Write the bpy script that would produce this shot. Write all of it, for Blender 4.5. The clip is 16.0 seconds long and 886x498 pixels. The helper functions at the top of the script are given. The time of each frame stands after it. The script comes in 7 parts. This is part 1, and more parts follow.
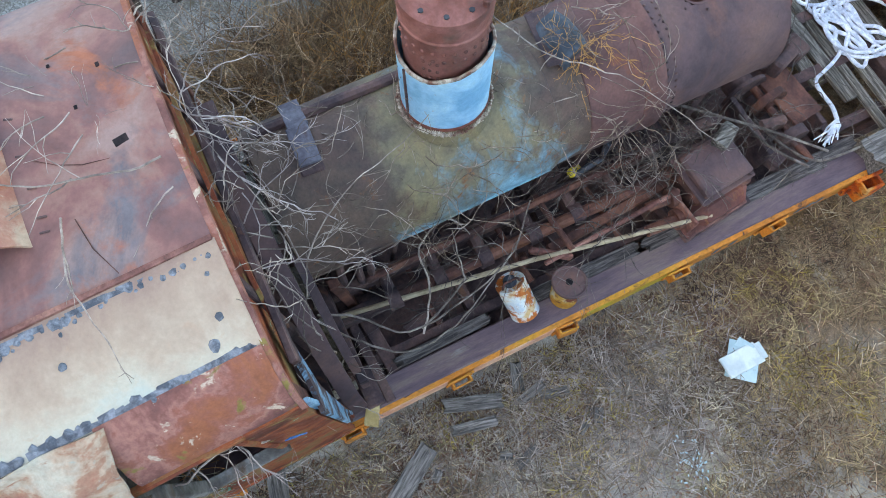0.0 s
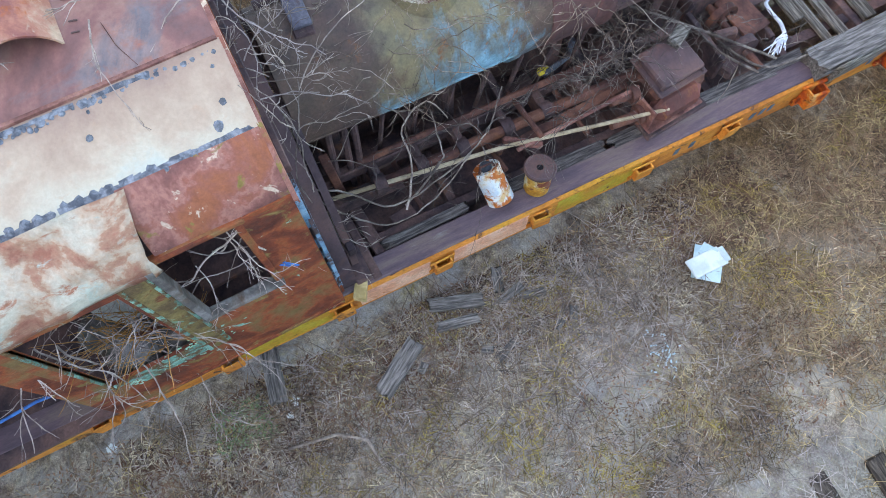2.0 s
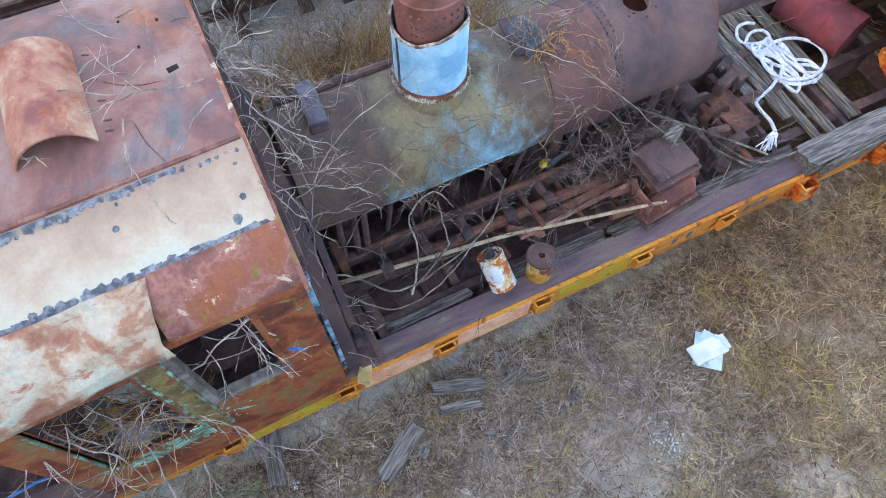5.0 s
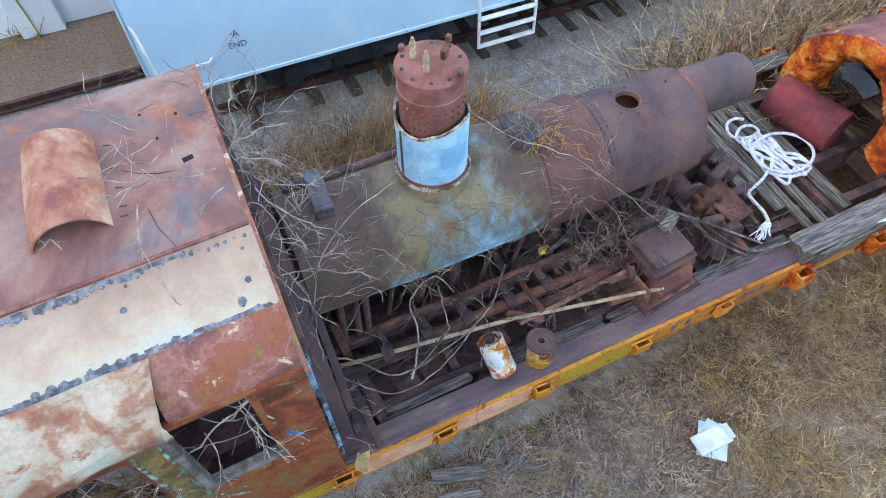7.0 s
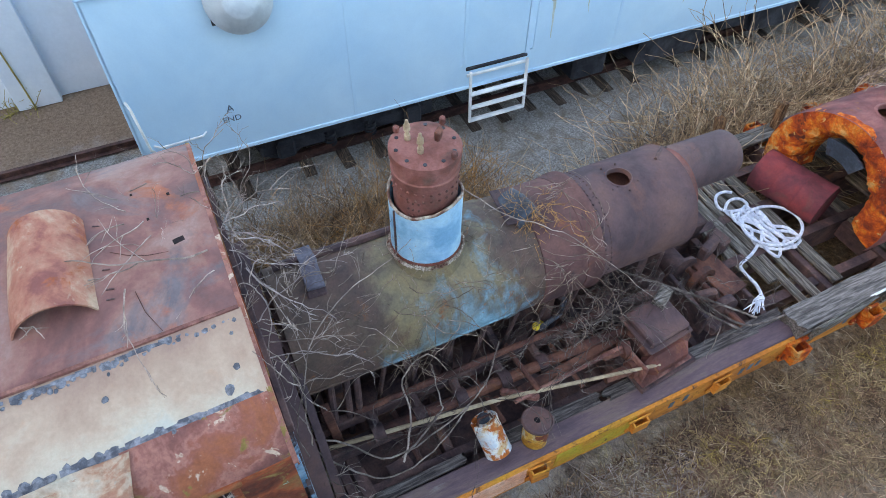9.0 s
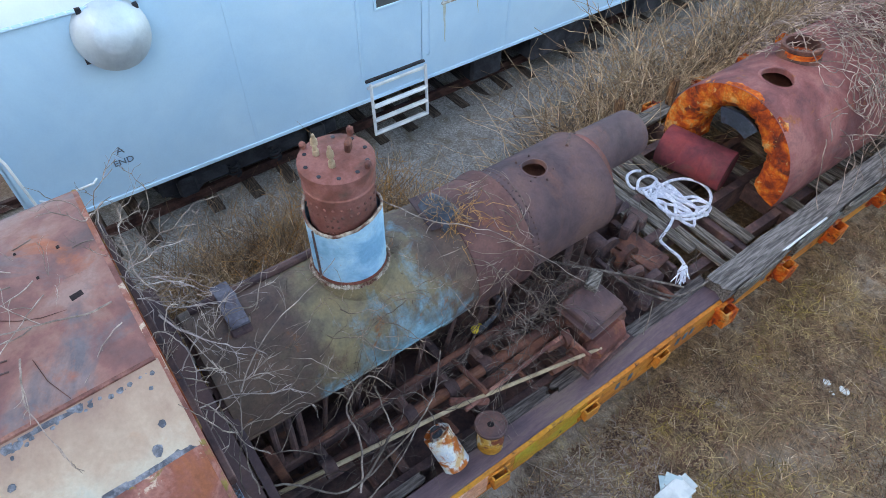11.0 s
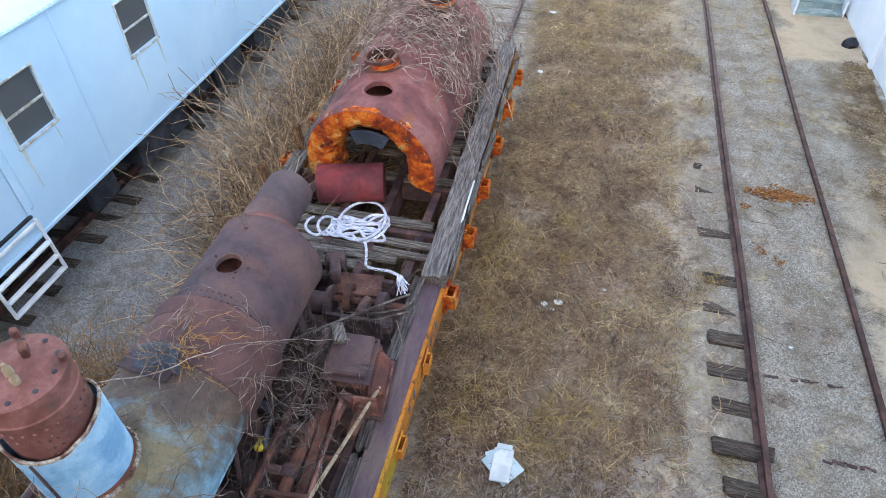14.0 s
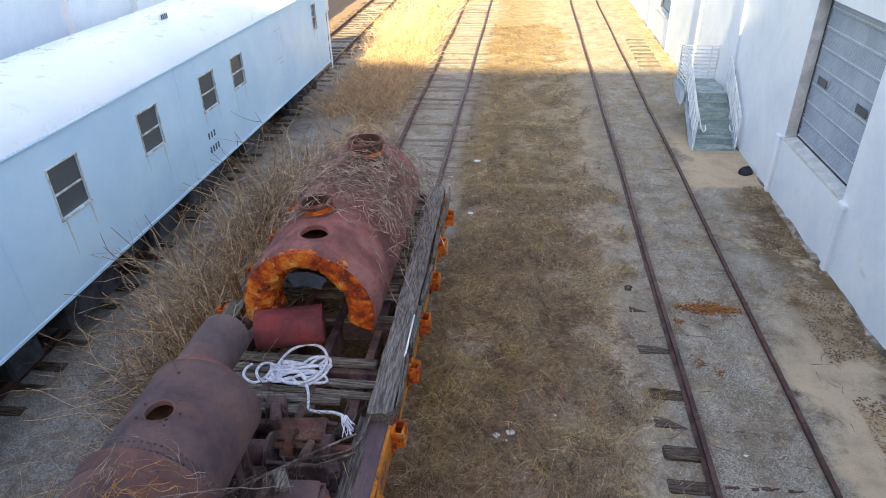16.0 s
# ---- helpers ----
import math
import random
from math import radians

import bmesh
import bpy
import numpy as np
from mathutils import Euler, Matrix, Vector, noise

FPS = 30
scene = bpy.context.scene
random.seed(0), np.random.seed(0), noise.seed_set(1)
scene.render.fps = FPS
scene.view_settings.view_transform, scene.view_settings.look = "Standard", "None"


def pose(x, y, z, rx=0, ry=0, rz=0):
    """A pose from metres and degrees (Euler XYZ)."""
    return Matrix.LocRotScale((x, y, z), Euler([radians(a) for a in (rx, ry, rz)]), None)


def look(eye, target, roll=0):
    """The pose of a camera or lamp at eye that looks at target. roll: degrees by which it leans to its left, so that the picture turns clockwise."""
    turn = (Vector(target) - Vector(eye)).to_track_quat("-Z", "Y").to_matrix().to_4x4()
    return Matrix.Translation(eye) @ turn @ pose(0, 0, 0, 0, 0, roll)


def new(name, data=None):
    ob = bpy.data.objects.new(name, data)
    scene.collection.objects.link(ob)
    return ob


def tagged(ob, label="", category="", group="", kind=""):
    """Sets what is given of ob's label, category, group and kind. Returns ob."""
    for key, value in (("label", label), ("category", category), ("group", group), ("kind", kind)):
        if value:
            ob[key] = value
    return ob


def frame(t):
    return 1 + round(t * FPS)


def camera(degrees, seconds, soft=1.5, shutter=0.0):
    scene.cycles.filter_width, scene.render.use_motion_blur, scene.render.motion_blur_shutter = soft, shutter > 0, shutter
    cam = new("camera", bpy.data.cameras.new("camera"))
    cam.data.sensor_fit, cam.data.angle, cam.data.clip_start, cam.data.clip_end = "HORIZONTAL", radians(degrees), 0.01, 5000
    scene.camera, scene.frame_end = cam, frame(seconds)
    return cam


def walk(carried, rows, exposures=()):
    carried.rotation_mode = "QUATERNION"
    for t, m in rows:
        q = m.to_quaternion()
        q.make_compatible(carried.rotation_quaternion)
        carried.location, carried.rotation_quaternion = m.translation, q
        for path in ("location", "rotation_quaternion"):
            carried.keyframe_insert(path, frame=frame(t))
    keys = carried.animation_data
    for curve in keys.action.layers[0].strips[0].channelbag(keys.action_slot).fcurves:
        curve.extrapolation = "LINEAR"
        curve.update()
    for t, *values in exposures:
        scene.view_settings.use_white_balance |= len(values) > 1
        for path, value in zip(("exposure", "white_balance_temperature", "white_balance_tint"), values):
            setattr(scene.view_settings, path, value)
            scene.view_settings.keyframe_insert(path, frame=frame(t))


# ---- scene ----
cam = camera(68.7, 16.0, soft=0.9)
PATH = [
    (0, (2.03, -5.057, 7.198), (1.477, -4.786, 5.295), 0.2),
    (0.5, (2.535, -5.202, 7.172), (1.952, -4.915, 5.281), 0.1),
    (1, (3.06, -5.369, 7.183), (2.452, -5.066, 5.302), -0.2),
    (1.5, (3.33, -5.471, 7.227), (2.711, -5.164, 5.351), -0.3),
    (2, (3.4, -5.549, 7.278), (2.777, -5.239, 5.403), -0.0),
    (2.5, (3.44, -5.625, 7.315), (2.803, -5.308, 5.445), 0.2),
    (3, (3.439, -5.646, 7.331), (2.761, -5.31, 5.48), 0.1),
    (3.5, (3.383, -5.616, 7.353), (2.674, -5.267, 5.515), 0.2),
    (4, (3.344, -5.585, 7.39), (2.602, -5.221, 5.568), 0.4),
    (6.5, (3.421, -5.546, 7.548), (2.457, -5.092, 5.855), 0.2),
    (7, (3.428, -5.549, 7.569), (2.405, -5.07, 5.919), 0.3),
    (7.5, (3.415, -5.538, 7.6), (2.336, -5.036, 5.993), 0.3),
    (8, (3.393, -5.537, 7.6), (2.254, -5.009, 6.043), 0.3),
    (10.5, (3.138, -5.479, 7.549), (2.03, -4.804, 6.028), 1.6),
    (11, (3.179, -5.499, 7.419), (2.122, -4.705, 5.918), 1.0),
    (11.5, (3.1, -5.546, 7.48), (2.168, -4.622, 5.97), 0.8),
    (12, (3.06, -5.578, 7.436), (2.258, -4.523, 5.937), 0.3),
    (12.5, (2.972, -5.596, 7.418), (2.296, -4.433, 5.938), 0.1),
    (13, (2.885, -5.625, 7.409), (2.32, -4.374, 5.955), -0.1),
    (13.5, (2.835, -5.591, 7.428), (2.383, -4.272, 5.994), -0.5),
    (14, (2.809, -5.566, 7.43), (2.463, -4.165, 6.045), -0.8),
    (14.5, (2.766, -5.538, 7.392), (2.508, -4.048, 6.084), -0.7),
    (15, (2.8, -5.565, 7.351), (2.573, -4.001, 6.126), -0.8),
    (15.5, (2.838, -5.629, 7.321), (2.621, -3.994, 6.19), -1.0),
    (16, (2.89, -5.753, 7.224), (2.669, -4.043, 6.211), -1.4),
]
walk(cam, [(t, look(eye, target, roll)) for t, eye, target, roll in PATH], exposures=[(0, 2.8, 8250, 7), (2.5, 2.98, 8050, 12), (4, 2.97, 8050, 13), (6.5, 2.97, 8250, 11), (8, 2.75, 8300, 12), (11, 2.52, 8250, 12), (13, 2.7, 8450, 13), (14.5, 2.64, 8600, 17), (15.5, 2.27, 8500, 18), (16, 1.95, 8550, 19)])

# ---- sky, sun ----
world = bpy.data.worlds.new("sky")
world.use_nodes = True
scene.world = world
_nt = world.node_tree
_sky = _nt.nodes.new("ShaderNodeTexSky")
_sky.sky_type = 'NISHITA'
_sky.sun_disc = False
_sky.sun_elevation = radians(25)
_sky.sun_rotation = radians(176)
_nt.links.new(_sky.outputs[0], _nt.nodes["Background"].inputs[0])
_nt.nodes["Background"].inputs[1].default_value = 0.15
sun = new("sun", bpy.data.lights.new("sun", 'SUN'))
sun.data.energy = 5.0
sun.data.angle = radians(0.5)
sun.data.color = (1.0, 0.96, 0.64)
sun.matrix_world = look((0, 0, 0), (0.06, 1, -0.466))

# ---- mesh building ----


class MB:
    """Collects vertices and faces of one mesh."""

    def __init__(self):
        self.v, self.f = [], []

    def add(self, verts, faces):
        n = len(self.v)
        self.v += [tuple(p) for p in verts]
        self.f += [tuple(i + n for i in q) for q in faces]
        return self

    def box(self, c, s, rot=(0, 0, 0), bevel=0.0, taper=1.0):
        bm = bmesh.new()
        bmesh.ops.create_cube(bm, size=1.0)
        for p in bm.verts:
            k = taper if p.co.z > 0 else 1.0
            p.co = Vector((p.co.x * s[0] * k, p.co.y * s[1] * k, p.co.z * s[2]))
        if bevel > 0:
            bmesh.ops.bevel(bm, geom=bm.edges[:], offset=bevel, segments=1, affect='EDGES')
        m = pose(*c, *rot)
        bm.verts.index_update()
        vs = [m @ p.co for p in bm.verts]
        fs = [[p.index for p in q.verts] for q in bm.faces]
        bm.free()
        return self.add(vs, fs)

    def tube(self, pts, r, seg=6, caps=True, r1=None, squash=1.0):
        pts = [Vector(p) for p in pts]
        n = len(pts)
        vs, fs = [], []
        side = None
        for i, p in enumerate(pts):
            d = (pts[min(i + 1, n - 1)] - pts[max(i - 1, 0)])
            if d.length < 1e-9:
                d = Vector((0, 0, 1))
            d.normalize()
            if side is None:
                side = d.orthogonal().normalized()
            else:
                side = (side - d * side.dot(d))
                side = side.normalized() if side.length > 1e-6 else d.orthogonal().normalized()
            up = d.cross(side)
            rr = r if r1 is None else r + (r1 - r) * i / max(n - 1, 1)
            for k in range(seg):
                a = 2 * math.pi * k / seg
                vs.append(p + side * math.cos(a) * rr + up * math.sin(a) * rr * squash)
        for i in range(n - 1):
            for k in range(seg):
                a, b = i * seg + k, i * seg + (k + 1) % seg
                fs.append((a, b, b + seg, a + seg))
        if caps:
            fs.append(tuple(range(seg - 1, -1, -1)))
            fs.append(tuple((n - 1) * seg + k for k in range(seg)))
        return self.add(vs, fs)

    def lathe(self, o, axis, prof, seg=24, a0=0.0, a1=360.0, close=False, ref=None):
        """Profile of (distance along axis, radius) turned round the axis."""
        o, axis = Vector(o), Vector(axis).normalized()
        u = Vector(ref).normalized() if ref else axis.orthogonal().normalized()
        w = axis.cross(u)
        full = abs(a1 - a0) >= 359.9
        cols = seg if full else seg + 1
        vs, fs = [], []
        for h, r in prof:
            for k in range(cols):
                a = radians(a0 + (a1 - a0) * k / seg)
                vs.append(o + axis * h + (u * math.cos(a) + w * math.sin(a)) * r)
        rows = len(prof)
        for i in range(rows - 1 + (1 if close else 0)):
            j = (i + 1) % rows
            for k in range(seg):
                k2 = (k + 1) % cols
                fs.append((i * cols + k, i * cols + k2, j * cols + k2, j * cols + k))
        return self.add(vs, fs)

    def sweep(self, prof, y0, y1, n=1, jitter=0.0, thick=0.0):
        """A profile of (x, z) points drawn along y, with thickness inwards."""
        vs, fs = [], []
        m = len(prof)
        layers = 2 if thick else 1
        for la in range(layers):
            for i in range(n + 1):
                y = y0 + (y1 - y0) * i / n
                for j, (x, z) in enumerate(prof):
                    q0, q1 = prof[max(j - 1, 0)], prof[min(j + 1, m - 1)]
                    t = Vector((q1[0] - q0[0], q1[1] - q0[1])).normalized()
                    nn = Vector((-t.y, t.x)) * (thick if la else 0)
                    d = noise.noise((x * 2.3, y * 1.7, z * 2.3)) * jitter
                    vs.append((x - nn.x + d * 0.5, y, z - nn.y + d))
        off = (n + 1) * m
        for i in range(n):
            for j in range(m - 1):
                a = i * m + j
                fs.append((a, a + 1, a + m + 1, a + m))
                if thick:
                    b = a + off
                    fs.append((b, b + m, b + m + 1, b + 1))
        if thick:
            for i in range(n):
                for j in (0, m - 1):
                    a, b = i * m + j, (i + 1) * m + j
                    fs.append((a, b, b + off, a + off))
            for j in range(m - 1):
                for i in (0, n):
                    a, b = i * m + j, i * m + j + 1
                    fs.append((a, b, b + off, a + off))
        return self.add(vs, fs)

    def mesh(self, name, mat, smooth=35):
        me = bpy.data.meshes.new(name)
        me.from_pydata(self.v, [], self.f)
        me.update()
        if smooth:
            me.polygons.foreach_set("use_smooth", [True] * len(me.polygons))
            me.set_sharp_from_angle(angle=radians(smooth))
        if mat:
            me.materials.append(mat)
        return me


def fixn(me):
    bm = bmesh.new()
    bm.from_mesh(me)
    bmesh.ops.recalc_face_normals(bm, faces=bm.faces[:])
    bm.to_mesh(me)
    bm.free()
    return me


def part(name, mb, material, parent=None, label="", smooth=35, fix=True):
    me = mb.mesh(name, material, smooth)
    if fix and len(me.polygons) < 20000:
        fixn(me)
        if smooth:
            me.set_sharp_from_angle(angle=radians(smooth))
    ob = new(name, me)
    if parent is not None:
        ob.parent = parent
        ob.matrix_parent_inverse = parent.matrix_basis.inverted()
    if label:
        ob["label"] = label
    return ob


def thing(name, label, category, at=(0, 0, 0), group="", kind=""):
    ob = new(name)
    ob.empty_display_size = 0.1
    ob.matrix_basis = Matrix.Translation(at)
    return tagged(ob, label, category, group, kind)


def solo(name, mb, material, label, category, group="", kind="", smooth=35):
    return tagged(part(name, mb, material, None, "", smooth), label, category, group, kind)


# ---- materials ----


def ramp(nt, fac, stops):
    r = nt.nodes.new("ShaderNodeValToRGB")
    el = r.color_ramp.elements
    while len(el) < len(stops):
        el.new(0.5)
    for e, (p, c) in zip(el, stops):
        e.position = p
        e.color = (*c, 1) if len(c) == 3 else c
    nt.links.new(fac, r.inputs[0])
    return r.outputs[0]


def tex(nt, vec, scale, detail=6, rough=0.6, dist=0.0, stretch=None):
    if stretch:
        mp = nt.nodes.new("ShaderNodeMapping")
        mp.inputs["Scale"].default_value = stretch
        nt.links.new(vec, mp.inputs[0])
        vec = mp.outputs[0]
    n = nt.nodes.new("ShaderNodeTexNoise")
    n.inputs["Scale"].default_value = scale
    n.inputs["Detail"].default_value = detail
    n.inputs["Roughness"].default_value = rough
    n.inputs["Distortion"].default_value = dist
    nt.links.new(vec, n.inputs["Vector"])
    return n.outputs[0]


def spread(nt, value, lo, hi):
    r = nt.nodes.new("ShaderNodeMapRange")
    nt.links.new(value, r.inputs[0])
    r.inputs[1].default_value, r.inputs[2].default_value = lo, hi
    return r.outputs[0]


def mix(nt, fac, a, b, mode='MIX'):
    m = nt.nodes.new("ShaderNodeMix")
    m.data_type = 'RGBA'
    m.blend_type = mode
    for sock, val in ((m.inputs[0], fac), (m.inputs[6], a), (m.inputs[7], b)):
        if isinstance(val, (int, float)):
            sock.default_value = val
        elif isinstance(val, tuple):
            sock.default_value = (*val, 1)
        else:
            nt.links.new(val, sock)
    return m.outputs[2]


def base_mat(name, local=False):
    m = bpy.data.materials.new(name)
    m.use_nodes = True
    nt = m.node_tree
    b = nt.nodes["Principled BSDF"]
    geo = nt.nodes.new("ShaderNodeNewGeometry")
    info = nt.nodes.new("ShaderNodeObjectInfo")
    add = nt.nodes.new("ShaderNodeVectorMath")
    add.operation = 'ADD'
    sc = nt.nodes.new("ShaderNodeVectorMath")
    sc.operation = 'SCALE'
    sc.inputs["Scale"].default_value = 7.0
    nt.links.new(info.outputs["Random"], sc.inputs[0])
    src = geo.outputs["Position"]
    if local:
        src = nt.nodes.new("ShaderNodeTexCoord").outputs["Object"]
    nt.links.new(src, add.inputs[0])
    nt.links.new(sc.outputs[0], add.inputs[1])
    return m, nt, b, add.outputs[0], info


def bumped(nt, b, height, strength, dist):
    bp = nt.nodes.new("ShaderNodeBump")
    bp.inputs["Strength"].default_value = strength
    bp.inputs["Distance"].default_value = dist
    nt.links.new(height, bp.inputs["Height"])
    nt.links.new(bp.outputs[0], b.inputs["Normal"])


def surface(name, stops, scale=3.0, over=None, over_scale=1.5, over_at=(0.5, 0.6), rough=0.75, metal=0.0,
            bump=0.3, bump_scale=40.0, bump_dist=0.01, fine=0.35, stretch=None, spec=0.3, vary=0.0, over_stretch=None, over2=None,
            over2_scale=3.0, over2_at=(0.55, 0.62), local=False, island=0.0):
    """Large blotches from a ramp, fine grain over it, and one or two overlays of stains or flaking paint."""
    m, nt, b, pos, info = base_mat(name, local)
    big = spread(nt, tex(nt, pos, scale, 9, 0.62, 0.3, stretch), 0.28, 0.72)
    col = ramp(nt, big, stops)
    mid = ramp(nt, tex(nt, pos, scale * 6, 8, 0.7, 0.8, stretch), [(0.34, (1 - fine * 0.5,) * 3), (0.5, (1, 1, 1)), (0.66, (1 + fine * 0.4,) * 3)])
    col = mix(nt, 1.0, col, mid, 'MULTIPLY')
    for ov, osc, oat in ((over, over_scale, over_at), (over2, over2_scale, over2_at)):
        if ov:
            mask = ramp(nt, tex(nt, pos, osc, 9, 0.65, 0.6, over_stretch), [(oat[0], (0, 0, 0)), (oat[1], (1, 1, 1))])
            oc = ramp(nt, tex(nt, pos, osc * 4, 6, 0.6), [(0.3, tuple(c * 0.75 for c in ov)), (0.7, tuple(min(1, c * 1.2) for c in ov))])
            col = mix(nt, mask, col, oc)
    g = tex(nt, pos, bump_scale, 6, 0.7, 0, stretch)
    grain = ramp(nt, g, [(0.25, (1 - fine,) * 3), (0.75, (1 + fine * 0.6,) * 3)])
    col = mix(nt, 1.0, col, grain, 'MULTIPLY')
    if island:
        g2 = nt.nodes.new("ShaderNodeNewGeometry")
        v = ramp(nt, g2.outputs["Random Per Island"], [(0, (1 - island,) * 3), (0.6, (1.0,) * 3), (1, (1 + island * 0.9,) * 3)])
        col = mix(nt, 1.0, col, v, 'MULTIPLY')
    if vary:
        v = ramp(nt, info.outputs["Random"], [(0, (1 - vary,) * 3), (1, (1 + vary,) * 3)])
        col = mix(nt, 1.0, col, v, 'MULTIPLY')
    nt.links.new(col, b.inputs["Base Color"])
    rr = ramp(nt, tex(nt, pos, scale * 5, 5), [(0.3, (rough - 0.12,) * 3), (0.7, (min(1, rough + 0.12),) * 3)])
    nt.links.new(rr, b.inputs["Roughness"])
    b.inputs["Metallic"].default_value = metal
    b.inputs["Specular IOR Level"].default_value = spec
    if bump:
        bumped(nt, b, g, bump, bump_dist)
    return m


def C(h):
    """sRGB hex to linear."""
    out = []
    for i in (0, 2, 4):
        c = int(h[i:i + 2], 16) / 255
        out.append(c / 12.92 if c <= 0.04045 else ((c + 0.055) / 1.055) ** 2.4)
    return tuple(out)


RUST = surface("rust_brown", [(0.25, C("48302c")), (0.5, C("66423a")), (0.75, C("825646"))], 2.5, over=C("7e5038"), over_scale=4.5, over_at=(0.58, 0.74), fine=0.28)
RUST_RED = surface("rust_red", [(0.25, C("5a3834")), (0.5, C("74423a")), (0.75, C("8c544a"))], 1.6, over=C("66504e"), over_scale=1.7, over_at=(0.52, 0.75), fine=0.24, bump=0.25, over2=C("98663f"), over2_scale=6.0, over2_at=(0.6, 0.74))
STACKRED = surface("stack_red_rust", [(0.25, C("60403c")), (0.5, C("7c4c44")), (0.75, C("90605a"))], 2.2, over=C("6c5048"), over_scale=3.0, over_at=(0.55, 0.68), fine=0.22, bump=0.2)
SHELLRED = surface("shell_red_rust", [(0.25, C("6a4040")), (0.5, C("86504c")), (0.75, C("9c6660"))], 1.4, over=C("70504e"), over_scale=2.0, over_at=(0.54, 0.7), over2=C("985c3c"), over2_scale=5.0, over2_at=(0.6, 0.7), fine=0.2, bump=0.2)
RUST_PURPLE = surface("rust_purple", [(0.25, C("4a3c40")), (0.5, C("5c484a")), (0.75, C("6e534e"))], 1.2, over=C("765044"), over_scale=1.8, over_at=(0.55, 0.8), bump=0.15, fine=0.18, over2=C("42363a"), over2_scale=9.0, over2_at=(0.64, 0.74))
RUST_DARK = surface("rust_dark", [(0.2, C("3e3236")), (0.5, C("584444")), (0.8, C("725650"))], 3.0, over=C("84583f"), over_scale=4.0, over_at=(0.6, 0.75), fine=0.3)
RUST_PINK = surface("rust_pinkish", [(0.25, C("5e3c38")), (0.5, C("7e524a")), (0.75, C("9a6c60"))], 4.0, over=C("3a2a2a"), over_scale=5.0, over_at=(0.6, 0.72))
ROOF = surface("roof_faded_red", [(0.2, C("665050")), (0.4, C("785450")), (0.52, C("865c56")), (0.62, C("90685f")), (0.8, C("987a72"))], 1.3, over=C("6c6468"), over_scale=1.4, over_at=(0.54, 0.66), over2=C("9c5c44"), over2_scale=2.2, over2_at=(0.58, 0.7), bump=0.12, fine=0.15, rough=0.6)
SCOOP = surface("scoop_rust_and_pale", [(0.25, C("84504a")), (0.42, C("9c6454")), (0.56, C("a67462")), (0.8, C("b49882"))], 2.6, over=C("b8aa94"), over_scale=4.0, over_at=(0.58, 0.66), over2=C("9a5434"), over2_scale=3.6, over2_at=(0.55, 0.64), bump=0.15, fine=0.18)


def cream_material():
    """Cream paint, tan towards the crown of the roof and paler lower down."""
    m, nt, b, pos, info = base_mat("cream_paint")
    geo = nt.nodes.new("ShaderNodeNewGeometry")
    pos = geo.outputs["Position"]
    sep = nt.nodes.new("ShaderNodeSeparateXYZ")
    nt.links.new(pos, sep.inputs[0])
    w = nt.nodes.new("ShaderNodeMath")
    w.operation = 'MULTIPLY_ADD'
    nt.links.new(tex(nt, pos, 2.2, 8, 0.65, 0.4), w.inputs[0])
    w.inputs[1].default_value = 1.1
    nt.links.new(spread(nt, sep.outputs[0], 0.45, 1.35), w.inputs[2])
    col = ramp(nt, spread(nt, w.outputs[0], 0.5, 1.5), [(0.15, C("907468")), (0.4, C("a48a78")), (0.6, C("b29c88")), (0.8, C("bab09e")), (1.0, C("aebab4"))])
    st = ramp(nt, tex(nt, pos, 7, 9, 0.7, 0.4), [(0.6, (0, 0, 0)), (0.72, (0.7, 0.7, 0.7))])
    col = mix(nt, st, col, C("b4927a"))
    g = tex(nt, pos, 40, 6, 0.7)
    col = mix(nt, 1.0, col, ramp(nt, g, [(0.25, (0.88,) * 3), (0.75, (1.08,) * 3)]), 'MULTIPLY')
    nt.links.new(col, b.inputs["Base Color"])
    b.inputs["Roughness"].default_value = 0.65
    b.inputs["Specular IOR Level"].default_value = 0.3
    bumped(nt, b, g, 0.12, 0.01)
    return m


CREAM = cream_material()
SEALANT = surface("tar_sealant", [(0.3, C("52565e")), (0.7, C("848890"))], 14.0, rough=0.85)
CAB = surface("cab_rust_paint", [(0.15, C("583026")), (0.42, C("80402c")), (0.5, C("984e30")), (0.62, C("8c5a3a")), (0.8, C("7c6440"))], 2.2, over=C("8c7848"), over_scale=5.2, over_at=(0.58, 0.66), over2=C("8ab8a4"), over2_scale=4.2, over2_at=(0.64, 0.67), fine=0.3)
FASCIA = surface("fascia_flaked", [(0.2, C("6a4440")), (0.42, C("84544c")), (0.56, C("a06c60")), (0.64, C("90584a")), (0.8, C("94583e"))], 2.4, over=C("c0a894"), over_scale=6.5, over_at=(0.59, 0.63), over2=C("84703c"), over2_scale=4.0, over2_at=(0.57, 0.62), fine=0.26)
CRUMPLE = surface("crumpled_cream_rust", [(0.2, C("b8b4a4")), (0.42, C("b6a694")), (0.52, C("b29882")), (0.58, C("a47c66")), (0.7, C("986452")), (0.8, C("905e4c"))], 2.2, over=C("a4b4aa"), over_scale=4.6, over_at=(0.58, 0.66), fine=0.22, over2=C("a06a54"), over2_scale=5.5, over2_at=(0.58, 0.64), over_stretch=(1.4, 0.6, 1.4))
TURQ = surface("turquoise_paint", [(0.3, C("5e8478")), (0.6, C("74a898")), (0.8, C("98c8b8"))], 3.0, over=C("6e5438"), over_scale=7.0, over_at=(0.45, 0.52))
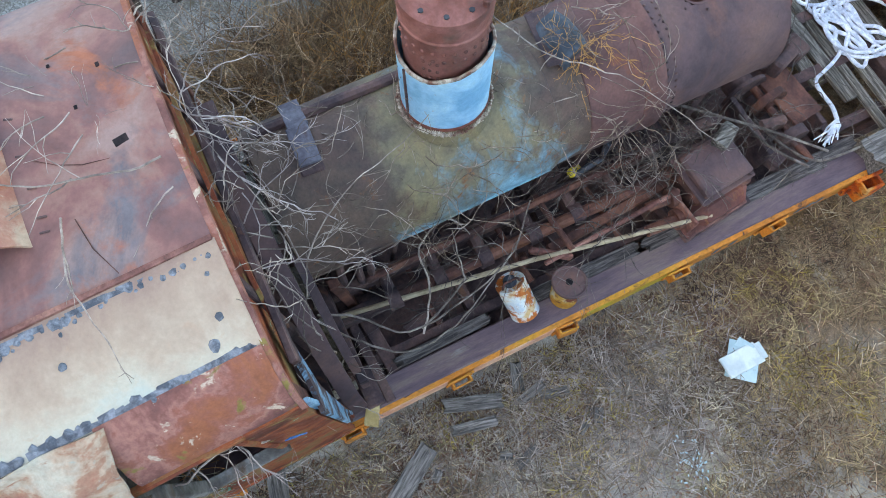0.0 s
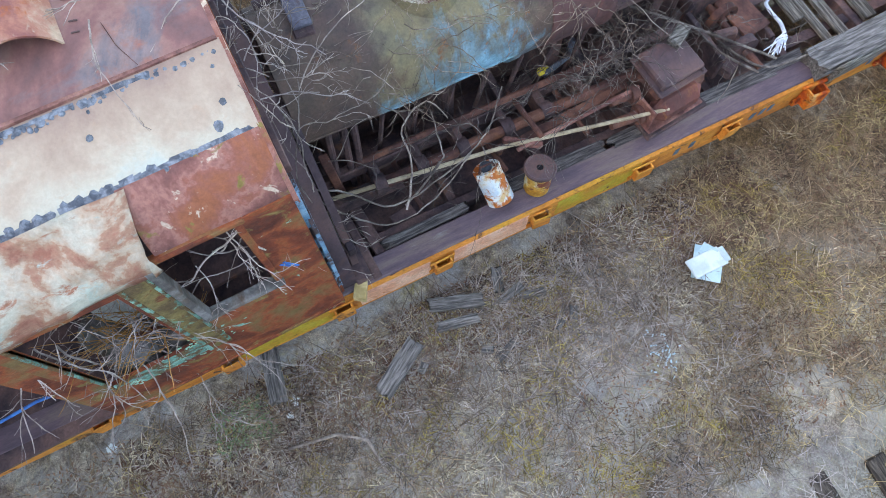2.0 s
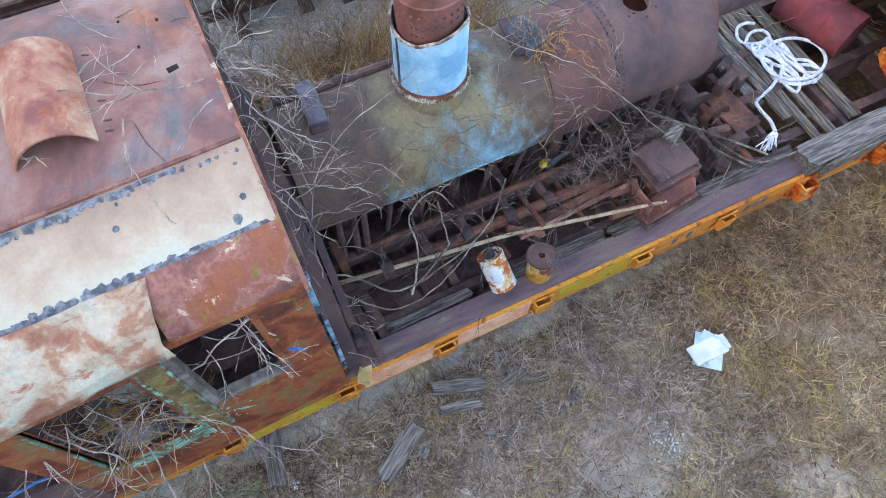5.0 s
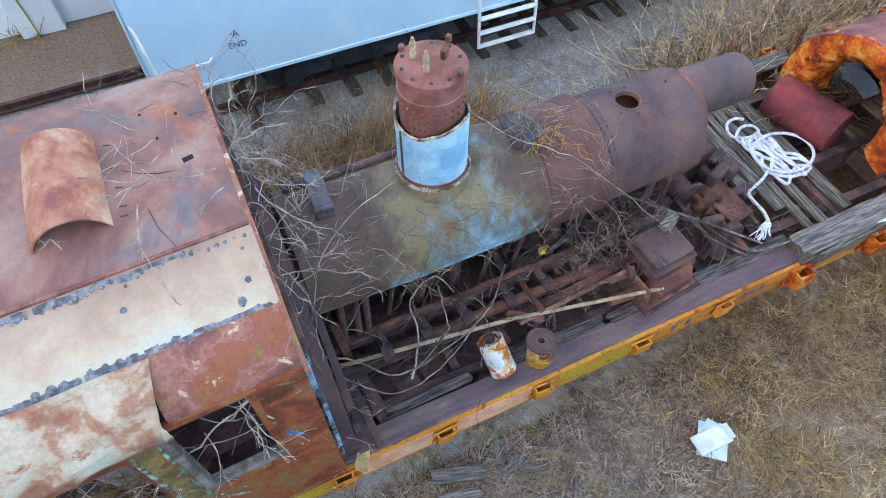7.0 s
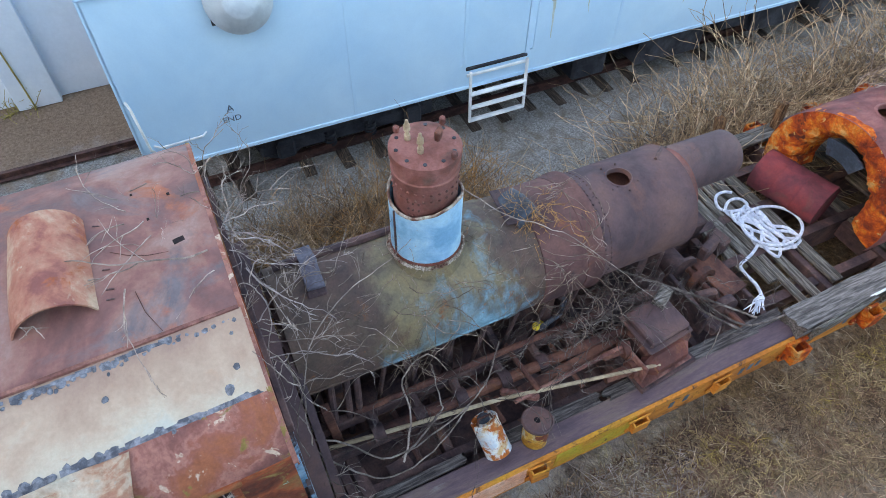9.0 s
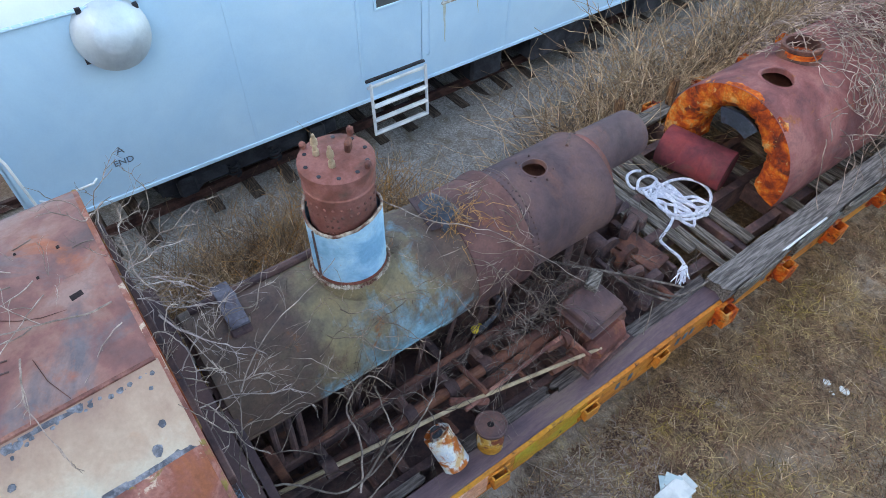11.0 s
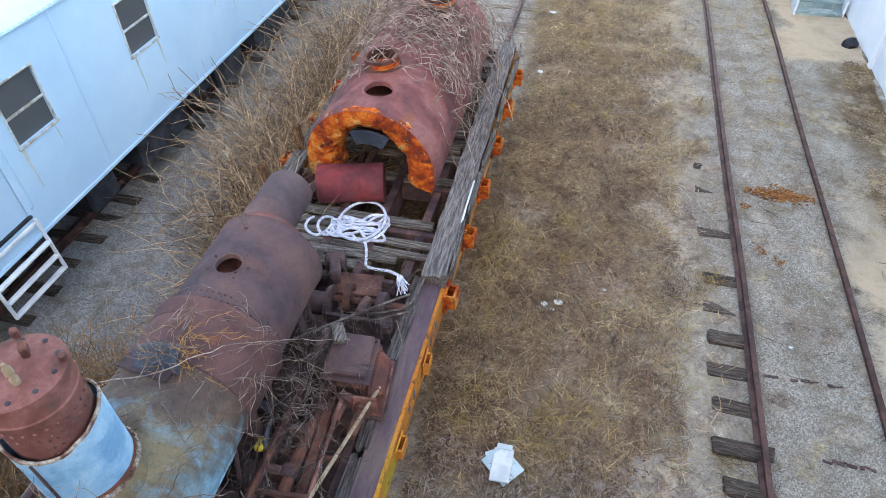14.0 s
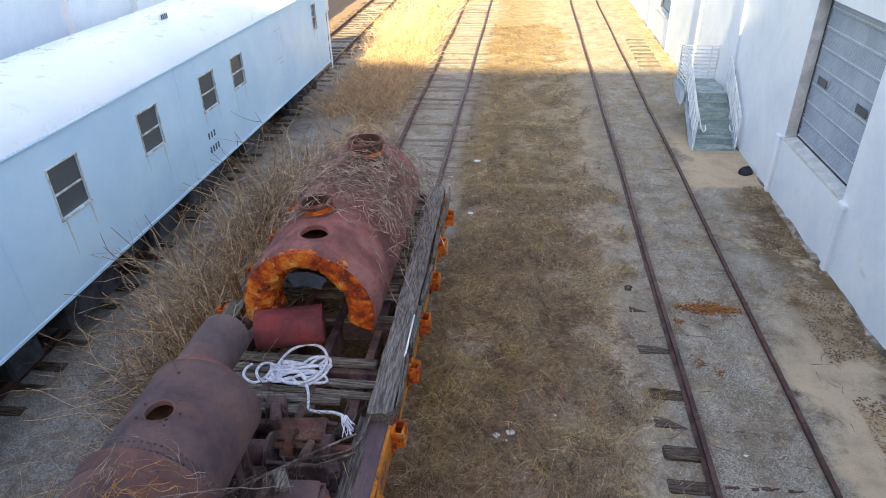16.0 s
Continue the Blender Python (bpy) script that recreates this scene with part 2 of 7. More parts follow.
OLIVE = surface("olive_flaking_paint", [(0.25, C("66523a")), (0.5, C("7e6c44")), (0.75, C("948050"))], 5.0, over=C("7ca48c"), over_scale=6.0, over_at=(0.56, 0.62), over2=C("7a4630"), over2_scale=5.0, over2_at=(0.55, 0.6))


def jacket_material():
    """Grimy tan over old pale blue paint, which survives best along the lower edge; twig shade painted in at the cab
    end.
    """
    m, nt, b, pos, info = base_mat("boiler_jacket")
    geo = nt.nodes.new("ShaderNodeNewGeometry")
    pos = geo.outputs["Position"]
    sep = nt.nodes.new("ShaderNodeSeparateXYZ")
    nt.links.new(pos, sep.inputs[0])
    tan = ramp(nt, tex(nt, pos, 2.2, 9, 0.62, 0.3), [(0.3, C("504842")), (0.43, C("645a4e")), (0.52, C("786e58")), (0.6, C("887a5c")), (0.7, C("745c4a"))])
    blue = ramp(nt, tex(nt, pos, 5, 8, 0.65), [(0.34, C("5c7a84")), (0.5, C("6e9cae")), (0.66, C("86b6cc"))])

    def slope(out, a0, a1, v0, v1):
        h = nt.nodes.new("ShaderNodeMapRange")
        nt.links.new(out, h.inputs[0])
        h.inputs[1].default_value, h.inputs[2].default_value = a0, a1
        h.inputs[3].default_value, h.inputs[4].default_value = v0, v1
        return h.outputs[0]

    def plus(p, q):
        n = nt.nodes.new("ShaderNodeMath")
        nt.links.new(p, n.inputs[0])
        nt.links.new(q, n.inputs[1])
        return n.outputs[0]

    drip = tex(nt, pos, 3.2, 10, 0.66, 0.4, (1.0, 1.3, 0.7))
    wear = plus(plus(drip, slope(sep.outputs[2], 2.88, 2.5, -0.1, 0.15)), slope(sep.outputs[1], -3.95, -3.5, 0.0, 0.055))
    wear = plus(plus(wear, slope(sep.outputs[1], -4.25, -5.2, 0.0, -0.34)), slope(sep.outputs[1], -3.5, -3.05, 0.0, -0.2))
    # Dirt noise, plus the twigs' shade painted as darker brown towards the cab.
    grime_and_shade = plus(tex(nt, pos, 2.6, 8, 0.65), plus(slope(sep.outputs[1], -4.35, -5.1, 0.0, 0.42), slope(sep.outputs[1], -3.55, -3.0, 0.0, 0.34)))
    tan = mix(nt, ramp(nt, grime_and_shade, [(0.52, (0, 0, 0)), (0.72, (0.85, 0.85, 0.85))]), tan, ramp(nt, tex(nt, pos, 6, 7, 0.65), [(0.34, C("4a3c3a")), (0.66, C("6a5048"))]))
    col = mix(nt, ramp(nt, wear, [(0.46, (0, 0, 0)), (0.68, (0.9, 0.9, 0.9))]), tan, blue)
    rust = ramp(nt, tex(nt, pos, 4.2, 9, 0.7, 0.6), [(0.6, (0, 0, 0)), (0.68, (1, 1, 1))])
    col = mix(nt, rust, col, ramp(nt, tex(nt, pos, 14, 5), [(0.3, C("6c4a38")), (0.7, C("9a6844"))]))
    g = tex(nt, pos, 45, 6, 0.7)
    col = mix(nt, 1.0, col, ramp(nt, g, [(0.25, (0.72,) * 3), (0.75, (1.2,) * 3)]), 'MULTIPLY')
    nt.links.new(col, b.inputs["Base Color"])
    b.inputs["Roughness"].default_value = 0.7
    b.inputs["Specular IOR Level"].default_value = 0.3
    bumped(nt, b, g, 0.3, 0.01)
    return m


JACKET = jacket_material()
HOOP = surface("hoop_smooth_rust", [(0.25, C("523c3c")), (0.5, C("644644")), (0.75, C("74524c"))], 1.8, over=C("7c4c3c"), over_scale=3.2, over_at=(0.6, 0.72), over2=C("4c3c3e"), over2_scale=5.0, over2_at=(0.6, 0.68), fine=0.22, bump=0.15)
BLUEPAINT = surface("pale_blue_paint", [(0.25, C("6ca2c4")), (0.5, C("84b6d4")), (0.75, C("9cc8dc"))], 3.0, over=C("9a7c68"), over_scale=6.0, over_at=(0.64, 0.72), fine=0.12, bump=0.1, over2=C("c4d0cc"), over2_scale=3.0, over2_at=(0.6, 0.72))
TANRUST = surface("tan_rusty_edge", [(0.3, C("6c4a40")), (0.5, C("98867a")), (0.7, C("c4bcb0"))], 9.0)
ORANGE = surface("orange_paint", [(0.2, C("b06a34")), (0.45, C("cc7c30")), (0.62, C("d48a3c")), (0.8, C("cc9434"))], 1.2, over=C("5e4234"), over_scale=6.0, over_at=(0.555, 0.65), over2=C("c4a434"), over2_scale=0.8, over2_at=(0.66, 0.74), bump=0.2, stretch=(1, 0.5, 2))
ORANGE_BRIGHT = surface("orange_primer_rust", [(0.15, C("742a1a")), (0.35, C("a8421a")), (0.5, C("cc5c1a")), (0.64, C("dc7c2a")), (0.8, C("d49c60"))], 4.5, over=C("6c3024"), over_scale=5.0, over_at=(0.56, 0.64), over2=C("d8ac70"), over2_scale=8.0, over2_at=(0.6, 0.66), bump=0.8, bump_scale=25, bump_dist=0.03)
PINKPATCH = surface("peach_patch_paint", [(0.3, C("dc9c7c")), (0.7, C("e8b89c"))], 3.0, over=C("c07040"), over_scale=6.0, over_at=(0.6, 0.68))
SILLTOP = surface("sill_top_dark", [(0.25, C("594a52")), (0.5, C("6a575c")), (0.75, C("786662"))], 2.0, over=C("94908e"), over_scale=4.0, over_at=(0.6, 0.7), over_stretch=(1, 0.15, 1), stretch=(3, 0.5, 1), fine=0.22)
WOODGREY = surface("weathered_wood", [(0.25, C("4c4844")), (0.5, C("7c7670")), (0.75, C("a09a92"))], 3.0, stretch=(14, 1.0, 14), fine=0.5, bump=0.8, bump_scale=10, bump_dist=0.015, over=C("5a4a3c"), over_scale=1.5, over_at=(0.58, 0.75), vary=0.15)
WOODX = surface("weathered_deck_wood", [(0.25, C("4a443e")), (0.5, C("6e665e")), (0.75, C("948c82"))], 3.0, stretch=(1.0, 14, 14), fine=0.5, bump=0.8, bump_scale=10, bump_dist=0.015, over=C("544a34"), over_scale=1.5, over_at=(0.56, 0.72), vary=0.2)
TIE_PALE = surface("pale_tie_wood", [(0.25, C("5e544a")), (0.5, C("82766a")), (0.75, C("a09484"))], 4.0, stretch=(1.0, 10, 10), fine=0.45, bump=0.8, bump_scale=10, bump_dist=0.015, vary=0.25)
TIE = surface("tie_wood", [(0.25, C("362e2a")), (0.5, C("544840")), (0.75, C("70645a"))], 4.0, stretch=(1.0, 10, 10), fine=0.45, bump=0.8, bump_scale=10, bump_dist=0.015, vary=0.25)
RAIL = surface("rail_steel", [(0.3, C("4a3634")), (0.7, C("6c4e48"))], 4.0, rough=0.55, metal=0.2)
SILLWOOD = surface("splintered_sill_wood", [(0.25, C("3c3636")), (0.5, C("58504e")), (0.75, C("7c7470"))], 3.0, stretch=(14, 1.0, 14), fine=0.5, bump=0.8, bump_scale=10, bump_dist=0.015)
BROWNWOOD = surface("brown_broken_wood", [(0.25, C("4e3628")), (0.5, C("76563e")), (0.75, C("9a7654"))], 4.0, stretch=(10, 10, 1.0), fine=0.4, bump=0.8, bump_scale=12, bump_dist=0.015)
CUTWOOD = surface("fresh_cut_wood", [(0.3, C("a89060")), (0.7, C("c4ae80"))], 6.0, fine=0.2)
POLE = surface("bare_pole_wood", [(0.3, C("96826a")), (0.7, C("b8a48a"))], 6.0, fine=0.2)
CANWHITE = surface("can_white_rusting", [(0.3, C("bcc8d0")), (0.5, C("d8dcd8")), (0.75, C("cca878"))], 6.0, over=C("b8642c"), over_scale=6.5, over_at=(0.49, 0.56), fine=0.1)
CANYELLOW = surface("can_yellow_rusting", [(0.3, C("b88030")), (0.6, C("c8a050")), (0.8, C("c8c0a8"))], 7.0, over=C("7a4030"), over_scale=6.0, over_at=(0.52, 0.6))
DRUM = surface("red_drum_paint", [(0.25, C("5a2c30")), (0.5, C("72343a")), (0.75, C("8c3c3c"))], 2.0, over=C("6c4440"), over_scale=2.6, over_at=(0.54, 0.68), bump=0.1, fine=0.2)
ROPE = surface("white_rope", [(0.3, C("c4cad8")), (0.7, C("eef0f8"))], 12.0, fine=0.2, bump=0.6, bump_scale=90, rough=0.85)
PAPER = surface("white_paper", [(0.3, C("c4ced0")), (0.7, C("dfe6e6"))], 4.0, fine=0.05, bump=0.1)
PAPER_BLUE = surface("bluish_paper", [(0.3, C("a8c4cc")), (0.7, C("c4d8dc"))], 4.0, fine=0.05, bump=0.1)
RUSTFLAKE = surface("rust_flake", [(0.3, C("7c4c2c")), (0.7, C("a8703c"))], 9.0, fine=0.3, bump=0)
MOSSY = surface("yellow_green_stem", [(0.3, C("847240")), (0.7, C("b0a058"))], 5.0, fine=0.2, bump=0)
WOODLOCAL = surface("weathered_scrap_wood", [(0.25, C("4e4a48")), (0.5, C("746e6a")), (0.75, C("948c88"))], 3.0, stretch=(14, 1.0, 14), fine=0.45, bump=0.8, bump_scale=10, bump_dist=0.015, over=C("625244"), over_scale=1.5, over_at=(0.58, 0.75), vary=0.15, local=True)
LEAFDARK = surface("dark_dead_leaf", [(0.25, C("44302a")), (0.5, C("644638")), (0.75, C("866450"))], 1.5, fine=0.2, bump=0)
CARWHITE = surface("car_white_paint", [(0.2, C("aed8f2")), (0.5, C("b8dff6")), (0.8, C("c2e6fa"))], 0.5, over=C("c0c8b4"), over_scale=1.1, over_at=(0.66, 0.82), over_stretch=(1, 2.5, 0.3), fine=0.03, bump=0.03, rough=0.4, spec=0.4)
CARROOF = surface("car_roof_white", [(0.3, C("d8e8f4")), (0.7, C("e2eef8"))], 0.5, fine=0.03, bump=0.02, rough=0.35, spec=0.4)
UNDER = surface("underframe_dark", [(0.3, C("2a2c32")), (0.7, C("44474e"))], 2.0, over=C("54403a"), over_scale=2.5, over_at=(0.64, 0.74))
BUILDWHITE = surface("building_white_paint", [(0.2, C("d4e2ee")), (0.5, C("dee9f2")), (0.8, C("e6eef6"))], 0.5, over=C("c0c0b6"), over_scale=0.9, over_at=(0.66, 0.85), fine=0.05, bump=0.1, bump_scale=15)
CONCRETE = surface("foundation_concrete", [(0.3, C("8c8c88")), (0.7, C("b0b0aa"))], 3.0, fine=0.3)
DOORGREY = surface("roller_door_grey", [(0.3, C("94a6b8")), (0.7, C("a8bac8"))], 1.0, fine=0.06, rough=0.5, bump=0.05)
STEELGREEN = surface("stair_green_grey", [(0.3, C("7f979a")), (0.7, C("9cb4b4"))], 2.0, over=C("bccaca"), over_scale=2.2, over_at=(0.5, 0.66), fine=0.15)
STAIRBLUE = surface("stair_blue_grey", [(0.3, C("9aaab8")), (0.7, C("b4c4d0"))], 2.0, fine=0.1)
REVEAL = surface("bare_concrete_reveal", [(0.3, C("c4c8ca")), (0.5, C("d0d4d4")), (0.7, C("dce0e0"))], 2.5, over=C("a8a49c"), over_scale=2.0, over_at=(0.6, 0.8), fine=0.2)
DIRTYFOOT = surface("dirty_footing", [(0.25, C("544a40")), (0.45, C("7a6e60")), (0.6, C("968c80")), (0.8, C("b8b2aa"))], 2.2, fine=0.5, bump=0.8, bump_scale=14, bump_dist=0.02)
DOORPALE = surface("galvanised_mesh", [(0.3, C("b4c2ce")), (0.7, C("c8d4de"))], 3.0, fine=0.1, rough=0.5)
GREYSTEEL = surface("grey_caked_steel", [(0.25, C("4a4644")), (0.5, C("66625f")), (0.75, C("868280"))], 4.0, over=C("6a5444"), over_scale=3.0, over_at=(0.55, 0.7), fine=0.3, bump=0.4, bump_scale=20)
GREENWEED = surface("green_weed_leaf", [(0.3, C("4c6a44")), (0.7, C("7c9468"))], 3.0, fine=0.2, bump=0)
GAPSHADE = surface("gap_shade_dark", [(0.3, C("2c3036")), (0.7, C("484c52"))], 4.0, fine=0.2)
RAILWHITE = surface("railing_white", [(0.3, C("d8e0e4")), (0.7, C("f0f4f4"))], 3.0, fine=0.05)
SILVER = surface("aluminium_dome", [(0.3, C("b8c8d2")), (0.7, C("c8d6de"))], 3.0, rough=0.5, metal=0.45, fine=0.05, bump=0.03)
INK = surface("stencil_black", [(0.3, C("48566a")), (0.7, C("607488"))], 9.0, rough=0.7)
LICHEN = surface("mint_lichen", [(0.3, C("7cac94")), (0.7, C("a8d0b4"))], 9.0, fine=0.2, bump=0)
HOLE = surface("hole_black", [(0.3, C("1a1416")), (0.7, C("2c2224"))], 9.0, rough=0.9)
MUSTARD = surface("mustard_paint", [(0.25, C("c08434")), (0.5, C("bc9430")), (0.75, C("b8a038"))], 2.5, over=C("5c4636"), over_scale=7.0, over_at=(0.6, 0.68))
BLACKBAG = surface("black_plastic", [(0.3, C("16181e")), (0.7, C("2a2d36"))], 8.0, rough=0.35, fine=0.1)
PALETWIG = surface("twig_pale", [(0.2, C("80726e")), (0.5, C("a89892")), (0.8, C("cabcb4"))], 5.0, fine=0.3, island=0.3)
TWIG = surface("twig_grey", [(0.2, C("6c5f58")), (0.5, C("9a8a80")), (0.8, C("c0b0a4"))], 5.0, fine=0.3, island=0.35)
TWIG_BROWN = surface("twig_brown", [(0.2, C("5c4c42")), (0.5, C("7e6c5e")), (0.8, C("a8968a"))], 5.0, fine=0.3, island=0.4)
TWIG_DARK = surface("twig_dark", [(0.3, C("4a403c")), (0.6, C("6c605a")), (0.8, C("8a7e76"))], 5.0, fine=0.3)
VINE = surface("vine_greyish", [(0.3, C("705e56")), (0.55, C("9e8a7e")), (0.8, C("c4b2a4"))], 5.0, fine=0.3, island=0.4)
CANE_BROWN = surface("brown_cane", [(0.25, C("7c644e")), (0.5, C("a88e72")), (0.75, C("ccb698"))], 6.0, fine=0.25, island=0.5)
CANE = surface("dry_cane", [(0.25, C("987a5e")), (0.5, C("c0a280")), (0.75, C("dcc6a8"))], 6.0, fine=0.25, island=0.45)
WEED = surface("brown_weeds", [(0.25, C("6c5644")), (0.5, C("90745a")), (0.75, C("b29674"))], 2.0, fine=0.3, bump=0, island=0.5)
LEAF = surface("dead_leaf", [(0.25, C("6c4c3c")), (0.5, C("926c56")), (0.75, C("b49278"))], 1.5, fine=0.2, bump=0, island=0.5)
STREAK = surface("pale_rust_streak", [(0.3, C("bcc2ae")), (0.7, C("c4d4d6"))], 6.0, fine=0.1)
WINFRAME = surface("weathered_window_frame", [(0.3, C("a09c92")), (0.5, C("c0c6c4")), (0.7, C("ccdade"))], 5.0, over=C("94795c"), over_scale=6.0, over_at=(0.6, 0.68), fine=0.12)
BLUECABLE = surface("blue_cable_sheath", [(0.3, C("2c62a8")), (0.7, C("3c7cc4"))], 6.0, fine=0.1)
# strong island tones in both grasses also stand in for shadows between blades
STRAW_WARM = surface("dry_grass_brown", [(0.2, C("5e4a38")), (0.45, C("8a7256")), (0.62, C("aa9068")), (0.8, C("c4ac80"))], 1.4, over=C("a48a48"), over_scale=1.1, over_at=(0.53, 0.64), fine=0.35, bump=0, island=0.75)
STRAW = surface("dry_grass", [(0.2, C("645850")), (0.45, C("8e8072")), (0.62, C("b0a290")), (0.8, C("c8b89c"))], 1.4, over=C("a8924a"), over_scale=1.1, over_at=(0.5, 0.6), fine=0.35, bump=0, island=0.75)
ORANGEVINE = surface("orange_dry_vine", [(0.3, C("a0703c")), (0.7, C("c8965c"))], 5.0)
YELLOWP = surface("yellow_paint", [(0.3, C("c8a420")), (0.7, C("dcc040"))], 5.0)
STRAPGREY = surface("strap_grey_paint", [(0.3, C("54505a")), (0.7, C("6e6a74"))], 4.0, over=C("5a4440"), over_scale=5.0, over_at=(0.56, 0.66))
BLUEGREY = surface("blue_grey_paint", [(0.3, C("343c46")), (0.7, C("4e5864"))], 4.0, rough=0.45, over=C("3a3034"), over_scale=4.0)
STEELBLUE = surface("blue_paint_strip", [(0.3, C("54809c")), (0.7, C("84a8c0"))], 4.0, over=C("4a3a3a"), over_scale=5.0, over_at=(0.48, 0.56))

GLASS = bpy.data.materials.new("dark_glass")
GLASS.use_nodes = True
_b = GLASS.node_tree.nodes["Principled BSDF"]
_b.inputs["Base Color"].default_value = (0.095, 0.11, 0.118, 1)
_b.inputs["Roughness"].default_value = 0.22
_b.inputs["Specular IOR Level"].default_value = 0.6


def ground_material():
    """Dead grass, moss, gravel strips by the tracks and sand by the building, with ragged edges."""
    m, nt, b, pos, info = base_mat("ground_earth_grass_gravel")
    geo = nt.nodes.new("ShaderNodeNewGeometry")
    pos = geo.outputs["Position"]
    sep = nt.nodes.new("ShaderNodeSeparateXYZ")
    nt.links.new(pos, sep.inputs[0])
    wob = tex(nt, pos, 0.9, 8, 0.7)

    def math_(op, a, c):
        n = nt.nodes.new("ShaderNodeMath")
        n.operation = op
        for s, v in ((n.inputs[0], a), (n.inputs[1], c)):
            if isinstance(v, (int, float)):
                s.default_value = v
            else:
                nt.links.new(v, s)
        return n.outputs[0]

    xw = math_('ADD', sep.outputs[0], math_('MULTIPLY', math_('SUBTRACT', wob, 0.5), 2.6))

    def band(x0, x1, soft):
        r = nt.nodes.new("ShaderNodeMapRange")
        nt.links.new(xw, r.inputs[0])
        r.inputs[1].default_value, r.inputs[2].default_value = x0 - soft, x0 + soft
        r2 = nt.nodes.new("ShaderNodeMapRange")
        nt.links.new(xw, r2.inputs[0])
        r2.inputs[1].default_value, r2.inputs[2].default_value = x1 + soft, x1 - soft
        return math_('MULTIPLY', r.outputs[0], r2.outputs[0])

    grass = ramp(nt, tex(nt, pos, 1.7, 12, 0.78, 0.5), [(0.36, C("5e4f48")), (0.44, C("7c6c62")), (0.51, C("988878")), (0.57, C("aa9c8a")), (0.66, C("c2b6a6"))])
    moss = ramp(nt, tex(nt, pos, 1.1, 12, 0.8, 0.5), [(0.53, (0, 0, 0)), (0.61, (0.8, 0.8, 0.8))])
    grass = mix(nt, moss, grass, ramp(nt, tex(nt, pos, 12, 6, 0.7), [(0.3, C("80703e")), (0.7, C("b4a050"))]))
    leafy = ramp(nt, tex(nt, pos, 1.3, 9, 0.72, 0.3), [(0.54, (0, 0, 0)), (0.66, (0.7, 0.7, 0.7))])
    north_ = math_('MULTIPLY', spread(nt, sep.outputs[1], -3.5, -0.5), spread(nt, xw, 4.6, 3.6))
    leafy = math_('MAXIMUM', leafy, math_('MULTIPLY', north_, ramp(nt, tex(nt, pos, 1.1, 10, 0.75, 0.4), [(0.34, (0.2, 0.2, 0.2)), (0.52, (0.9, 0.9, 0.9))])))
    grass = mix(nt, leafy, grass, ramp(nt, tex(nt, pos, 22, 6, 0.7), [(0.3, C("4e3828")), (0.7, C("8e6e50"))]))
    straw = tex(nt, pos, 34, 8, 0.82, 1.8)
    grass = mix(nt, 1.0, grass, ramp(nt, straw, [(0.36, (0.4, 0.39, 0.38)), (0.5, (1.0, 1.0, 1.0)), (0.62, (1.9, 1.9, 1.86))]), 'MULTIPLY')
    # clod tones, their contrast raised to paint shadows between the tufts
    clod = tex(nt, pos, 7, 8, 0.75, 0.6)
    grass = mix(nt, 1.0, grass, ramp(nt, clod, [(0.36, (0.46, 0.45, 0.43)), (0.5, (1.0, 1.0, 1.0)), (0.64, (1.42, 1.42, 1.44))]), 'MULTIPLY')
    bare = ramp(nt, tex(nt, pos, 1.5, 9, 0.72), [(0.55, (0, 0, 0)), (0.68, (0.7, 0.7, 0.7))])
    earth = ramp(nt, tex(nt, pos, 40, 6, 0.75), [(0.3, C("7c746a")), (0.7, C("c4bcb2"))])
    bare = math_('MAXIMUM', bare, math_('MULTIPLY', band(3.0, 5.6, 0.8), ramp(nt, tex(nt, pos, 1.1, 10, 0.75, 0.3), [(0.46, (0, 0, 0)), (0.62, (0.9, 0.9, 0.9))])))
    south_ = math_('MULTIPLY', spread(nt, sep.outputs[1], -0.5, -4.0), ramp(nt, tex(nt, pos, 1.9, 10, 0.75, 0.4), [(0.42, (0, 0, 0)), (0.58, (0.75, 0.75, 0.75))]))
    bare = math_('MAXIMUM', bare, south_)
    col = mix(nt, bare, grass, mix(nt, south_, earth, ramp(nt, tex(nt, pos, 46, 6, 0.8), [(0.34, C("7c7a7c")), (0.5, C("a8a6a6")), (0.66, C("dcdcdc"))])))
    vor = nt.nodes.new("ShaderNodeTexVoronoi")
    vor.inputs["Scale"].default_value = 60
    nt.links.new(pos, vor.inputs["Vector"])
    bw = nt.nodes.new("ShaderNodeRGBToBW")
    nt.links.new(vor.outputs["Color"], bw.inputs[0])
    stone = ramp(nt, bw.outputs[0], [(0.15, C("7e7870")), (0.5, C("9e988e")), (0.85, C("c0bab0"))])
    stone = mix(nt, 1.0, stone, ramp(nt, tex(nt, pos, 1.2, 6), [(0.3, (0.75, 0.74, 0.72)), (0.7, (1.15, 1.15, 1.15))]), 'MULTIPLY')
    # patchy pale tan, stronger northwards, paints haze and glare over the farther ground
    col = mix(nt, math_('MULTIPLY', spread(nt, sep.outputs[1], 3.5, 12.0), ramp(nt, tex(nt, pos, 2.4, 10, 0.75, 0.4), [(0.38, (0.1, 0.1, 0.1)), (0.62, (0.6, 0.6, 0.6))])), col, ramp(nt, tex(nt, pos, 28, 6, 0.75), [(0.3, C("8c7c60")), (0.7, C("c8b894"))]))
    gl = band(-6.8, -2.7, 0.25)
    stone = mix(nt, ramp(nt, tex(nt, pos, 2.3, 10, 0.78, 0.5), [(0.47, (0, 0, 0)), (0.62, (0.75, 0.75, 0.75))]), stone, ramp(nt, tex(nt, pos, 26, 6, 0.75), [(0.3, C("5a4c40")), (0.7, C("96866e"))]))
    gr = band(5.1, 8.3, 0.45)
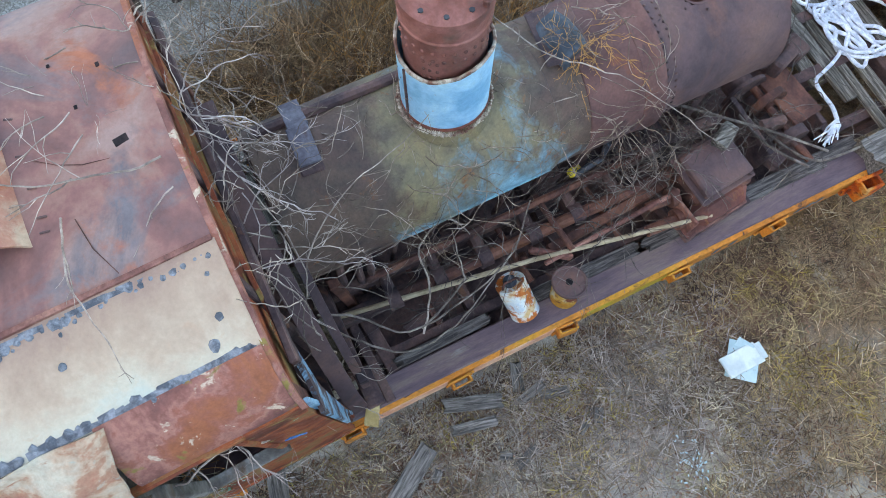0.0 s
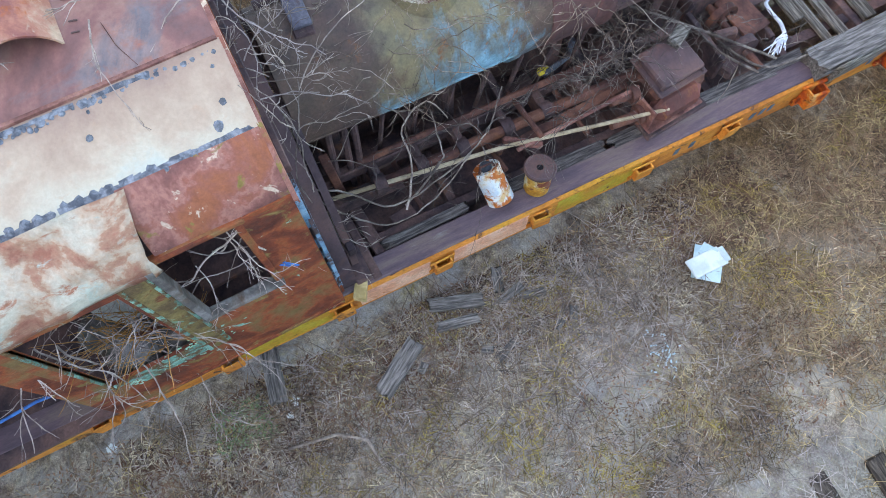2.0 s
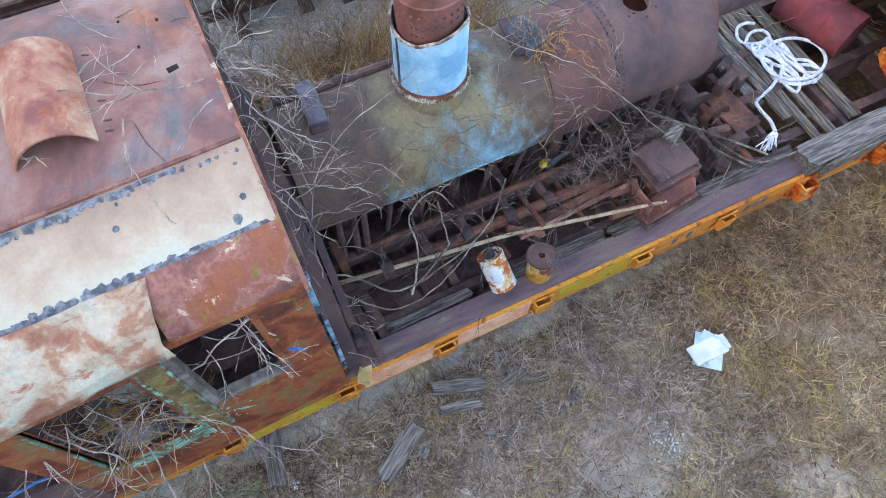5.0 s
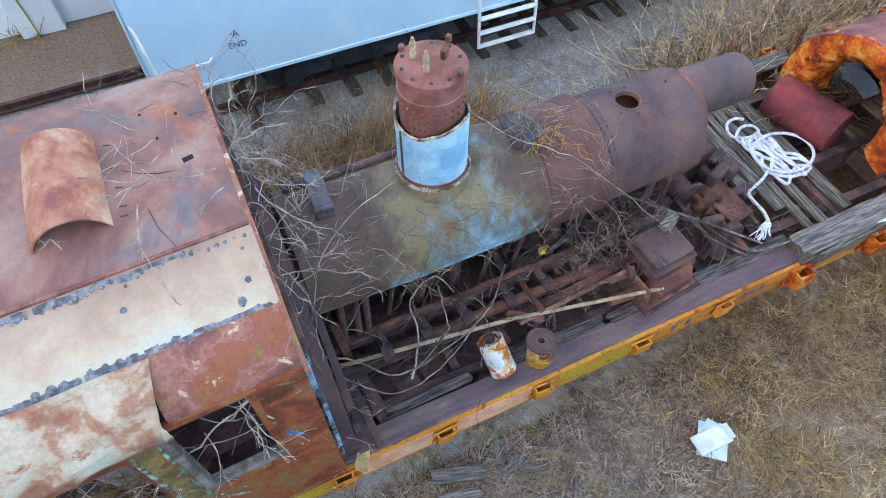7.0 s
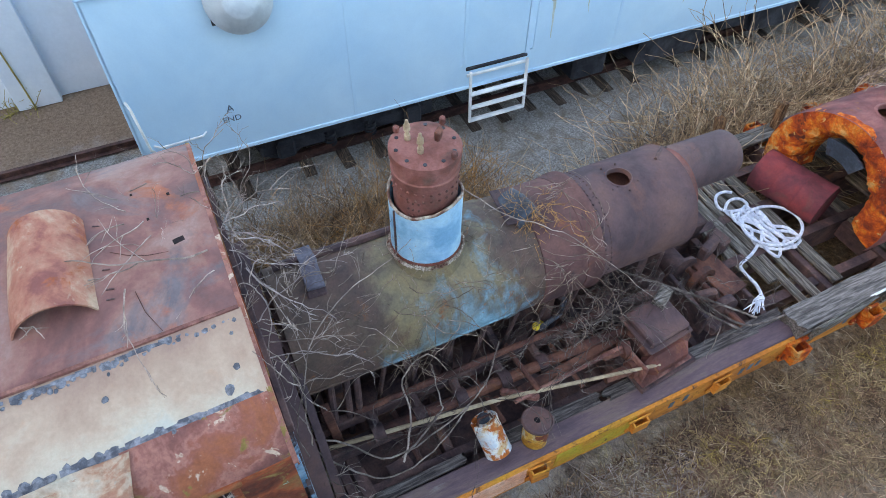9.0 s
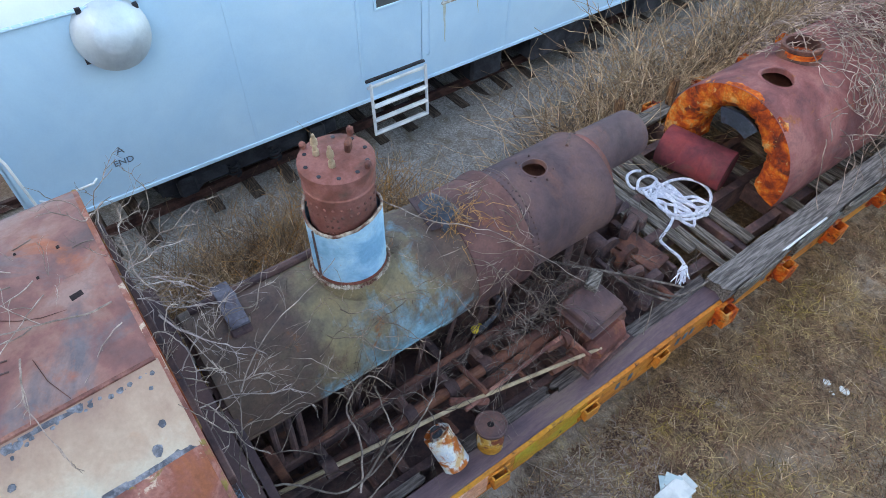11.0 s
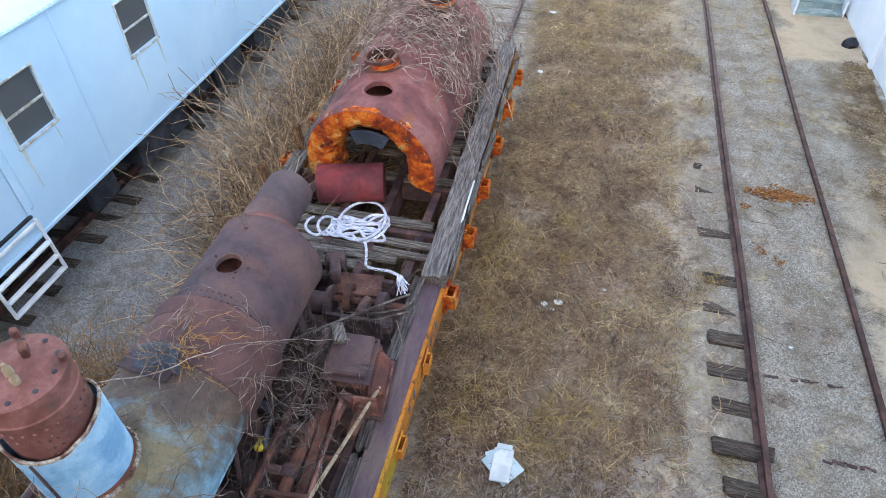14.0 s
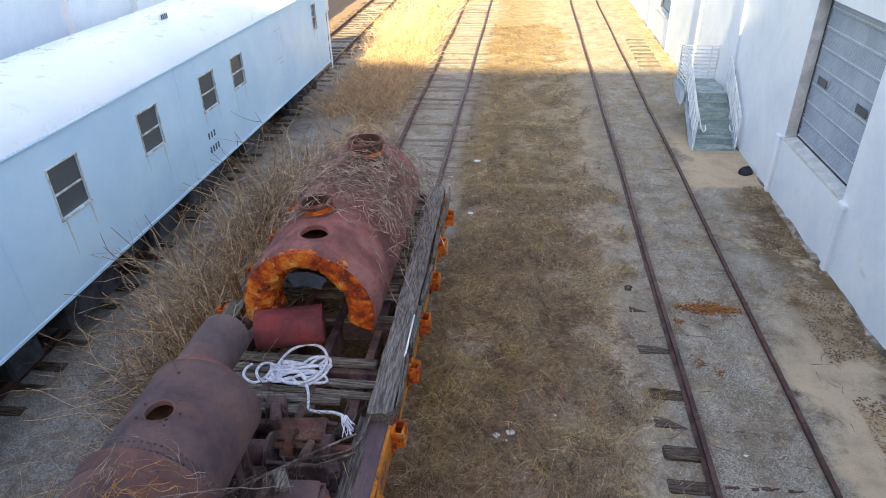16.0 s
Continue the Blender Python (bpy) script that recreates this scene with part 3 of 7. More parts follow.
    patchy = ramp(nt, tex(nt, pos, 1.8, 8, 0.7), [(0.36, (0, 0, 0)), (0.5, (1, 1, 1))])
    gr2 = mix(nt, 1.0, gr, patchy, 'MULTIPLY')
    gm = math_('MULTIPLY', band(-1.6, 1.3, 0.3), spread(nt, sep.outputs[1], 6.3, 7.4))
    # bluish tint puts the coach's and sky's cool light into the west gravel
    col = mix(nt, gl, col, mix(nt, 1.0, stone, (0.9, 0.98, 1.1), 'MULTIPLY'))
    col = mix(nt, gr2, col, stone)
    col = mix(nt, gm, col, stone)
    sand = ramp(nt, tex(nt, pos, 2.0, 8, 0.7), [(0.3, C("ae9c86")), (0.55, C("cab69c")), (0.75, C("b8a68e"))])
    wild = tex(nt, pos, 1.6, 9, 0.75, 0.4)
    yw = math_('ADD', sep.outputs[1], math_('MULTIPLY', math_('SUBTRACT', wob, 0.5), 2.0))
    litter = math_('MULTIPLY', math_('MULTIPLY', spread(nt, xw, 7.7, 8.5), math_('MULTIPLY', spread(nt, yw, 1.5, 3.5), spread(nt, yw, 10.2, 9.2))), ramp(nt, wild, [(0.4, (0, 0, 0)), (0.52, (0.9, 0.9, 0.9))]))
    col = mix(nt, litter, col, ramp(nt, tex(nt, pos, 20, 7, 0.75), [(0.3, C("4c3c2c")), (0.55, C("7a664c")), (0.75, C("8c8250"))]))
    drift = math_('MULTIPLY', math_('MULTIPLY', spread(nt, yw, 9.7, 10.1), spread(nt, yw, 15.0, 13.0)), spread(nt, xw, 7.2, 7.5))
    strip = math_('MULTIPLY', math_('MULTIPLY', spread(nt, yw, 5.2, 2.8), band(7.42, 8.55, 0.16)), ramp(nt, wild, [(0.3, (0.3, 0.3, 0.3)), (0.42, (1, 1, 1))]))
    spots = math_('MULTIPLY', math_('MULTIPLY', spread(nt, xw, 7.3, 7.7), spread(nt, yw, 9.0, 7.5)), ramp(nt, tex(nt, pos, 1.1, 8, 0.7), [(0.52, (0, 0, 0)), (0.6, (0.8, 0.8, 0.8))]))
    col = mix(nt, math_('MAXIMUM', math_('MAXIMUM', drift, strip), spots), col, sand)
    far = band(-60, -6.9, 0.4)
    col = mix(nt, far, col, ramp(nt, tex(nt, pos, 20, 8, 0.7), [(0.3, C("6e5848")), (0.7, C("a48c78"))]))
    nt.links.new(col, b.inputs["Base Color"])
    b.inputs["Roughness"].default_value = 0.95
    b.inputs["Specular IOR Level"].default_value = 0.15
    h = mix(nt, 0.5, straw, vor.outputs["Distance"])
    bumped(nt, b, h, 0.7, 0.03)
    return m


GROUND = ground_material()

# ---- ground and tracks ----
rng = random.Random(4)


def ground_z(x, y):
    """Gentle lumps; flat under the tracks and walls."""
    z = 0.05 * noise.noise((x * 0.6, y * 0.6, 1.0)) + 0.02 * noise.noise((x * 2.2, y * 2.2, 5.0))
    k = min(1.0, max(0.0, min(abs(x - 0.05), abs(x - 6.4), abs(x + 6.0)) - 1.2))
    rise = 0.085 * min(1.0, max(0.0, (x - 5.62) / 0.2)) + 0.05 * min(1.0, max(0.0, (x - 4.4) / 0.6)) * min(1.0, max(0.0, (y - 3.5) / 3.0))
    return z * k - 0.01 + min(0.09, rise)


def steps(*bits):
    out = []
    for a, b_, d in bits:
        n = max(1, round((b_ - a) / d))
        out += [a + (b_ - a) * i / n for i in range(n)]
    return out + [bits[-1][1]]


gx = steps((-1500, -100, 350), (-100, -20, 16), (-20, -8, 1.0), (-8, 10, 0.2), (10, 30, 2), (30, 100, 14), (100, 1500, 350))
gy = steps((-1500, -100, 350), (-100, -12, 11), (-12, 24, 0.2), (24, 70, 2), (70, 200, 13), (200, 1500, 325))
mb = MB()
mb.v = [(x, y, ground_z(x, y) if -20 < x < 30 and -12 < y < 70 else 0.0) for y in gy for x in gx]
nx = len(gx)
mb.f = [(j * nx + i, j * nx + i + 1, (j + 1) * nx + i + 1, (j + 1) * nx + i) for j in range(len(gy) - 1) for i in range(nx - 1)]
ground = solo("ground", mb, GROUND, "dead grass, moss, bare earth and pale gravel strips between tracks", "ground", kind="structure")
ground.data.set_sharp_from_angle(angle=radians(180))


def rail_mesh(y0, y1, curve=0.0):
    prof = [(-0.07, 0.03), (0.07, 0.03), (0.07, 0.045), (0.012, 0.06), (0.012, 0.135), (0.036, 0.145), (0.036, 0.175),
            (-0.036, 0.175), (-0.036, 0.145), (-0.012, 0.135), (-0.012, 0.06), (-0.07, 0.045)]
    m = MB()
    n = max(1, int((y1 - y0) / 1.5))
    for i in range(n + 1):
        y = y0 + (y1 - y0) * i / n
        dx = 0.012 * math.sin(y * 0.7) + curve * max(0, y - 8) ** 2
        m.v += [(x + dx, y, z) for x, z in prof]
    k = len(prof)
    for i in range(n):
        m.f += [(i * k + j, i * k + (j + 1) % k, (i + 1) * k + (j + 1) % k, (i + 1) * k + j) for j in range(k)]
    m.f += [tuple(range(k)), tuple(n * k + j for j in range(k))]
    return m


def tie_mesh(seed, length=2.6, mat=None):
    r = random.Random(seed)
    m = MB()
    m.box((0, 0, -0.09), (length, 0.22, 0.19), (0, r.uniform(-0.6, 0.6), 0), bevel=0.015)
    m.v = [(x + r.uniform(-0.02, 0.02), y + r.uniform(-0.012, 0.012), z + r.uniform(-0.012, 0.012)) for x, y, z in m.v]
    return m.mesh("tie", mat or TIE, 30)


TIES = [tie_mesh(i) for i in range(5)]
TIES_PALE = [tie_mesh(i + 40, 2.6, TIE_PALE) for i in range(5)]
TIES_SHORT = [tie_mesh(i + 20, 2.55) for i in range(5)]


def track(name, label, cx, y0, y1, tie0, tie1, curve=0.0, meshes=TIES, tilt=0.0, tie_z=0.045, step=0.52, sink=0.0):
    t = thing(name, label, "railway track", (cx, 0, 0), kind="structure")
    for s in (-0.755, 0.755):
        r = part("rail", rail_mesh(y0, y1, curve), RAIL, None)
        r.parent = t
        r.location = (s, 0, 0)
    y = tie0
    while y < tie1:
        o = new("tie", rng.choice(meshes))
        o.parent = t
        o.location = (rng.uniform(-0.06, 0.06) + curve * max(0, y - 8) ** 2, y, tie_z + rng.uniform(-0.05, 0.022) - sink * min(1.0, max(0.0, (y + 0.5) / 2.5)))
        o.rotation_euler = (0, radians(tilt), radians(rng.uniform(-2.5, 2.5)))
        y += step * rng.uniform(0.92, 1.08)
    return t


track("track_middle", "rusty rails on bare weathered wooden ties", 0.05, -14, 120, 6.4, 62, tie_z=0.012, step=0.5, meshes=TIES_PALE)
track("track_east", "rusty rails half buried in gravel and dead grass", 6.395, -14, 120, -6.145, 11, tie_z=0.015, tilt=2.0, step=0.6, sink=0.042)
track("track_west", "rusty rails on dark ties in pale gravel ballast", -6.0, -14, 120, -6.25, 45, tie_z=0.02, meshes=TIES_SHORT, step=0.6)

# ---- buildings ----


def wall_with_openings(mb, x, y0, y1, z0, z1, holes, thick):
    """A wall in the plane x, reaching to x + thick, with rectangular openings (ya, yb, za, zb) right through it."""
    ys = sorted({y0, y1, *[h[0] for h in holes], *[h[1] for h in holes]})
    zs = sorted({z0, z1, *[h[2] for h in holes], *[h[3] for h in holes]})

    def solid(i, j):
        if i < 0 or j < 0 or i >= len(ys) - 1 or j >= len(zs) - 1:
            return False
        a, c = (ys[i] + ys[i + 1]) / 2, (zs[j] + zs[j + 1]) / 2
        return not any(h[0] < a < h[1] and h[2] < c < h[3] for h in holes)

    for i in range(len(ys) - 1):
        for j in range(len(zs) - 1):
            if not solid(i, j):
                continue
            a, b_, c, d = ys[i], ys[i + 1], zs[j], zs[j + 1]
            for xx in (x, x + thick):
                mb.add([(xx, a, c), (xx, b_, c), (xx, b_, d), (xx, a, d)], [(0, 1, 2, 3)])
            for di, dj, q in ((-1, 0, [(a, c), (a, d)]), (1, 0, [(b_, c), (b_, d)]), (0, -1, [(a, c), (b_, c)]), (0, 1, [(a, d), (b_, d)])):
                if not solid(i + di, j + dj):
                    (p, r), (s, t) = q
                    mb.add([(x, p, r), (x, s, t), (x + thick, s, t), (x + thick, p, r)], [(0, 1, 2, 3)])
    return mb


WLX = 9.1
east = thing("warehouse", "long white painted masonry warehouse with roller doors and pilasters", "building", (WLX, 10, 0))
holes = [(6.28, 9.62, 1.55, 4.75), (24.5, 27.5, 1.3, 4.4)]
mb = wall_with_openings(MB(), WLX, -14, 70, 0.0, 6.2, holes, 0.35)
part("wall", mb, BUILDWHITE, east)
mb = MB()
rr = random.Random(8)
n = 420
for i in range(n + 1):
    y = -14 + 84 * i / n
    d = 0.05 + 0.07 * noise.noise((y * 1.7, 2.0, 0.0)) + rr.uniform(-0.02, 0.04)
    h = 0.1 + 0.07 * noise.noise((y * 1.3, 7.0, 0.0)) + rr.uniform(-0.02, 0.03)
    mb.v += [(WLX - 0.12 - d, y, -0.1), (WLX - 0.04 - d * 0.6, y, h * 0.7), (WLX + 0.01, y, h)]
mb.f = [(i * 3 + k, i * 3 + k + 1, i * 3 + k + 4, i * 3 + k + 3) for i in range(n) for k in (0, 1)]
part("foundation", mb, DIRTYFOOT, east, "broken dirty footing heaped with earth", smooth=0)
mb = MB().box((16.1, 28, 6.35), (14.6, 84.4, 0.3))
part("roof", mb, BUILDWHITE, east)
mb = MB().box((23.1, 28, 3.1), (0.3, 84, 6.2)).box((16.1, -14.1, 3.1), (14, 0.3, 6.2)).box((16.1, 70.1, 3.1), (14, 0.3, 6.2))
part("back_wall", mb, BUILDWHITE, east)
for y, top in ((-3, 6.2), (6.12, 1.5), (9.8, 1.5), (14.4, 6.2), (19.2, 6.2), (24.1, 6.2), (29, 6.2), (38, 6.2)):
    part("pilaster", MB().box((WLX - 0.03, y, top / 2 + 0.02), (0.075, 0.2, top), bevel=0.012), BUILDWHITE, east)
    if top < 2:
        part("capital", MB().box((WLX - 0.035, y, top + 0.02), (0.11, 0.27, 0.1), bevel=0.02), BUILDWHITE, east)
for hy0, hy1, hz0, hz1 in holes:
    # bare concrete reveal: sloped sill and jamb faces inside the opening
    part("sill", MB().add([(WLX - 0.012, hy0 + 0.02, hz0 + 0.006), (WLX - 0.012, hy1 - 0.02, hz0 + 0.006), (WLX + 0.3, hy1 - 0.02, hz0 + 0.07), (WLX + 0.3, hy0 + 0.02, hz0 + 0.07),
                           (WLX - 0.012, hy0 + 0.02, hz0 - 0.05), (WLX - 0.012, hy1 - 0.02, hz0 - 0.05), (WLX + 0.3, hy1 - 0.02, hz0 - 0.05), (WLX + 0.3, hy0 + 0.02, hz0 - 0.05)],
                          [(0, 1, 2, 3), (4, 5, 6, 7), (0, 1, 5, 4), (1, 2, 6, 5), (2, 3, 7, 6), (3, 0, 4, 7)]), REVEAL, east, "stained bare concrete sill")
    for yy in (hy0 + 0.006, hy1 - 0.006):
        part("jamb", MB().box((WLX + 0.15, yy, (hz0 + hz1) / 2 + 0.03), (0.29, 0.012, hz1 - hz0 - 0.06)), REVEAL, east, "bare concrete reveal")
    door = part("roller_door", MB().box((WLX + 0.33, (hy0 + hy1) / 2, (hz0 + hz1) / 2), (0.03, hy1 - hy0 - 0.02, hz1 - hz0)), DOORGREY, east, "pale blue-grey sectional door behind expanded metal mesh")
    z = hz0 + 0.06
    while z < hz1 - 0.1:
        h = min(0.4, hz1 - z - 0.02)
        part("slat", MB().box((WLX + 0.305, (hy0 + hy1) / 2, z + h / 2), (0.03, hy1 - hy0 - 0.08, h - 0.012), bevel=0.008), DOORGREY, door)
        part("ridge", MB().box((WLX + 0.282, (hy0 + hy1) / 2, z + 0.05), (0.024, hy1 - hy0 - 0.08, 0.022), bevel=0.006), RAILWHITE, door)
        z += 0.41
    for fy in (0.18, 0.76):
        part("lite", MB().box((WLX + 0.243, hy1 - fy * (hy1 - hy0), hz0 + 1.5), (0.012, 0.46, 0.17)), GLASS, door)
    # diamonds of the expanded metal screen
    m = MB()
    wide, tall, p = hy1 - hy0 - 0.1, hz1 - hz0 - 0.14, 0.085
    for sgn in (1, -1):
        c = -tall * 1.7
        while c < wide:
            a0, a1 = max(0.0, c), min(wide, c + tall * 1.7)
            if a1 - a0 > 0.02:
                ends = [(WLX + 0.255 + 0.004 * sgn, hy0 + 0.05 + (a if sgn > 0 else wide - a), hz0 + 0.1 + (a - c) / 1.7) for a in (a0, a1)]
                m.tube(ends, 0.003, 3, False)
            c += p
    part("mesh_screen", m, DOORPALE, door, "white expanded metal mesh", smooth=0)
    # thin dark strips paint the gap shadow at the door's sides and foot
    for yy in (hy0 + 0.035, hy1 - 0.035):
        part("guide", MB().box((WLX + 0.27, yy, (hz0 + hz1) / 2 + 0.04), (0.05, 0.03, hz1 - hz0 - 0.1), bevel=0.006), GAPSHADE, door)
    part("guide", MB().box((WLX + 0.275, (hy0 + hy1) / 2, hz0 + 0.068), (0.04, hy1 - hy0 - 0.1, 0.03)), GAPSHADE, door)

west = thing("white_shed", "plain white painted shed with wide pilasters behind the coach", "building", (-14, 0, 0))
part("wall", wall_with_openings(MB(), -9.1, -30, 34, 0, 5.2, [], 0.3), BUILDWHITE, west)
for i in range(17):
    y = -20.34 + 3.1 * i
    part("pilaster", MB().box((-8.7, y, 2.6), (0.22, 0.74, 5.2), bevel=0.012), BUILDWHITE, west)
part("roof", MB().box((-14.2, 2, 5.3), (11.0, 64.5, 0.18)), CARROOF, west)
part("back_wall", MB().box((-19.5, 2, 2.6), (0.3, 64, 5.2)).box((-14.2, 34, 2.6), (10.6, 0.3, 5.2)), BUILDWHITE, west)

# unseen block, added and sized so its shadow ends near y = 21
south = thing("unseen_shade_block", "unseen tall plain pale grey block added to shade the yard", "building", (0, -48, 0))
part("wall", MB().box((0, -48, 15.4), (110, 6, 30.8)), CONCRETE, south)

# steps with railings beside the warehouse
stair = thing("loading_stair", "worn grey-green steel stair with white pipe railings", "stair", (8.4, 13.5, 0))
SX0, SX1, SY0, SN = 7.83, 8.98, 12.42, 7
for i in range(SN):
    y = SY0 + 0.28 * i
    part("tread", MB().box(((SX0 + SX1) / 2, y + 0.14, 0.18 * (i + 1) - 0.02), (SX1 - SX0, 0.3, 0.04), bevel=0.008), STEELGREEN, stair)
    part("riser", MB().box(((SX0 + SX1) / 2, y + 0.005, 0.18 * (i + 0.5)), (SX1 - SX0 - 0.02, 0.012, 0.17)), STEELGREEN, stair)
LY, LZ = SY0 + 0.28 * SN, 0.18 * SN
part("landing", MB().box(((SX0 + SX1) / 2 - 0.03, LY + 0.65, LZ - 0.04), (SX1 - SX0 + 0.06, 1.32, 0.08), bevel=0.01), STEELGREEN, stair)
# deep curved skirt plate under the landing on the yard side
prof = [(LY - 0.28, LZ - 0.2), (LY + 0.05, LZ - 0.5)] + [(LY + 0.3 + 0.28 * k, LZ - 0.5 + 0.3 * (k / 4) ** 2) for k in range(5)] + [(LY + 1.42, LZ), (LY - 0.28, LZ)]
k = len(prof)
part("skirt", MB().add([(x, y, z) for x in (SX0 - 0.075, SX0 - 0.06) for y, z in prof], [tuple(range(k)), tuple(range(k, 2 * k))] + [(a, (a + 1) % k, k + (a + 1) % k, k + a) for a in range(k)]), STAIRBLUE, stair, "pale blue-grey painted skirt plate", smooth=20)
for xx in (SX0, SX1):
    part("stringer", MB().add([(xx - 0.02, SY0, 0), (xx - 0.02, SY0 + 0.3, 0), (xx - 0.02, LY, LZ - 0.25), (xx - 0.02, LY, LZ), (xx - 0.02, SY0, 0.2),
                              (xx + 0.02, SY0, 0), (xx + 0.02, SY0 + 0.3, 0), (xx + 0.02, LY, LZ - 0.25), (xx + 0.02, LY, LZ), (xx + 0.02, SY0, 0.2)],
                             [(0, 1, 2, 3, 4), (5, 6, 7, 8, 9), (0, 1, 6, 5), (1, 2, 7, 6), (2, 3, 8, 7), (3, 4, 9, 8), (4, 0, 5, 9)]), STAIRBLUE, stair)
    for k in range(6):
        z = 0.26 + 0.15 * k
        part("rail", MB().tube([(xx, SY0 + 0.02, z + 0.05), (xx, LY - 0.1, z + LZ - 0.05), (xx, LY + 0.02, z + LZ)], 0.017 if k < 5 else 0.03), RAILWHITE, stair)
    for f in (0.0, 0.5, 1.0):
        y = SY0 + 0.02 + f * (LY - SY0)
        z = LZ * f
        part("post", MB().tube([(xx, y, z), (xx, y, z + 1.03)], 0.026), RAILWHITE, stair)
    d = 1 if xx == SX0 else -1
    part("rail_end", MB().tube([(xx + 0.07 * d, SY0 + 0.45, 1.18), (xx + 0.08 * d, SY0 + 0.05, 0.92), (xx + 0.09 * d, SY0 - 0.1, 0.8), (xx + 0.16 * d, SY0 - 0.14, 0.7), (xx + 0.24 * d, SY0 - 0.04, 0.72), (xx + 0.25 * d, SY0 + 0.1, 0.82)], 0.02), RAILWHITE, stair)
yy = LY + 1.28
for k in range(9):
    z = LZ + 0.1 + 0.115 * k
    part("rail", MB().tube([(SX0, yy, z), (SX1, yy, z)], 0.024), RAILWHITE, stair)
    part("rail", MB().tube([(SX0, LY, z), (SX0, LY + 0.64, z + 0.01), (SX0, yy, z)], 0.016), RAILWHITE, stair)
for xx in (SX0, SX1 - 0.24, SX1 - 0.02):
    part("post", MB().tube([(xx, yy - 0.03, LZ), (xx, yy - 0.03, LZ + 1.06)], 0.026), RAILWHITE, stair)
part("wall_handrail", MB().tube([(WLX - 0.07, LY - 0.35, LZ + 0.74), (WLX - 0.07, SY0 + 0.5, 1.16), (WLX - 0.02, SY0 + 0.48, 1.14)], 0.02), RUST_DARK, stair, "rusty brown wall handrail")
for xx in (SX0 + 0.45, SX1 - 0.05):
    for yy in (LY + 0.1, LY + 1.2):
        part("leg", MB().box((xx, yy, 0.58), (0.06, 0.06, 1.16)), STAIRBLUE, stair)

mb = MB()
mb.lathe((8.86, 10.85, 0.0), (0, 0, 1), [(0, 0.02), (0.0, 0.15), (0.06, 0.18), (0.16, 0.17), (0.24, 0.12), (0.29, 0.05), (0.3, 0.0)], 14)
mb.v = [(x + 0.04 * noise.noise((x * 9, y * 9, z * 9)), y + 0.05 * noise.noise((z * 9, x * 9, y * 9)), z + 0.02 * noise.noise((y * 11, x * 11, z * 5))) for x, y, z in mb.v]
solo("trash_bag", mb, BLACKBAG, "slumped black plastic trash bag against the wall", "trash bag")

# ---- white passenger car ----
CX, CY0, CY1 = -6.0, -6.27, 17.6
XS = -4.5
car = thing("passenger_car", "long white painted railway coach with rust streaks", "railway car", (CX, 6, 0))
wins = [(0.13, 0.87, 2.44, 3.28), (2.72, 3.48, 2.46, 3.3), (5.32, 6.05, 2.52, 3.3), (7.87, 8.62, 2.52, 3.29), (9.58, 10.28, 2.55, 3.28), (16.1, 16.5, 2.65, 3.4)]
DOOR = (-1.33, -0.26, 1.56, 3.62)
mb = wall_with_openings(MB(), XS - 0.06, CY0, CY1, 1.17, 3.84, wins + [DOOR], 0.06)
part("side_wall", mb, CARWHITE, car)
part("far_side_wall", MB().box((CX - 1.5, (CY0 + CY1) / 2, 2.5), (0.06, CY1 - CY0, 2.66)), CARWHITE, car)
for y in (CY0, CY1):
    part("end_wall", MB().box((CX, y, 2.5), (3.0, 0.05, 2.66)), CARWHITE, car)
prof = []
for k in range(17):
    a = math.pi * k / 16
    prof.append((CX - 1.53 * math.cos(a), 3.8 + 0.62 * math.sin(a) ** 0.8))
mb = MB().sweep(prof, CY0 - 0.04, CY1 + 0.04, 24, 0.0, 0.03)
part("roof", mb, CARROOF, car)
for y in (CY0 + 0.01, CY1 - 0.01):
    mb = MB()
    mb.v = [(x, y, z) for x, z in prof]
    mb.f = [tuple(range(len(prof)))]
    part("roof_end", mb, CARWHITE, car)
part("gutter", MB().tube([(XS + 0.04, CY0, 3.8), (XS + 0.04, CY1, 3.8)], 0.022), CARWHITE, car)
mb = MB()
for i in range(int((CY1 - CY0) / 0.11)):
    mb.box((XS + 0.05, CY0 + 0.05 + 0.11 * i, 3.815), (0.02, 0.02, 0.02))
part("rivets", mb, CARROOF, car, smooth=0)["kind"] = "stuff"
part("skirt", MB().box((XS + 0.005, (CY0 + CY1) / 2, 1.2), (0.03, CY1 - CY0, 0.06), bevel=0.006), CARWHITE, car)
for k, y in enumerate((-3.2, 1.5, 7.0, 13.0)):
    part("seam_strip", MB().box((XS + 0.004, y, 2.5), (0.008, 0.05, 2.6)), CARWHITE, car)
for ya, yb, za, zb in wins:
    w = part("window", MB().box((XS - 0.045, (ya + yb) / 2, (za + zb) / 2), (0.012, yb - ya, zb - za)), GLASS, car)
    for q in ((XS + 0.01, (ya + yb) / 2, za - 0.02, yb - ya + 0.06, 0.035, 0.035), (XS + 0.01, (ya + yb) / 2, zb + 0.015, yb - ya + 0.05, 0.03, 0.02),
              (XS - 0.015, (ya + yb) / 2, (za + zb) / 2 - 0.02, yb - ya, 0.035, 0.03)):
        part("frame_rail", MB().box(q[:3], (q[5], q[3], q[4]), bevel=0.006), WINFRAME, w)
    for y in (ya, yb):
        part("frame_stile", MB().box((XS + 0.008, y, (za + zb) / 2), (0.02, 0.03, zb - za), bevel=0.005), WINFRAME, w)
    rr = random.Random(int(ya * 100))
    for y in (ya + rr.uniform(0, 0.08), yb - rr.uniform(0, 0.1)):
        L, w0 = rr.uniform(0.25, 0.85), rr.uniform(0.012, 0.03)
        m = MB()
        n = 8
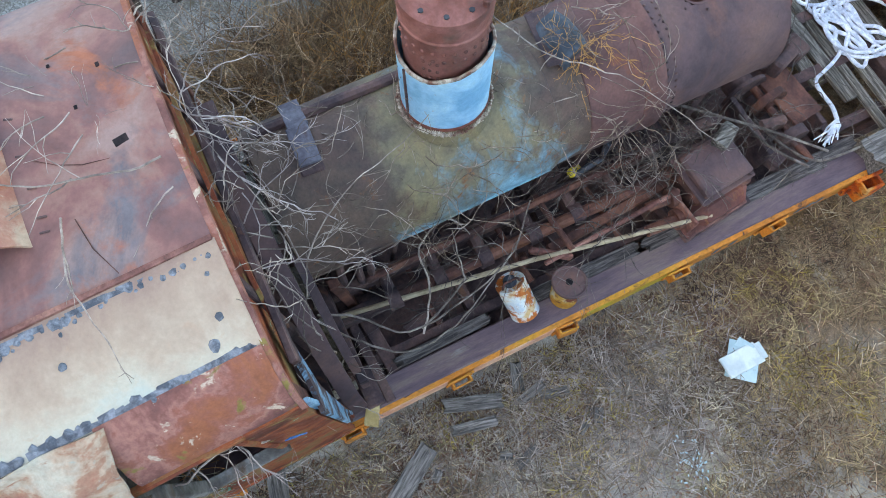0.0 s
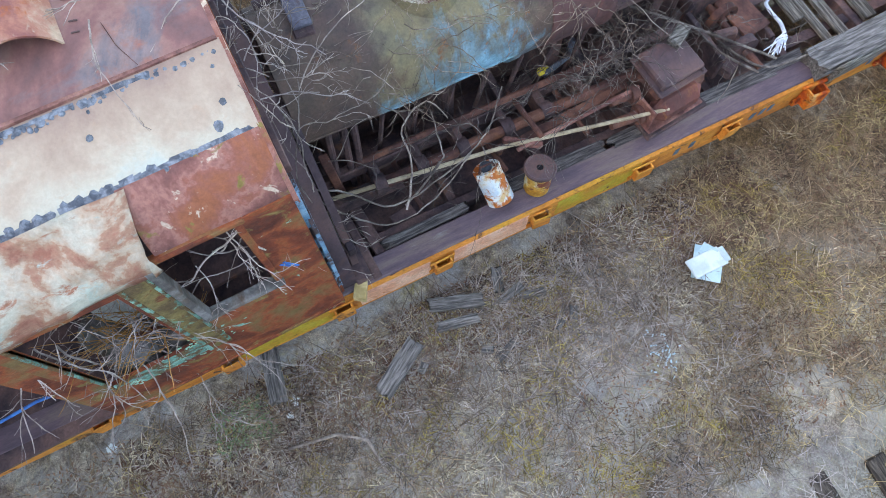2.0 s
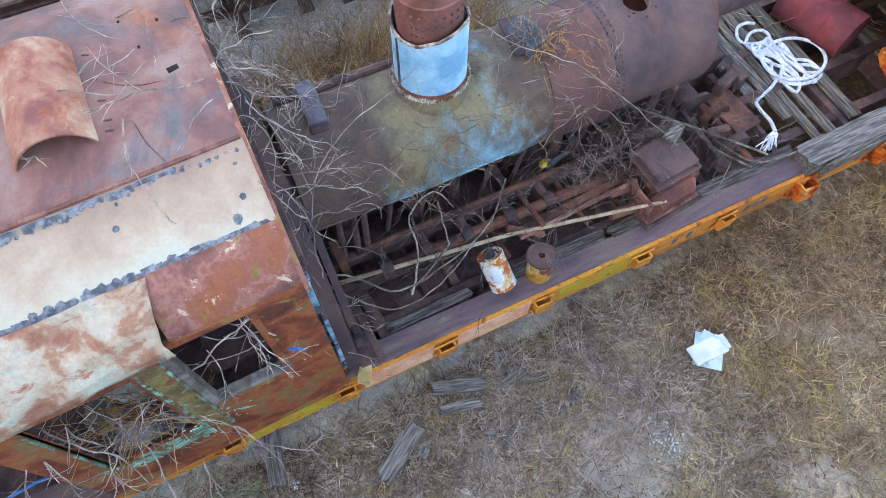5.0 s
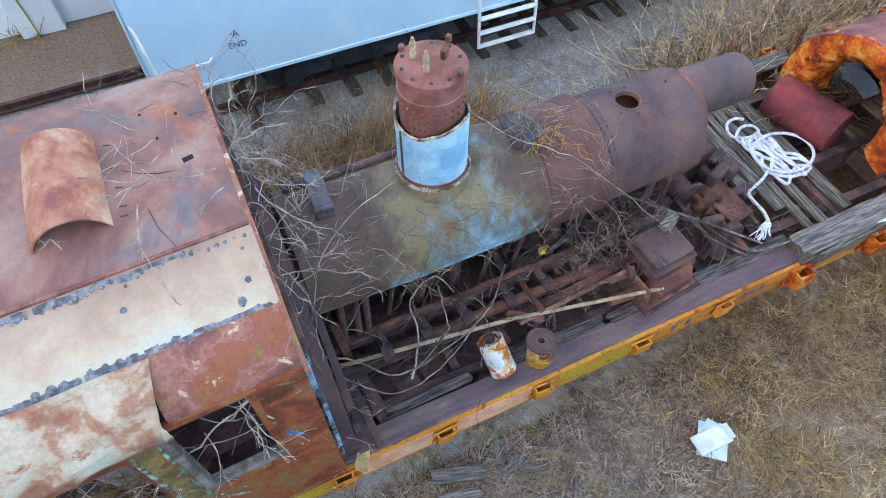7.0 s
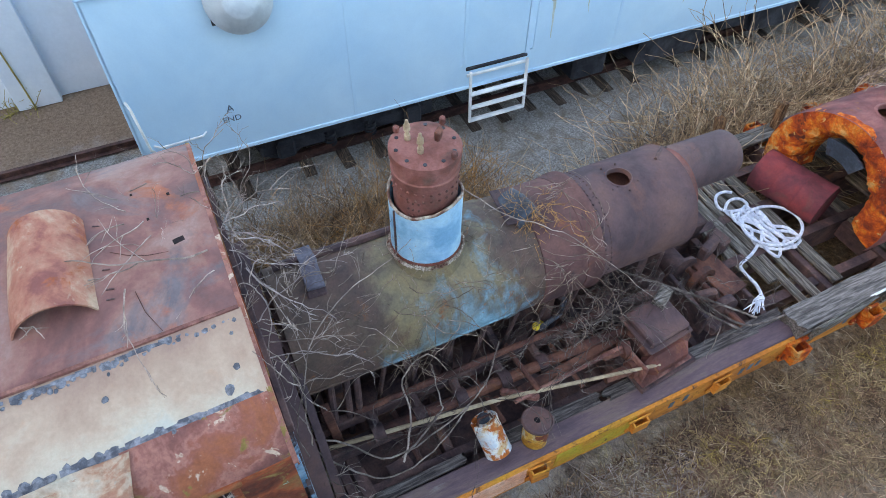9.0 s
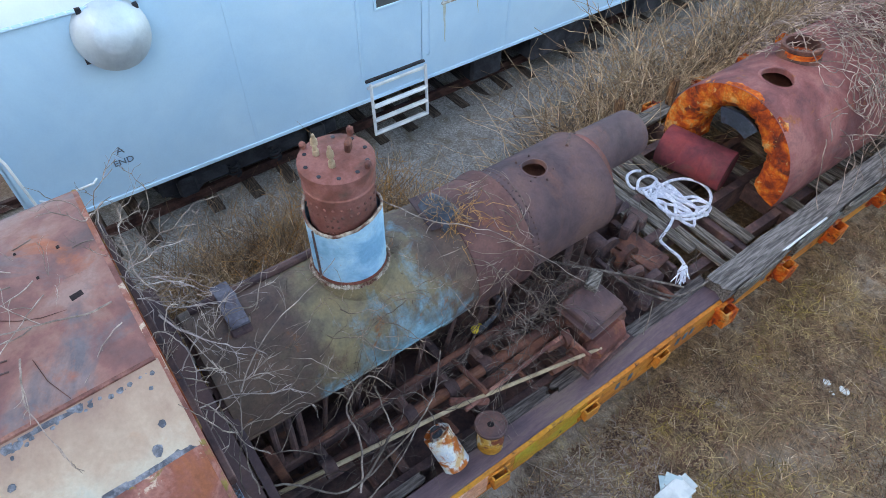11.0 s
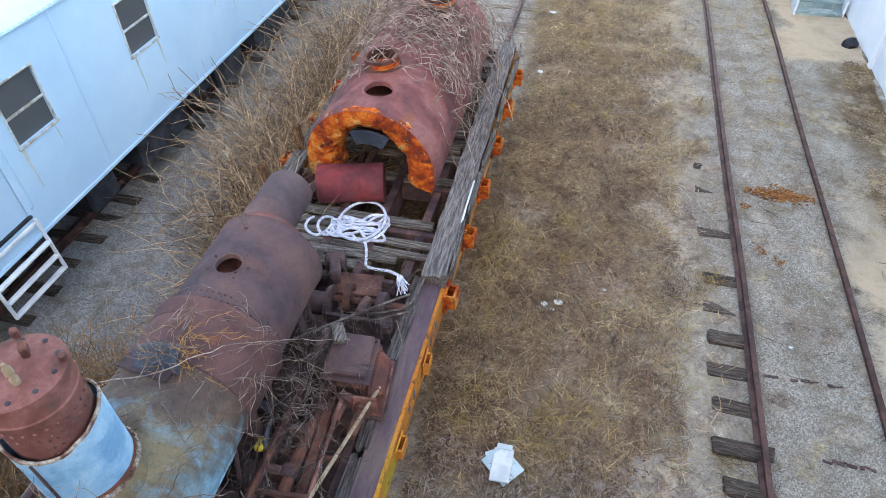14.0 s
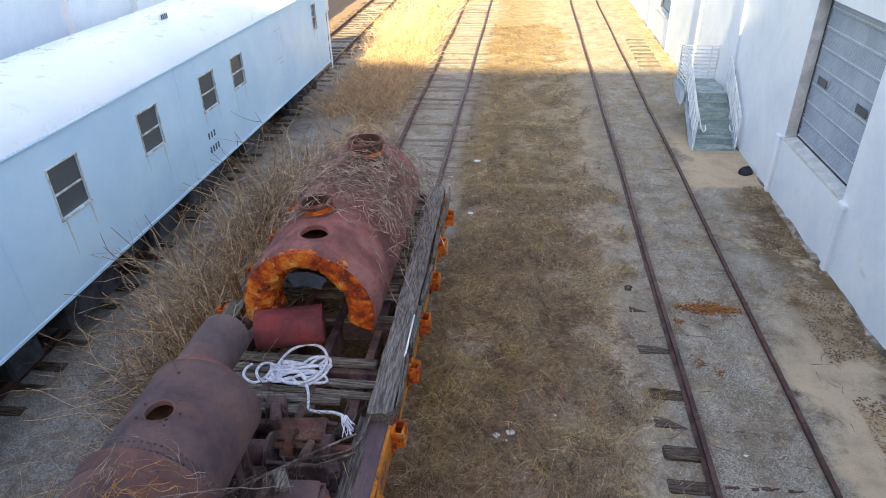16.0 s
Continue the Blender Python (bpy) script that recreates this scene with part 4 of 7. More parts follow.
        for i in range(n + 1):
            f = i / n
            c, hw = y + 0.015 * noise.noise((y * 9, f * 4, 2)) + 0.03 * f, w0 * (1 - 0.8 * f)
            m.v += [(XS + 0.0035, c - hw, za - 0.04 - L * f), (XS + 0.0035, c + hw, za - 0.04 - L * f)]
        m.f = [(2 * i, 2 * i + 1, 2 * i + 3, 2 * i + 2) for i in range(n)]
        part("rust_streak", m, STREAK, w)
dr = part("side_door", MB().box((XS - 0.03, (DOOR[0] + DOOR[1]) / 2, 2.59), (0.03, 1.05, 2.05)), CARWHITE, car)
part("door_window", MB().box((XS - 0.01, -0.82, 3.05), (0.015, 0.46, 0.72)), GLASS, dr)
for q, s in (((XS, -0.82, 2.67), (0.03, 0.54, 0.04)), ((XS, -0.82, 3.43), (0.03, 0.54, 0.04)), ((XS, -1.07, 3.05), (0.03, 0.04, 0.74)), ((XS, -0.57, 3.05), (0.03, 0.04, 0.74))):
    part("window_trim", MB().box(q, s, bevel=0.006), CARWHITE, dr)
part("threshold", MB().box((XS + 0.01, -0.79, 1.55), (0.05, 1.1, 0.035)), UNDER, dr)
for y in (-1.42, -0.17):
    part("grab_rail", MB().tube([(XS, y, 1.62), (XS + 0.07, y, 1.68), (XS + 0.07, y, 3.1), (XS, y, 3.16)], 0.013), CARWHITE, car)
lad = part("step_ladder", MB().box((XS + 0.03, -0.78, 1.44), (0.04, 1.1, 0.05), bevel=0.008), RAILWHITE, car)
for y in (-1.27, -0.24):
    part("stile", MB().tube([(XS + 0.05, y, 1.5), (XS + 0.1, y, 0.55)], 0.028), RAILWHITE, lad)
for z in (1.1, 0.83, 0.57):
    part("rung", MB().box((XS + 0.09, -0.755, z), (0.09, 1.03, 0.045), bevel=0.012), RAILWHITE, lad)
# corner fittings
part("corner_rail", MB().tube([(XS + 0.03, -6.22, 2.4), (XS + 0.08, -6.19, 2.3), (XS + 0.08, -6.15, 1.6), (XS + 0.02, -6.12, 1.52)], 0.018), RAILWHITE, car)
part("corner_rail", MB().tube([(XS, -6.1, 1.6), (XS + 0.07, -6.02, 1.6), (XS + 0.07, -5.45, 1.62), (XS, -5.39, 1.62)], 0.016), RAILWHITE, car)
part("end_ladder", MB().tube([(XS + 0.02, 17.4, 1.0), (XS + 0.1, 17.5, 1.0), (XS + 0.1, 17.5, 3.0), (XS, 17.5, 3.05)], 0.03), RAILWHITE, car)
part("end_ladder", MB().tube([(XS + 0.02, 17.0, 1.9), (XS + 0.1, 17.05, 1.9), (XS + 0.1, 17.4, 1.95)], 0.025), RAILWHITE, car)
part("roof_vent", MB().box((CX + 0.35, 8.8, 4.44), (0.3, 0.35, 0.2), bevel=0.03), CARROOF, car)
for k in range(4):
    part("vent_slot", MB().box((CX + 0.51, 8.68 + 0.08 * k, 4.44), (0.01, 0.03, 0.12)), UNDER, car)
dome = part("dome", MB().lathe((XS + 0.04, -4.54, 3.46), (1, 0, 0.35), [(0.0, 0.42), (0.06, 0.42), (0.13, 0.36), (0.2, 0.24), (0.215, 0.22), (0.225, 0.2), (0.25, 0.0)], 40), SILVER, car, "spun aluminium dome cover")
for a in range(4):
    part("dome_lug", MB().box((XS + 0.04, -4.54 + 0.42 * math.cos(a * 1.57 + 0.6), 3.45 + 0.42 * math.sin(a * 1.57 + 0.6)), (0.05, 0.06, 0.06)), UNDER, dome)
# underframe
part("centre_sill", MB().box((CX, 6.2, 0.98), (1.4, 23.5, 0.36)), UNDER, car)
for y, L, z0 in ((3.0, 1.5, 0.55), (5.5, 1.1, 0.6), (7.6, 1.8, 0.55), (10.4, 1.2, 0.6), (1.2, 0.7, 0.62)):
    part("equipment_box", MB().box((CX + 1.05, y, (z0 + 1.12) / 2), (0.7, L, 1.12 - z0), bevel=0.05), UNDER, car)
part("air_tank", MB().lathe((CX + 1.1, 4.2, 0.85), (0, 1, 0), [(0, 0.0), (0.02, 0.14), (0.06, 0.18), (0.7, 0.18), (0.76, 0.14), (0.78, 0)], 18), UNDER, car)
for yc in (-3.2, 15.6):
    tr = part("truck", MB().box((CX, yc, 0.66), (2.0, 2.9, 0.2), bevel=0.03), UNDER, car)
    for s in (-1, 1):
        part("side_frame", MB().box((CX + s * 0.98, yc, 0.6), (0.14, 3.0, 0.26), bevel=0.04), UNDER, tr)
        for dy in (-1.1, 1.1):
            part("wheel", MB().lathe((CX + s * 0.69, yc + dy, 0.62), (s, 0, 0), [(0, 0.0), (0, 0.47), (0.05, 0.45), (0.1, 0.45), (0.12, 0.4), (0.1, 0.15), (0.14, 0.12), (0.14, 0.0)], 28), UNDER, tr)
            part("axle_box", MB().box((CX + s * 1.06, yc + dy, 0.6), (0.18, 0.3, 0.34), bevel=0.04), UNDER, tr)
        for dy in (-0.35, 0.35):
            pts = [(CX + s * 1.02 + 0.09 * math.cos(a), yc + dy + 0.09 * math.sin(a), 0.42 + a * 0.0105) for a in [k * 0.6 for k in range(42)]]
            part("spring", MB().tube(pts, 0.02, 5), UNDER, tr)
# writing on the side


def lettering(text, y, z, size, parent):
    cu = bpy.data.curves.new("stencil", 'FONT')
    cu.body = text
    cu.size = size
    cu.extrude = 0.001
    tmp = bpy.data.objects.new("stencil", cu)
    scene.collection.objects.link(tmp)
    bpy.context.view_layer.update()
    dg = bpy.context.evaluated_depsgraph_get()
    me = bpy.data.meshes.new_from_object(tmp.evaluated_get(dg))
    bpy.data.objects.remove(tmp)
    me.transform(Matrix(((0, 0, 1, XS + 0.006), (1, 0, 0, y), (0, 1, 0, z), (0, 0, 0, 1))))
    me.materials.clear()
    me.materials.append(INK)
    ob = new("lettering", me)
    ob.parent = parent
    ob.matrix_parent_inverse = parent.matrix_basis.inverted()
    return ob


lettering("A", -5.04, 1.86, 0.15, car)
lettering("END", -5.13, 1.69, 0.13, car)

for k in range(3):
    part("stencil_bar", MB().box((XS + 0.003, 7.85 + 0.14 * k, 1.95), (0.005, 0.07, 0.15)), INK, car)
for k in range(4):
    part("stencil_bar", MB().box((XS + 0.003, 7.83 + 0.13 * k, 1.62), (0.005, 0.07, 0.15)), INK, car)
for ya, za, yb, zb in ((12.6, 3.3, 13.2, 3.3), (13.2, 2.9, 13.22, 3.1), (12.6, 2.5, 13.1, 2.52), (12.8, 2.36, 13.1, 2.38)):
    part("rust_mark", MB().box((XS + 0.003, (ya + yb) / 2, (za + zb) / 2), (0.005, max(0.03, yb - ya), max(0.03, zb - za))), STREAK, car)

car.matrix_basis = Matrix.Translation((-4.5, -4, 0)) @ Matrix.Rotation(radians(-1.0), 4, "Z") @ Matrix.Translation((4.5, 4, 0)) @ car.matrix_basis

# ---- flatcar ----
WX0, WX1, WY0, WY1 = -1.68, 1.46, -11.5, 6.6
flat = thing("flatcar", "old flatcar with flaking orange side sills and stake pockets", "railway car", (-0.1, -2, 0))


def side_sill(x, s):
    prof = [(x - s * 0.12, 1.232), (x, 1.232), (x, 0.82), (x - s * 0.12, 0.82)]
    return MB().sweep(prof, WY0, WY1, 12, 0.0, 0.012 * s)


part("side_sill", side_sill(WX1 - 0.012, 1), ORANGE, flat, "flaking orange side sill")
part("side_sill", side_sill(WX0 + 0.012, -1), ORANGE, flat, "flaking orange side sill")
for ya, yb in ((-5.5, -4.72), (-4.45, -3.6)):
    part("paint_patch", MB().box((WX1 - 0.008, (ya + yb) / 2, 1.05), (0.006, yb - ya, 0.34)), PINKPATCH, flat, "peach touch-up paint")
for y in (-1.75, -1.55, -0.75, -0.62, -0.5, 0.9):
    part("stencil_bar", MB().box((WX1 - 0.008, y, 1.05), (0.006, 0.06, 0.12)), INK, flat)
part("top_timber", MB().box((WX1 - 0.175, (WY0 + 0.1) / 2, 1.235), (0.24, 0.1 - WY0, 0.07), bevel=0.012), SILLTOP, flat, "dark worn nailing strip")
part("top_timber", MB().box((WX0 + 0.16, (WY0 + WY1) / 2, 1.235), (0.27, WY1 - WY0, 0.07), bevel=0.012), WOODGREY, flat)
for y, L in ((-2.75, 1.0), (-6.3, 1.1)):
    part("paint_patch", MB().box((WX1 - 0.009, y, 1.04), (0.005, L, 0.32)), MUSTARD, flat, "mustard yellow touch-up paint")
POCKETS = [-8.1, -6.85, -5.68, -4.6, -3.47, -2.22, -1.1, 0.0, 1.2, 2.34, 3.54, 4.74, 5.9]
pk = MB()
for dx, dy, sx, sy in ((0.045, -0.075, 0.09, 0.02), (0.045, 0.075, 0.09, 0.02), (0.085, 0, 0.02, 0.17)):
    pk.box((dx, dy, 0), (sx, sy, 0.17), bevel=0.005)
pk.box((0.01, 0, -0.1), (0.03, 0.24, 0.05), bevel=0.006).box((0.01, 0, 0.09), (0.025, 0.24, 0.03), bevel=0.005)
pk.v = [(x * 1.05, y * 1.15, z * 1.15) for x, y, z in pk.v]
pk_me = fixn(pk.mesh("stake_pocket", ORANGE, 30))
pk_me2 = pk_me.copy()
pk_me2.materials[0] = ORANGE_BRIGHT
rr = random.Random(5)
for y in POCKETS:
    for x, turn in ((WX1, 0), (WX0, 180)):
        o = new("stake_pocket", pk_me2 if y >= 0 else pk_me)
        o.parent = flat
        o.matrix_parent_inverse = flat.matrix_basis.inverted()
        o.matrix_basis = pose(x, y, 1.07, rr.uniform(-4, 4), rr.uniform(-4, 4), turn + rr.uniform(-4, 4))
        o.scale = (0.75, 1, 1) if y < 0 else (1.6, 1.15, 1.25)
for y in (WY0, WY1):
    part("end_sill", MB().box((-0.12, y, 1.05), (3.1, 0.12, 0.36), bevel=0.01), RUST, flat)
part("centre_sill", MB().box((-0.4, -2.45, 0.98), (0.12, 18, 0.42)).box((0.22, -2.45, 0.98), (0.12, 18, 0.42)), RUST_DARK, flat)
for y in [-10.5 + 1.05 * k for k in range(17)]:
    part("cross_bearer", MB().box((-0.12, y, 1.0), (2.95, 0.1, 0.26), bevel=0.008), RUST_DARK, flat)
part("stringer", MB().box((-1.05, -2.45, 1.06), (0.12, 18, 0.2)), RUST_DARK, flat)
part("stringer", MB().box((0.85, 3.3, 1.0), (0.12, 6.4, 0.2)), RUST_DARK, flat)
for yc in (-8.5, 4.0):
    tr = part("truck", MB().box((0.05, yc, 0.72), (1.6, 0.5, 0.24), bevel=0.03), RUST_DARK, flat)
    for s in (-1, 1):
        part("side_frame", MB().box((0.05 + s * 0.95, yc, 0.55), (0.13, 2.2, 0.22), bevel=0.04), RUST_DARK, tr)
        for dy in (-0.85, 0.85):
            part("wheel", MB().lathe((0.05 + s * 0.69, yc + dy, 0.595), (s, 0, 0), [(0, 0.0), (0, 0.45), (0.04, 0.42), (0.1, 0.42), (0.12, 0.37), (0.1, 0.15), (0.14, 0.12), (0.14, 0.0)], 24), RUST_DARK, tr)

# deck planks, laid across, uneven and with gaps
rr = random.Random(12)
for lo, hi, xa, xb in ((0.12, WY1 - 0.05, -1.38, 1.12), (WY0 + 0.1, -5.75, -1.38, 1.12), (-5.7, 0.1, -1.38, -0.55)):
    y = lo
    while y < hi:
        w = rr.uniform(0.15, 0.22)
        near = 0 < y < 2.6
        if rr.random() > (0.36 if near else 0.24) or lo < -6:
            x0, x1 = xa + rr.uniform(0, 0.12), xb - rr.uniform(0, 0.14)
            if near and rr.random() < 0.4:
                x1 = rr.uniform(0.1, 0.8)
            m = MB()
            m.box((0, 0, 0), (x1 - x0, w - rr.uniform(0.015, 0.05), 0.055), (rr.uniform(-3, 3), rr.uniform(-0.7, 0.7), rr.uniform(-2.2, 2.2)), bevel=0.009)
            o = part("plank", m, WOODX, flat, fix=False, smooth=0)
            o.matrix_parent_inverse = flat.matrix_basis.inverted()
            o.location = ((x0 + x1) / 2, y + w / 2, 1.155 + rr.uniform(-0.008, 0.012))
        y += w + rr.uniform(0.005, 0.05)


def weathered_beam(name, c, s, rot, label, category, mat=None, parent=None, cuts=10, seed=1):
    """A timber along y with split, eaten ends and a wavy top."""
    r = random.Random(seed)
    m = MB()
    sec = [(-.5, -.5), (0, -.52), (.5, -.5), (.52, 0), (.5, .46), (.2, .5), (0.05, .44), (-.2, .5), (-.5, .47), (-.52, 0)]
    k = len(sec)
    for i in range(cuts + 1):
        y = -0.5 + i / cuts
        e = 0.03 if 0 < i < cuts else 0.0
        for a, b_ in sec:
            dy = r.uniform(-0.06, 0.06) / max(1, s[1]) if e == 0 else 0
            m.v.append(((a + r.uniform(-e, e)) * s[0], (y + dy) * s[1], (b_ + r.uniform(-e, e)) * s[2]))
    for i in range(cuts):
        m.f += [(i * k + j, i * k + (j + 1) % k, (i + 1) * k + (j + 1) % k, (i + 1) * k + j) for j in range(k)]
    m.f += [tuple(range(k)), tuple(cuts * k + j for j in range(k))]
    M = pose(*c, *rot)
    if parent:
        m.v = [tuple(M @ Vector(p)) for p in m.v]
        return part(name, m, mat or WOODGREY, parent, label, smooth=25)
    ob = solo(name, m, mat or WOODLOCAL, label, category, "timber scraps" if "scrap" in name else "", smooth=25)
    ob.matrix_basis = M
    return ob


weathered_beam("timber", (1.26, 3.3, 1.355), (0.32, 6.6, 0.17), (0, 0, 0.8), "long split grey timber lying along the flatcar edge", "timber", cuts=30, seed=3)
for y, dz, L, tw in ((0.62, 0, 0.95, 3), (1.77, 0.02, 0.95, 1), (2.94, 0, 1.0, -1), (4.14, 0.03, 1.0, 2), (5.32, 0.0, 1.0, -1), (6.25, 0.01, 0.6, 1)):
    weathered_beam("stake_board", (1.478, y, 1.32 + dz), (0.05, L, 0.3), (0, 6, tw), "", "", parent=flat, seed=int(y * 10), cuts=8)
mb = MB().tube([(1.447, 1.05, 1.455), (1.435, 2.0, 1.46)], 0.015, 6)
solo("metal_strip", mb, RAILWHITE, "pale bare metal strip beside the grey timber", "metal strip")

for i, (y, L, x, w) in enumerate(((-4.6, 0.9, 1.1, 0.1), (-3.2, 1.3, 1.1, 0.13), (-1.9, 1.1, 1.12, 0.14), (-0.85, 0.9, 1.12, 0.16), (-0.2, 0.5, 1.1, 0.14))):
    weathered_beam("nailing_strip", (x, y, 1.262), (w, L, 0.04), (0, 0, 0.8 * (-1) ** i), "splintered dark grey wood", "", SILLWOOD, parent=flat, seed=90 + i, cuts=8)

for y, h, rz, tilt in ((0.12, 0.62, 10, -5), (1.28, 0.72, -12, 4), (2.5, 0.6, 6, -3)):
    weathered_beam("stake", (-1.56, y, 1.1 + h / 2), (0.11, 0.12, h), (tilt, -6, rz), "", "", BROWNWOOD, parent=flat, seed=int(y * 50) + 3, cuts=5)

# ---- cab standing on the flatcar ----
cab = thing("locomotive_cab", "rusted locomotive cab with faded red and cream roof", "cab", (0, -7, 1.25))
FY = -5.63


def roof_z(x):
    return 4.2 - 0.125 * (x + 0.1) ** 2 - 0.012 * (x + 0.1) ** 4


red = [(x, roof_z(x)) for x in [-1.4 + 0.1 * k for k in range(21)]]
part("roof", MB().sweep(red, FY, -11.4, 26, 0.02, 0.02), ROOF, cab, "faded red rusty roof sheet")
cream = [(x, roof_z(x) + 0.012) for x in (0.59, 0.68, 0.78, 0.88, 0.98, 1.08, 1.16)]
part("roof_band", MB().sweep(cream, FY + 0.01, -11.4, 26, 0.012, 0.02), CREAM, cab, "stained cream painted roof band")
mb = MB()
rr = random.Random(2)


def tar_blob(m, x, y, s, thick):
    """A ragged lump of tar over a rivet, lying on the roof."""
    k = 9
    ring = [(rr.uniform(0.75, 1.2) * math.cos(q * 0.698), rr.uniform(0.75, 1.2) * math.sin(q * 0.698)) for q in range(k)]
    vs = [(x, y, roof_z(x) + 0.014 + thick)]
    for f, h in ((0.55, 0.8), (1.0, 0.0)):
        vs += [(x + s * f * u, y + s * f * v, roof_z(x + s * f * u) + 0.013 + thick * h) for u, v in ring]
    fs = [(0, q + 1, (q + 1) % k + 1) for q in range(k)]
    fs += [(q + 1, q + 1 + k, (q + 1) % k + 1 + k, (q + 1) % k + 1) for q in range(k)]
    m.add(vs, fs)


for x0, size, gap, skip in ((1.13, 0.03, 0.075, 0.12), (0.652, 0.026, 0.06, 0.08)):
    y = FY - 0.05
    while y > -10.5:
        if rr.random() > skip:
            tar_blob(mb, x0 + rr.gauss(0, 0.009), y, size * rr.uniform(0.45, 1.25), 0.01)
            if rr.random() < 0.5:
                tar_blob(mb, x0 + rr.gauss(0.012, 0.01), y - gap * 0.5, size * rr.uniform(0.3, 0.7), 0.006)
        y -= gap * rr.uniform(0.85, 1.15)
for x0, half in ((1.138, 0.02), (0.632, 0.014)):
    y = FY - 0.02
    while y > -10.5:
        y2 = y - rr.uniform(0.04, 0.14)
        w0, w1 = half * rr.uniform(0.5, 1.6), half * rr.uniform(0.5, 1.6)
        mb.add([(x, q, roof_z(x) + 0.0165) for x, q in ((x0 - w0, y), (x0 + half, y), (x0 + half, y2), (x0 - w1, y2))], [(0, 1, 2, 3)])
        y = y2 - rr.choice((0.0, 0.0, 0.03))
for x, y, s_ in ((0.95, -5.75, 0.03), (1.06, -5.83, 0.034), (0.74, -5.72, 0.018), (0.84, -6.5, 0.024), (0.7, -6.45, 0.012)):
    tar_blob(mb, x, y, s_, 0.012)
part("seam_tar", mb, SEALANT, cab, "ragged tar along the seams")["kind"] = "stuff"
part("seam_lip", MB().sweep([(0.57, roof_z(0.57) + 0.02), (0.6, roof_z(0.6) + 0.03)], FY, -11.4, 10, 0, 0.02), RUST_PINK, cab)
eave = [(1.15, 3.995), (1.24, 3.955), (1.33, 3.88), (1.4, 3.79), (1.445, 3.7), (1.465, 3.6)]
part("fascia", MB().sweep(eave, FY, -6.5, 8, 0.02, 0.015), FASCIA, cab, "rust-red curved eave sheet with flaking paint")
# crumpled loose sheet
mb = MB()
nU, nV = 60, 14
for i in range(nU + 1):
    y = -6.44 - 4.9 * i / nU
    for j in range(nV + 1):
        t = j / nV
        x = 1.18 + 0.33 * t + 0.06 * math.sin(t * 3.0)
        z = 4.02 - 0.47 * t ** 1.3
        d = 0.1 * noise.noise((y * 2.3 + t, t * 2.2, 3)) + 0.06 * abs(noise.noise((y * 4 + t * 3, t * 3, 7))) * (0.3 + t)
        mb.v.append((x + d, y - 0.13 * t * (1 if i == 0 else 0), z + d * 0.8))
mb.f = [(i * (nV + 1) + j, i * (nV + 1) + j + 1, (i + 1) * (nV + 1) + j + 1, (i + 1) * (nV + 1) + j) for i in range(nU) for j in range(nV)]
cr = part("crumpled_sheet", mb, CRUMPLE, cab, "crumpled cream sheet bleeding rust")
so = cr.modifiers.new("thick", 'SOLIDIFY')
so.thickness = 0.012
# side wall with window openings
wall = wall_with_openings(MB(), 1.43, -7.85, FY, 1.28, 3.66, [(-6.6, -6.03, 2.5, 3.6), (-7.56, -6.86, 2.05, 3.4)], 0.035)
part("side_wall", wall, CAB, cab, "rusty side wall with two openings")
for q, s, mt in (((1.455, -6.72, 2.75), (0.05, 0.17, 1.9), OLIVE), ((1.462, -6.64, 2.75), (0.05, 0.03, 1.9), TURQ), ((1.462, -6.81, 2.75), (0.05, 0.035, 1.9), TURQ), ((1.465, -6.3, 2.5), (0.09, 0.66, 0.06), GREYSTEEL), ((1.465, -6.585, 3.05), (0.09, 0.06, 1.1), GREYSTEEL), ((1.4635, -6.6, 3.05), (0.06, 0.02, 1.1), TURQ),
                 ((1.455, -7.2, 2.01), (0.05, 0.8, 0.07), TURQ), ((1.4668, -7.05, 1.89), (0.006, 0.7, 0.17), TURQ), ((1.455, -7.62, 2.7), (0.05, 0.1, 1.5), CAB), ((1.462, -7.57, 2.7), (0.05, 0.02, 1.5), TURQ)):
    part("opening_trim", MB().box(q, s, bevel=0.006), mt, cab)
for q, s in (((1.458, -6.0, 3.05), (0.04, 0.05, 1.15)), ((1.458, -6.28, 3.63), (0.04, 0.66, 0.05))):
    part("opening_trim", MB().box(q, s, bevel=0.008), CAB, cab)
part("bottom_angle", MB().box((1.45, -6.74, 1.3), (0.06, 2.2, 0.05), bevel=0.006), CAB, cab)
part("far_wall", MB().box((-1.35, -8.5, 2.6), (0.04, 5.7, 2.6)), CAB, cab)
part("backhead", MB().lathe((0.75, -7.3, 1.95), (0.25, 0.1, 1), [(-0.65, 0.26), (0.2, 0.26), (0.3, 0.2), (0.34, 0.0)], 22), CONCRETE, cab, "grey curved drum inside the cab")
part("lever", MB().tube([(1.1, -7.05, 1.3), (1.2, -7.1, 2.1), (1.28, -7.2, 2.3)], 0.025, 8).box((1.15, -7.35, 1.75), (0.16, 0.3, 0.12), (12, 6, 20), bevel=0.03), RUST, cab)
part("inner_panel", MB().box((1.12, -6.93, 2.2), (0.44, 0.03, 1.35), (0, 4, 8), bevel=0.005), GREYSTEEL, cab, "grey steel panel inside the cab")
part("inner_panel", MB().box((0.75, -6.3, 2.25), (0.9, 0.62, 0.04), (4, -8, 0), bevel=0.005), RUST_DARK, cab)
for q, rad in (((1.18, -7.36, 1.92), 0.24), ((1.2, -7.05, 1.86), 0.2), ((0.95, -7.5, 2.0), 0.22)):
    m = MB().lathe(q, (0, 0, 1), [(-0.7 * rad, 0.5 * rad), (-0.2 * rad, rad), (0.35 * rad, 0.92 * rad), (0.75 * rad, 0.6 * rad), (0.95 * rad, 0.0)], 16)
